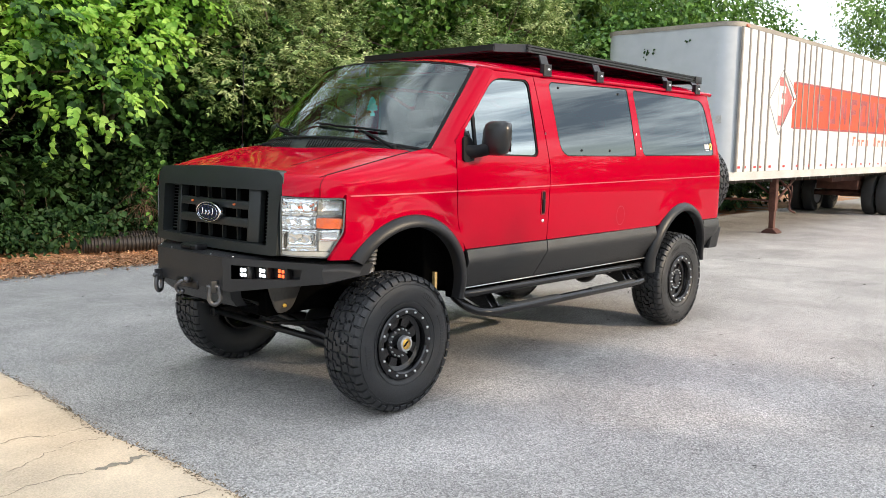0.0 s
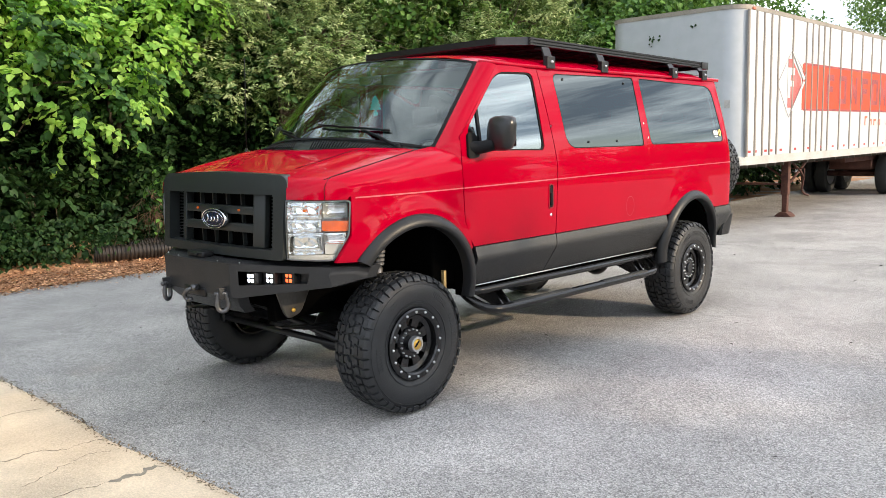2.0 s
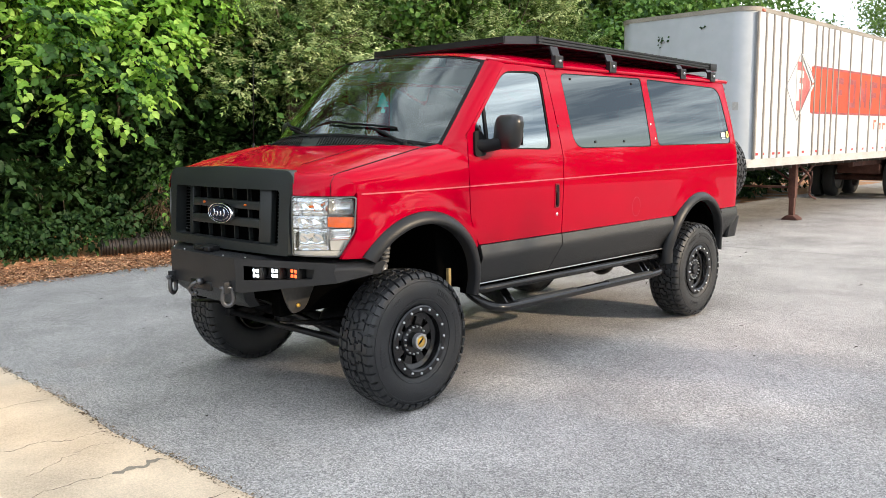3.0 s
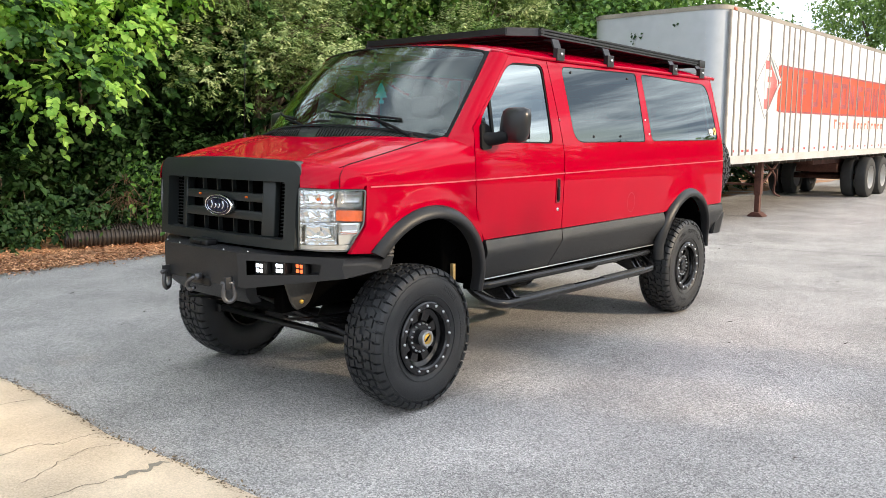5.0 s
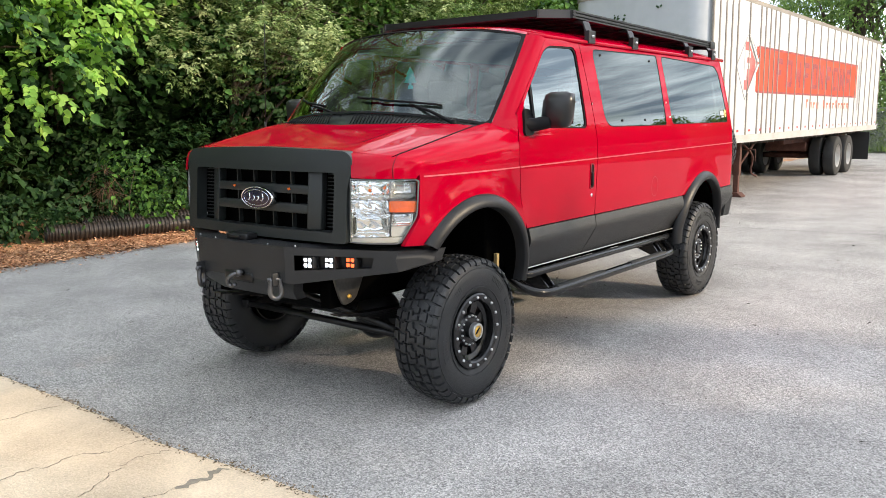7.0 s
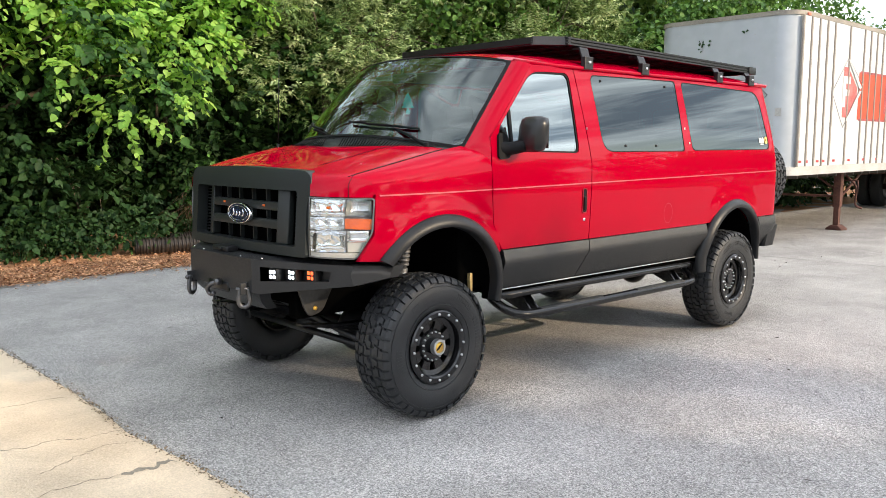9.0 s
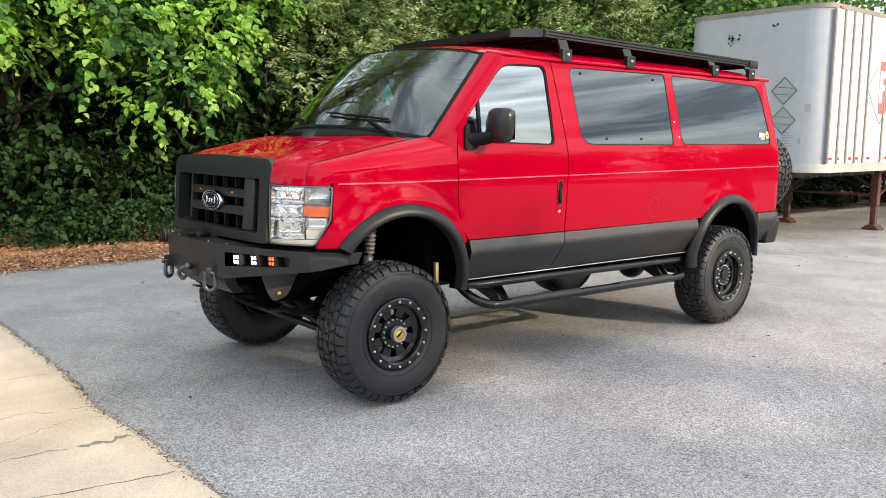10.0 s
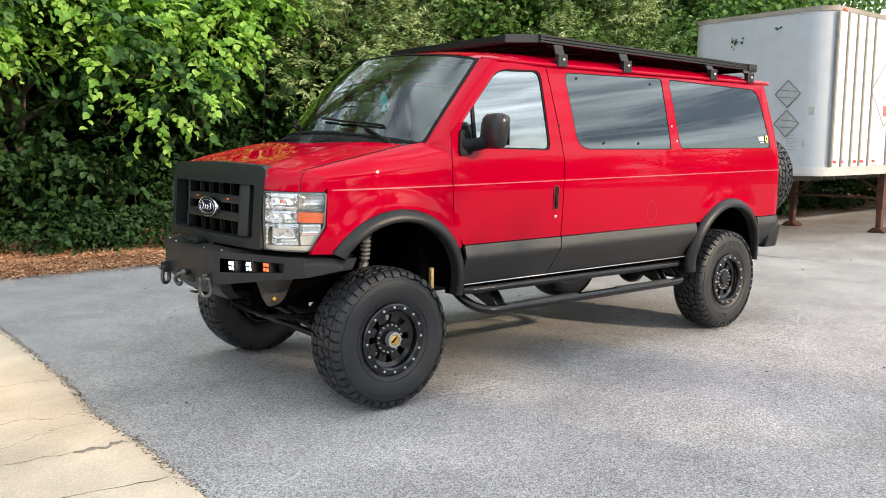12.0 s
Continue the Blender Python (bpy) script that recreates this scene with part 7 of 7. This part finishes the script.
for y_ in (19.40, 20.68):
    for x, flip in ((TX1 - 0.16, 0), (TX1 - 0.50, 180), (TX0 + 0.16, 180), (TX0 + 0.50, 0)):
        m = Matrix.Translation((x, y_, 0.50)) @ pose(0, 0, 0, 0, 0, flip)
        w_ = put("trailer_wheel", M_TR, trailer, m)
        put("trailer_tyre", M_TT, w_, m)
    bm = bmesh.new()
    tube(bm, [(TX0 + 0.2, y_, 0.50), (TX1 - 0.2, y_, 0.50)], 0.07, 12)
    part("trailer_axle", bm, RUST, trailer)
bm = bmesh.new()
for x in (-2.85, -1.98):
    box(bm, x - 0.05, x + 0.05, 17.0, 23.6, 0.86, 1.09, 0.01)
for y_ in (17.4, 18.6, 20.0, 21.6, 23.2):
    box(bm, -2.85, -1.98, y_, y_ + 0.10, 0.88, 1.0, 0.01)
box(bm, -2.9, -1.9, 18.9, 21.3, 0.62, 0.86, 0.02)
part("bogie_frame", bm, RUST, trailer, "rusty red bogie frame")
bm = bmesh.new()
box(bm, TX0 + 0.25, TX1 - 0.35, 0, 0.05, 1.0, 1.09)
M_BEAM = mesh_of("floor_beam", bm, mat("beam_dark", (0.10, 0.085, 0.07), 0.8, 0.1, 0.3, 4, 50), False)
y_ = 9.8
while y_ < 23.9:
    put("floor_beam", M_BEAM, trailer, Matrix.Translation((0, y_, 0)))
    y_ += 0.41
for x in (-1.60, -3.23):
    bm = bmesh.new()
    box(bm, x - 0.065, x + 0.065, 12.51, 12.64, 0.42, 1.10, 0.008)
    box(bm, x - 0.048, x + 0.048, 12.525, 12.625, 0.06, 0.44, 0.006)
    leg = part("landing_leg", bm, RUST, trailer, "rusty red landing leg")
    bm = bmesh.new()
    prism(bm, [(-0.15, 0.0), (0.15, 0.0), (0.15, 0.02), (0.06, 0.09), (-0.06, 0.09), (-0.15, 0.02)], lambda a, b: (x + a, 12.575 - 0.13, b), lambda a, b: (x + a, 12.575 + 0.13, b), 0.004)
    part("landing_foot", bm, RUST, leg)
    bm = bmesh.new()
    tube(bm, [(x, 12.6, 0.55), (x, 13.75, 1.08)], 0.025, 8)
    tube(bm, [(x, 12.6, 0.70), (x + (-0.55 if x > -2 else 0.55), 12.6, 1.08)], 0.022, 8)
    part("leg_brace", bm, RUST, leg)
bm = bmesh.new()
tube(bm, [(-1.60, 12.575, 0.62), (-3.23, 12.575, 0.62)], 0.024, 8)
tube(bm, [(-1.50, 12.575, 0.92), (-1.26, 12.575, 0.92), (-1.26, 12.575, 0.70)], 0.014, 8)
part("leg_cross_bar", bm, RUST, trailer)
FLAP = mat("flap_rubber", (0.02, 0.02, 0.02), 0.8)
for x0 in (TX1 - 0.62, TX0 + 0.02):
    bm = bmesh.new()
    box(bm, x0, x0 + 0.60, 23.30, 23.318, 0.22, 1.02, 0.004, 1)
    part("mud_flap", bm, FLAP, trailer, smooth=False)
bm = bmesh.new()
tube(bm, smooth_path([(-1.7, 12.9, 1.08), (-1.45, 13.0, 0.80), (-1.55, 13.3, 0.45), (-1.5, 13.5, 0.35)], 6), 0.02, 8)
part("air_hose", bm, RUST, trailer)
# weathered diamond sign and band lettering, as plain bars
sx = TX1 + 0.0135
bm = bmesh.new()
for (y0, z0), (y1, z1) in (((11.55, 3.02), (10.93, 2.43)), ((10.93, 2.43), (11.45, 1.86)), ((11.55, 3.02), (12.22, 2.62)), ((12.22, 2.62), (11.45, 1.86))):
    tube(bm, [(sx + 0.014, y0, z0), (sx + 0.014, y1, z1)], 0.005, 6)
part("diamond_frame", bm, mat("frame_grey", (0.30, 0.29, 0.29), 0.6), trailer)
faded_red = mat("faded_red", (0.36, 0.055, 0.055), 0.7, 0, 0.3, 3, 40, tint=(0.52, 0.16, 0.15))
mark_white = mat("mark_white", (0.58, 0.58, 0.57), 0.6, 0, 0.1, 3, 40)
for lift, paint, polys in ((0.0175, faded_red, ([(11.42, 2.03), (11.60, 2.03), (11.60, 2.87), (11.42, 2.87)], [(11.64, 2.03), (12.02, 2.40), (12.02, 2.55), (11.64, 2.84)])),
                           (0.0195, mark_white, ([(11.40, 2.20), (11.52, 2.20), (11.52, 2.72), (11.40, 2.72)], [(11.52, 2.60), (11.72, 2.60), (11.72, 2.72), (11.52, 2.72)], [(11.52, 2.40), (11.68, 2.40), (11.68, 2.50), (11.52, 2.50)])),
                           (0.0300, mark_white, ([(11.56, 3.00), (11.62, 3.00), (12.20, 2.56), (12.12, 2.52)], [(12.12, 2.50), (12.20, 2.50), (11.66, 1.98), (11.56, 1.98)]))):
    for poly in polys:
        bm = bmesh.new()
        patch(bm, poly, [], lambda a, b: (TX1 + lift, a, b), 0.5, (-0.002, 0, 0), (1, 0, 0))
        part("painted_mark", bm, paint, trailer, smooth=False)
for z0 in (1.985, 2.80):
    bm = bmesh.new()
    patch(bm, [(12.15, z0), (20.84, z0), (20.84, z0 + 0.04), (12.15, z0 + 0.04)], [], lambda a, b: (TX1 + 0.0185, a, b), 3.0, None, (1, 0, 0))
    part("band_border", bm, TR_FADE, trailer, smooth=False)
# vertical faded mark behind the band
bm = bmesh.new()
patch(bm, [(20.98, 1.62), (21.22, 1.70), (21.26, 2.95), (21.02, 2.95)], [], lambda a, b: (TX1 + 0.0185, a, b), 3.0, None, (1, 0, 0))
part("faded_stripe", bm, mat("faded_grey", (0.36, 0.36, 0.37), 0.6, 0, 0.4, 8, 40), trailer, smooth=False)
lets = [13.35, 14.05, 14.75, 15.45, 16.15, 16.75, 17.45, 18.15, 18.85, 19.55]
for k, y0 in enumerate(lets):
    bm = bmesh.new()
    if k % 3 == 0:
        shapes = [[(0, 0), (0.12, 0), (0.12, 0.55), (0, 0.55)], [(0.12, 0.43), (0.42, 0.43), (0.42, 0.55), (0.12, 0.55)], [(0.12, 0.22), (0.36, 0.22), (0.36, 0.33), (0.12, 0.33)]]
    elif k % 3 == 1:
        shapes = [[(0, 0), (0.12, 0), (0.12, 0.55), (0, 0.55)], [(0.32, 0), (0.44, 0), (0.44, 0.55), (0.32, 0.55)], [(0.12, 0.45), (0.32, 0.45), (0.32, 0.55), (0.12, 0.55)], [(0.12, 0), (0.32, 0), (0.32, 0.10), (0.12, 0.10)]]
    else:
        shapes = [[(0, 0), (0.12, 0), (0.12, 0.55), (0, 0.55)], [(0.30, 0), (0.42, 0), (0.42, 0.55), (0.30, 0.55)], [(0.10, 0.40), (0.22, 0.40), (0.34, 0.12), (0.22, 0.12)]]
    for sh_ in shapes:
        patch(bm, sh_, [], lambda a, b: (TX1 + 0.0195, y0 + a, 2.13 + b), 1.0, None, (1, 0, 0))
    part("faded_letter_bar", bm, TR_FADE, trailer, smooth=False)
for k in range(14):
    y0 = 15.75 + 0.31 * k
    if k in (4,):
        continue
    bm = bmesh.new()
    h = 0.20 if k in (0, 5, 9) else 0.14
    patch(bm, [(0.0, 0), (0.07, 0), (0.07, h), (0.0, h)], [], lambda a, b: (TX1 + 0.0155, y0 + a, 1.70 + b), 1.0, None, (1, 0, 0))
    patch(bm, [(0.07, h - 0.05), (0.19, h - 0.05), (0.19, h), (0.07, h)], [], lambda a, b: (TX1 + 0.0155, y0 + a, 1.70 + b), 1.0, None, (1, 0, 0))
    if k % 2:
        patch(bm, [(0.13, 0), (0.19, 0), (0.19, h - 0.05), (0.13, h - 0.05)], [], lambda a, b: (TX1 + 0.0155, y0 + a, 1.70 + b), 1.0, None, (1, 0, 0))
    part("small_letter_bar", bm, TR_REDLET, trailer, smooth=False)
# red reflector tape along the bottom
for k in range(22):
    y0 = 9.80 + 0.66 * k
    for d in ((0.0, 0.24) if k < 2 else (0.0,)):
        bm = bmesh.new()
        patch(bm, [(y0 + d, 1.285), (y0 + d + 0.11, 1.285), (y0 + d + 0.11, 1.325), (y0 + d, 1.325)], [], lambda a, b: (TX1 + 0.0165, a, b), 1.0, None, (1, 0, 0))
        part("reflector_tape", bm, mat("tape_red", (0.42, 0.03, 0.03), 0.4) if k == 0 and d == 0 else bpy.data.materials["tape_red"], trailer, smooth=False)
# nose placards, marker lamps, rivets, ivy shoots
for cx, cz in ((-1.805, 2.350), (-1.805, 1.895)):
    bm = bmesh.new()
    r = 0.205
    prism(bm, [(0, -r), (r, 0), (0, r), (-r, 0)], lambda a, b: (cx + a, TY0 - 0.001, cz + b), lambda a, b: (cx + a, TY0 - 0.012, cz + b), 0.003, 1)
    pl = part("hazard_placard", bm, mat("placard_grey", (0.42, 0.44, 0.45), 0.45, 0.4, 0.2, 5, 50), trailer, "grey metal diamond placard holder", smooth=False)
    bm = bmesh.new()
    for (a0, b0), (a1, b1) in (((0, -r), (r, 0)), ((r, 0), (0, r)), ((0, r), (-r, 0)), ((-r, 0), (0, -r))):
        tube(bm, [(cx + a0, TY0 - 0.016, cz + b0), (cx + a1, TY0 - 0.016, cz + b1)], 0.008, 6)
    tube(bm, [(cx - r * 0.6, TY0 - 0.014, cz + 0.06), (cx + r * 0.7, TY0 - 0.014, cz + 0.03)], 0.006, 6)
    tube(bm, [(cx - r * 0.7, TY0 - 0.014, cz - 0.05), (cx + r * 0.6, TY0 - 0.014, cz - 0.07)], 0.006, 6)
    part("placard_rim", bm, mat("placard_edge", (0.20, 0.21, 0.22), 0.5, 0.4), pl)
PRINT = mat("faded_print", (0.30, 0.32, 0.34), 0.6)
for k in range(7):
    z_ = 1.70 - 0.042 * k
    bm = bmesh.new()
    box(bm, -1.80, -1.68 + 0.03 * (k % 3), TY0 - 0.004, TY0 - 0.001, z_, z_ + 0.014)
    part("print_bar", bm, PRINT, trailer, smooth=False)
for x in (-1.545, -1.52):
    bm = bmesh.new()
    box(bm, x, x + 0.016, TY0 - 0.004, TY0 - 0.001, 1.53, 1.63)
    part("print_bar", bm, PRINT, trailer, smooth=False)
bm = bmesh.new()
box(bm, -1.47, -1.37, TY0 - 0.004, TY0 - 0.001, 2.02, 2.14)
part("data_plate", bm, TR_RAIL, trailer, smooth=False)
bm = bmesh.new()
box(bm, TX1 + 0.01, TX1 + 0.035, 9.86, 9.96, TZ1 - 0.07, TZ1 - 0.03, 0.008)
part("marker_lamp", bm, TR_REDLET, trailer)
bm = bmesh.new()
for x in (-3.2, -2.75, -2.3, -1.85, -1.5):
    for k in range(24):
        z_ = 1.30 + 0.095 * k
        box(bm, x - 0.006, x + 0.006, TY0 - 0.003, TY0, z_, z_ + 0.010)
part("rivets", bm, TR_RAIL, trailer, smooth=False)["kind"] = "stuff"
rg = np.random.default_rng(5)
pts, nr = [], []
for cx, cz, n_ in ((-3.40, 3.0, 12), (-3.44, 2.7, 8), (-2.72, 3.24, 12), (-2.0, 3.32, 4)):
    for k in range(n_):
        pts.append((cx + rg.normal(0, 0.05), TY0 - 0.02 - rg.uniform(0, 0.04), cz + rg.normal(0, 0.07))); nr.append((rg.normal(0, 0.4), -1, 0.3))
put("ivy_shoot", leaf_mesh("ivy_shoot", np.array(pts), np.array(nr), 0.048, 0.036, LEAF_SHADED))
tagged(bpy.data.objects["ivy_shoot"], "small ivy shoots clinging to the trailer nose", "ivy", kind="stuff")

# ---- edge of the lot: pipe, litter, cracks ----
def drain_pipe(pts, r):
    """A corrugated pipe along points, hollow at its open end."""
    bm = bmesh.new()
    path = smooth_path(pts, 60)
    tube(bm, path, [r if k % 4 in (0, 1) else r * 0.86 for k in range(len(path))], 20, cap=False)
    tube(bm, path[:30], r * 0.80, 20, cap=False)
    harden(bm, 40)
    return part("drain_pipe", bm, PIPE)


tagged(drain_pipe([(-6.88, 1.55, 0.170), (-6.66, 2.25, 0.168), (-6.46, 2.95, 0.163), (-6.28, 3.7, 0.158)], 0.119), "black corrugated plastic drain pipe on the leaf litter", "pipe", "drain pipes")
tagged(drain_pipe([(-7.10, 2.15, 0.195), (-7.00, 2.60, 0.195), (-6.88, 3.20, 0.19), (-6.74, 3.9, 0.185)], 0.114), "black corrugated drain pipe half hidden in undergrowth", "pipe", "drain pipes")
# dead brown twigs hanging above the pipes
rg = np.random.default_rng(77)
bm = bmesh.new()
for k in range(44):
    a = Vector((-7.18 + rg.normal(0, 0.05), 2.60 + rg.normal(0, 0.05), rg.uniform(0.60, 0.95)))
    p_, path = a.copy(), [a.copy()]
    g_ = Vector((rg.normal(0.02, 0.03), rg.normal(0, 0.035), rg.uniform(-0.02, 0.04)))
    for j in range(4):
        g_ += Vector((rg.normal(0, 0.035), rg.normal(0, 0.045), -0.045))
        p_ = p_ + g_
        if p_.z > 0.22:
            path.append(p_.copy())
    if len(path) > 2:
        path = smooth_path(path, 3)
        tube(bm, path, [0.0045 - 0.003 * i / len(path) for i in range(len(path))], 4)
for k in range(4):
    y_ = 2.50 + 0.07 * k
    tube(bm, smooth_path([(-7.22, y_, 0.06), (-7.20 + rg.normal(0, 0.03), y_ + 0.05, 0.55), (-7.18, 2.60 + rg.normal(0, 0.06), 1.0)], 5), 0.006, 5)
part("dead_twigs", bm, mat("dead_twig", (0.105, 0.062, 0.036), 0.9, 0, 0.4, 12, 60, island=0.8))
tagged(bpy.data.objects["dead_twigs"], "tangle of dead brown twigs above the drain pipes", "twigs", kind="stuff")
# low growth at the foot of the hedge, shade toned into its darker leaves
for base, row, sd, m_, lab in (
        ((-7.5, 1.0, 0.06), blobs_in(15, (-7.7, -7.25), (-0.4, 1.55), (0.10, 0.42), (0.20, 0.34), 511), 1, LEAF_SHADED, "dark low undergrowth at the foot of the hedge"),
        ((-7.5, 2.4, 0.06), blobs_in(12, (-7.65, -7.35), (1.5, 3.6), (0.08, 0.28), (0.16, 0.24), 512), 2, LEAF_SHADED, "dark low undergrowth behind the drain pipes"),
        ((-6.86, 3.05, 0.06), [(-6.92, 2.92, 0.95, 0.20, 0.24, 0.28), (-6.86, 3.02, 0.62, 0.20, 0.22, 0.25), (-6.70, 3.02, 0.42, 0.18, 0.19, 0.17), (-6.45, 3.12, 0.30, 0.15, 0.16, 0.14), (-6.36, 3.16, 0.16, 0.11, 0.13, 0.11)], 3, LEAF_IVY, "light green sapling leaning over the drain pipe"),
        ((-7.2, 1.9, 0.06), [(-7.05, 1.75, 0.52, 0.16, 0.28, 0.16), (-6.98, 2.05, 0.44, 0.14, 0.24, 0.13), (-7.0, 1.52, 0.36, 0.14, 0.18, 0.16)], 4, LEAF_SHADED, "broad leaves drooping over the drain pipe")):
    low = thing("undergrowth", base, lab, "undergrowth", "undergrowth")
    top = Vector(row[0][:3])
    part("stem", trunk_bm(base, top, 0.010, [], 520 + sd), BARK, low)
    P, Nn = blob_points(row, 210)
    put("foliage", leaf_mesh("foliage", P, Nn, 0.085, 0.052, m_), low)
n = 24000
lx = -5.55 - np.abs(RNG.normal(0, 0.9, n)) - 0.0; ly = RNG.uniform(-6, 8, n)
lx = np.where(RNG.uniform(size=n) < 0.06, lx + RNG.uniform(0, 0.5, n), lx)
lz = 0.02 + 0.07 * np.clip((-lx - 5.6) / 2.2, 0, 1) + RNG.uniform(0, 0.02, n)
nn = np.stack([RNG.normal(0, 0.35, n), RNG.normal(0, 0.35, n), np.ones(n)], 1)
put("fallen_leaves", leaf_mesh("fallen_leaves", np.stack([lx, ly, lz], 1), nn, 0.048, 0.022, STRAW, droop=0.0, six=False))
tagged(bpy.data.objects["fallen_leaves"], "dry brown leaves and pine straw on the bank", "fallen leaves", kind="stuff")
# debris along the joint of slab and asphalt, scattered bits on the asphalt
n = 2200
ex = RNG.uniform(-6, 3.2, n); ey = -1.385 - 0.055 * np.exp(-(ex / 0.40) ** 2) + RNG.normal(0, 0.020, n)
nn = np.stack([RNG.normal(0, 0.5, n), RNG.normal(0, 0.5, n), np.ones(n)], 1)
put("joint_debris", leaf_mesh("joint_debris", np.stack([ex, ey, np.full(n, 0.014)], 1), nn, 0.018, 0.009, mat("joint_dirt", (0.10, 0.075, 0.045), 0.95, island=0.8, tint=(0.24, 0.17, 0.10)), droop=0.0, six=False))
tagged(bpy.data.objects["joint_debris"], "brown plant debris along the slab joint", "debris", kind="stuff")
n = 260
ex = RNG.uniform(-4, 6, n); ey = RNG.uniform(-1.2, 14, n)
nn = np.stack([RNG.normal(0, 0.4, n), RNG.normal(0, 0.4, n), np.ones(n)], 1)
put("leaf_bits", leaf_mesh("leaf_bits", np.stack([ex, ey, np.full(n, 0.006)], 1), nn, 0.04, 0.016, mat("dead_bits", (0.05, 0.035, 0.025), 0.9, island=0.5), droop=0.0, six=False))
tagged(bpy.data.objects["leaf_bits"], "small dead leaf bits scattered on the asphalt", "leaf bits", kind="stuff")
# slab cracks: thin dark seams
CRACK = mat("crack_dark", (0.10, 0.08, 0.06), 0.95)
bm = bmesh.new()
rg = np.random.default_rng(3)


def crack(p0, p1, w, n=26, z=0.0135):
    a, b = Vector(p0), Vector(p1)
    d = (b - a).normalized(); s_ = Vector((-d.y, d.x))
    off, L, R = 0.0, [], []
    for k in range(n + 1):
        off = 0.8 * off + rg.normal(0, 0.012)
        p = a.lerp(b, k / n) + s_ * off
        ww = w * rg.uniform(0.35, 1.2) * (0.3 if k in (0, n) else 1)
        L.append(bm.verts.new((p.x + s_.x * ww, p.y + s_.y * ww, z))); R.append(bm.verts.new((p.x - s_.x * ww, p.y - s_.y * ww, z)))
    for k in range(n):
        bm.faces.new((L[k], L[k + 1], R[k + 1], R[k]))


crack((-0.17, -2.30), (-0.15, -1.78), 0.0028)
crack((-0.15, -1.78), (-0.02, -1.45), 0.0028, 16)
crack((0.30, -2.0), (0.14, -1.72), 0.0022, 14)
crack((0.14, -1.72), (0.19, -1.46), 0.0022, 14)
crack((0.60, -2.6), (0.575, -1.69), 0.0022)
crack((-1.2, -3.0), (-0.9, -1.45), 0.003)
crack((0.95, -3.2), (1.15, -1.43), 0.003)
part("slab_cracks", bm, CRACK)
bm = bmesh.new()
crack((0.572, -1.70), (0.575, -1.43), 0.026, 14)
part("slab_patch", bm, mat("patch_grey", (0.26, 0.225, 0.175), 0.95, 0, 0.3, 20, 90))
tagged(bpy.data.objects["slab_patch"], "worn grey patch in the concrete slab", "patch", kind="stuff")
tagged(bpy.data.objects["slab_cracks"], "thin dark cracks in the concrete slab", "cracks", kind="stuff")
bm = bmesh.new()
crack((-0.08, -1.20), (0.03, -0.99), 0.0022, 18, 0.004)
crack((0.36, -1.04), (0.29, -0.92), 0.0022, 12, 0.004)
crack((2.2, 5.2), (3.6, 5.9), 0.006, 22, 0.004)
crack((-2.4, 7.9), (3.5, 8.6), 0.010, 40, 0.004)
part("asphalt_cracks", bm, mat("tar_dark", (0.04, 0.04, 0.042), 0.8))
tagged(bpy.data.objects["asphalt_cracks"], "short dark cracks in the asphalt", "cracks", kind="stuff")

# ---- far fence ----
fence = thing("chain_link_fence", (2, 32, 0), "galvanised chain link fence beyond the trailer", "fence")
for k in range(13):
    bm = bmesh.new()
    x = -14 + 2.6 * k
    tube(bm, [(x, 32, 0), (x, 32, 1.78)], 0.03, 8)
    part("post", bm, FENCE, fence)
bm = bmesh.new()
tube(bm, [(-14, 32, 1.74), (17.5, 32, 1.74)], 0.02, 6)
part("top_bar", bm, FENCE, fence)
V, F = [], []
for k in range(-30, 640):
    for sgn in (1, -1):
        x0 = -14 + 0.05 * k
        a = np.array([x0, 32.0, 0.03]); b = np.array([x0 + sgn * 1.7, 32.0, 1.73])
        w_ = np.array([0.004, 0, 0])
        i = len(V)
        V += [a - w_, a + w_, b + w_, b - w_]; F += [i, i + 1, i + 2, i + 3]
put("wire_mesh", raw_mesh("wire_mesh", np.array(V), np.array(F), 4, FENCE), fence)

# grass behind the fence
bm = bmesh.new()
patch(bm, [(-20, 32.4), (40, 32.4), (40, 60), (-20, 60)], [], lambda a, b: (a, b, 0.02 + 0.10 * abs(noise.noise((a * 0.5, b * 0.5, 2)))), 1.0, None, (0, 0, 1))
part("verge", bm, mat("verge_soil", (0.05, 0.08, 0.025), 0.95, 0, 0.4, 2, 30))
tagged(bpy.data.objects["verge"], "rough green verge behind the fence", "verge", kind="structure")
n = 9000
gx = RNG.uniform(-12, 22, n); gy = RNG.uniform(31.9, 36, n)
nn = np.stack([RNG.normal(0, 1, n), RNG.normal(0, 1, n), np.full(n, 0.2)], 1)
al = np.stack([RNG.normal(0, 0.3, n), RNG.normal(0, 0.3, n), np.ones(n)], 1)
put("grass", leaf_mesh("grass", np.stack([gx, gy, np.full(n, 0.02)], 1), nn, 0.38, 0.06, LEAF_FAR, six=False, along=al))
tagged(bpy.data.objects["grass"], "long green grass along the fence", "grass", kind="stuff")
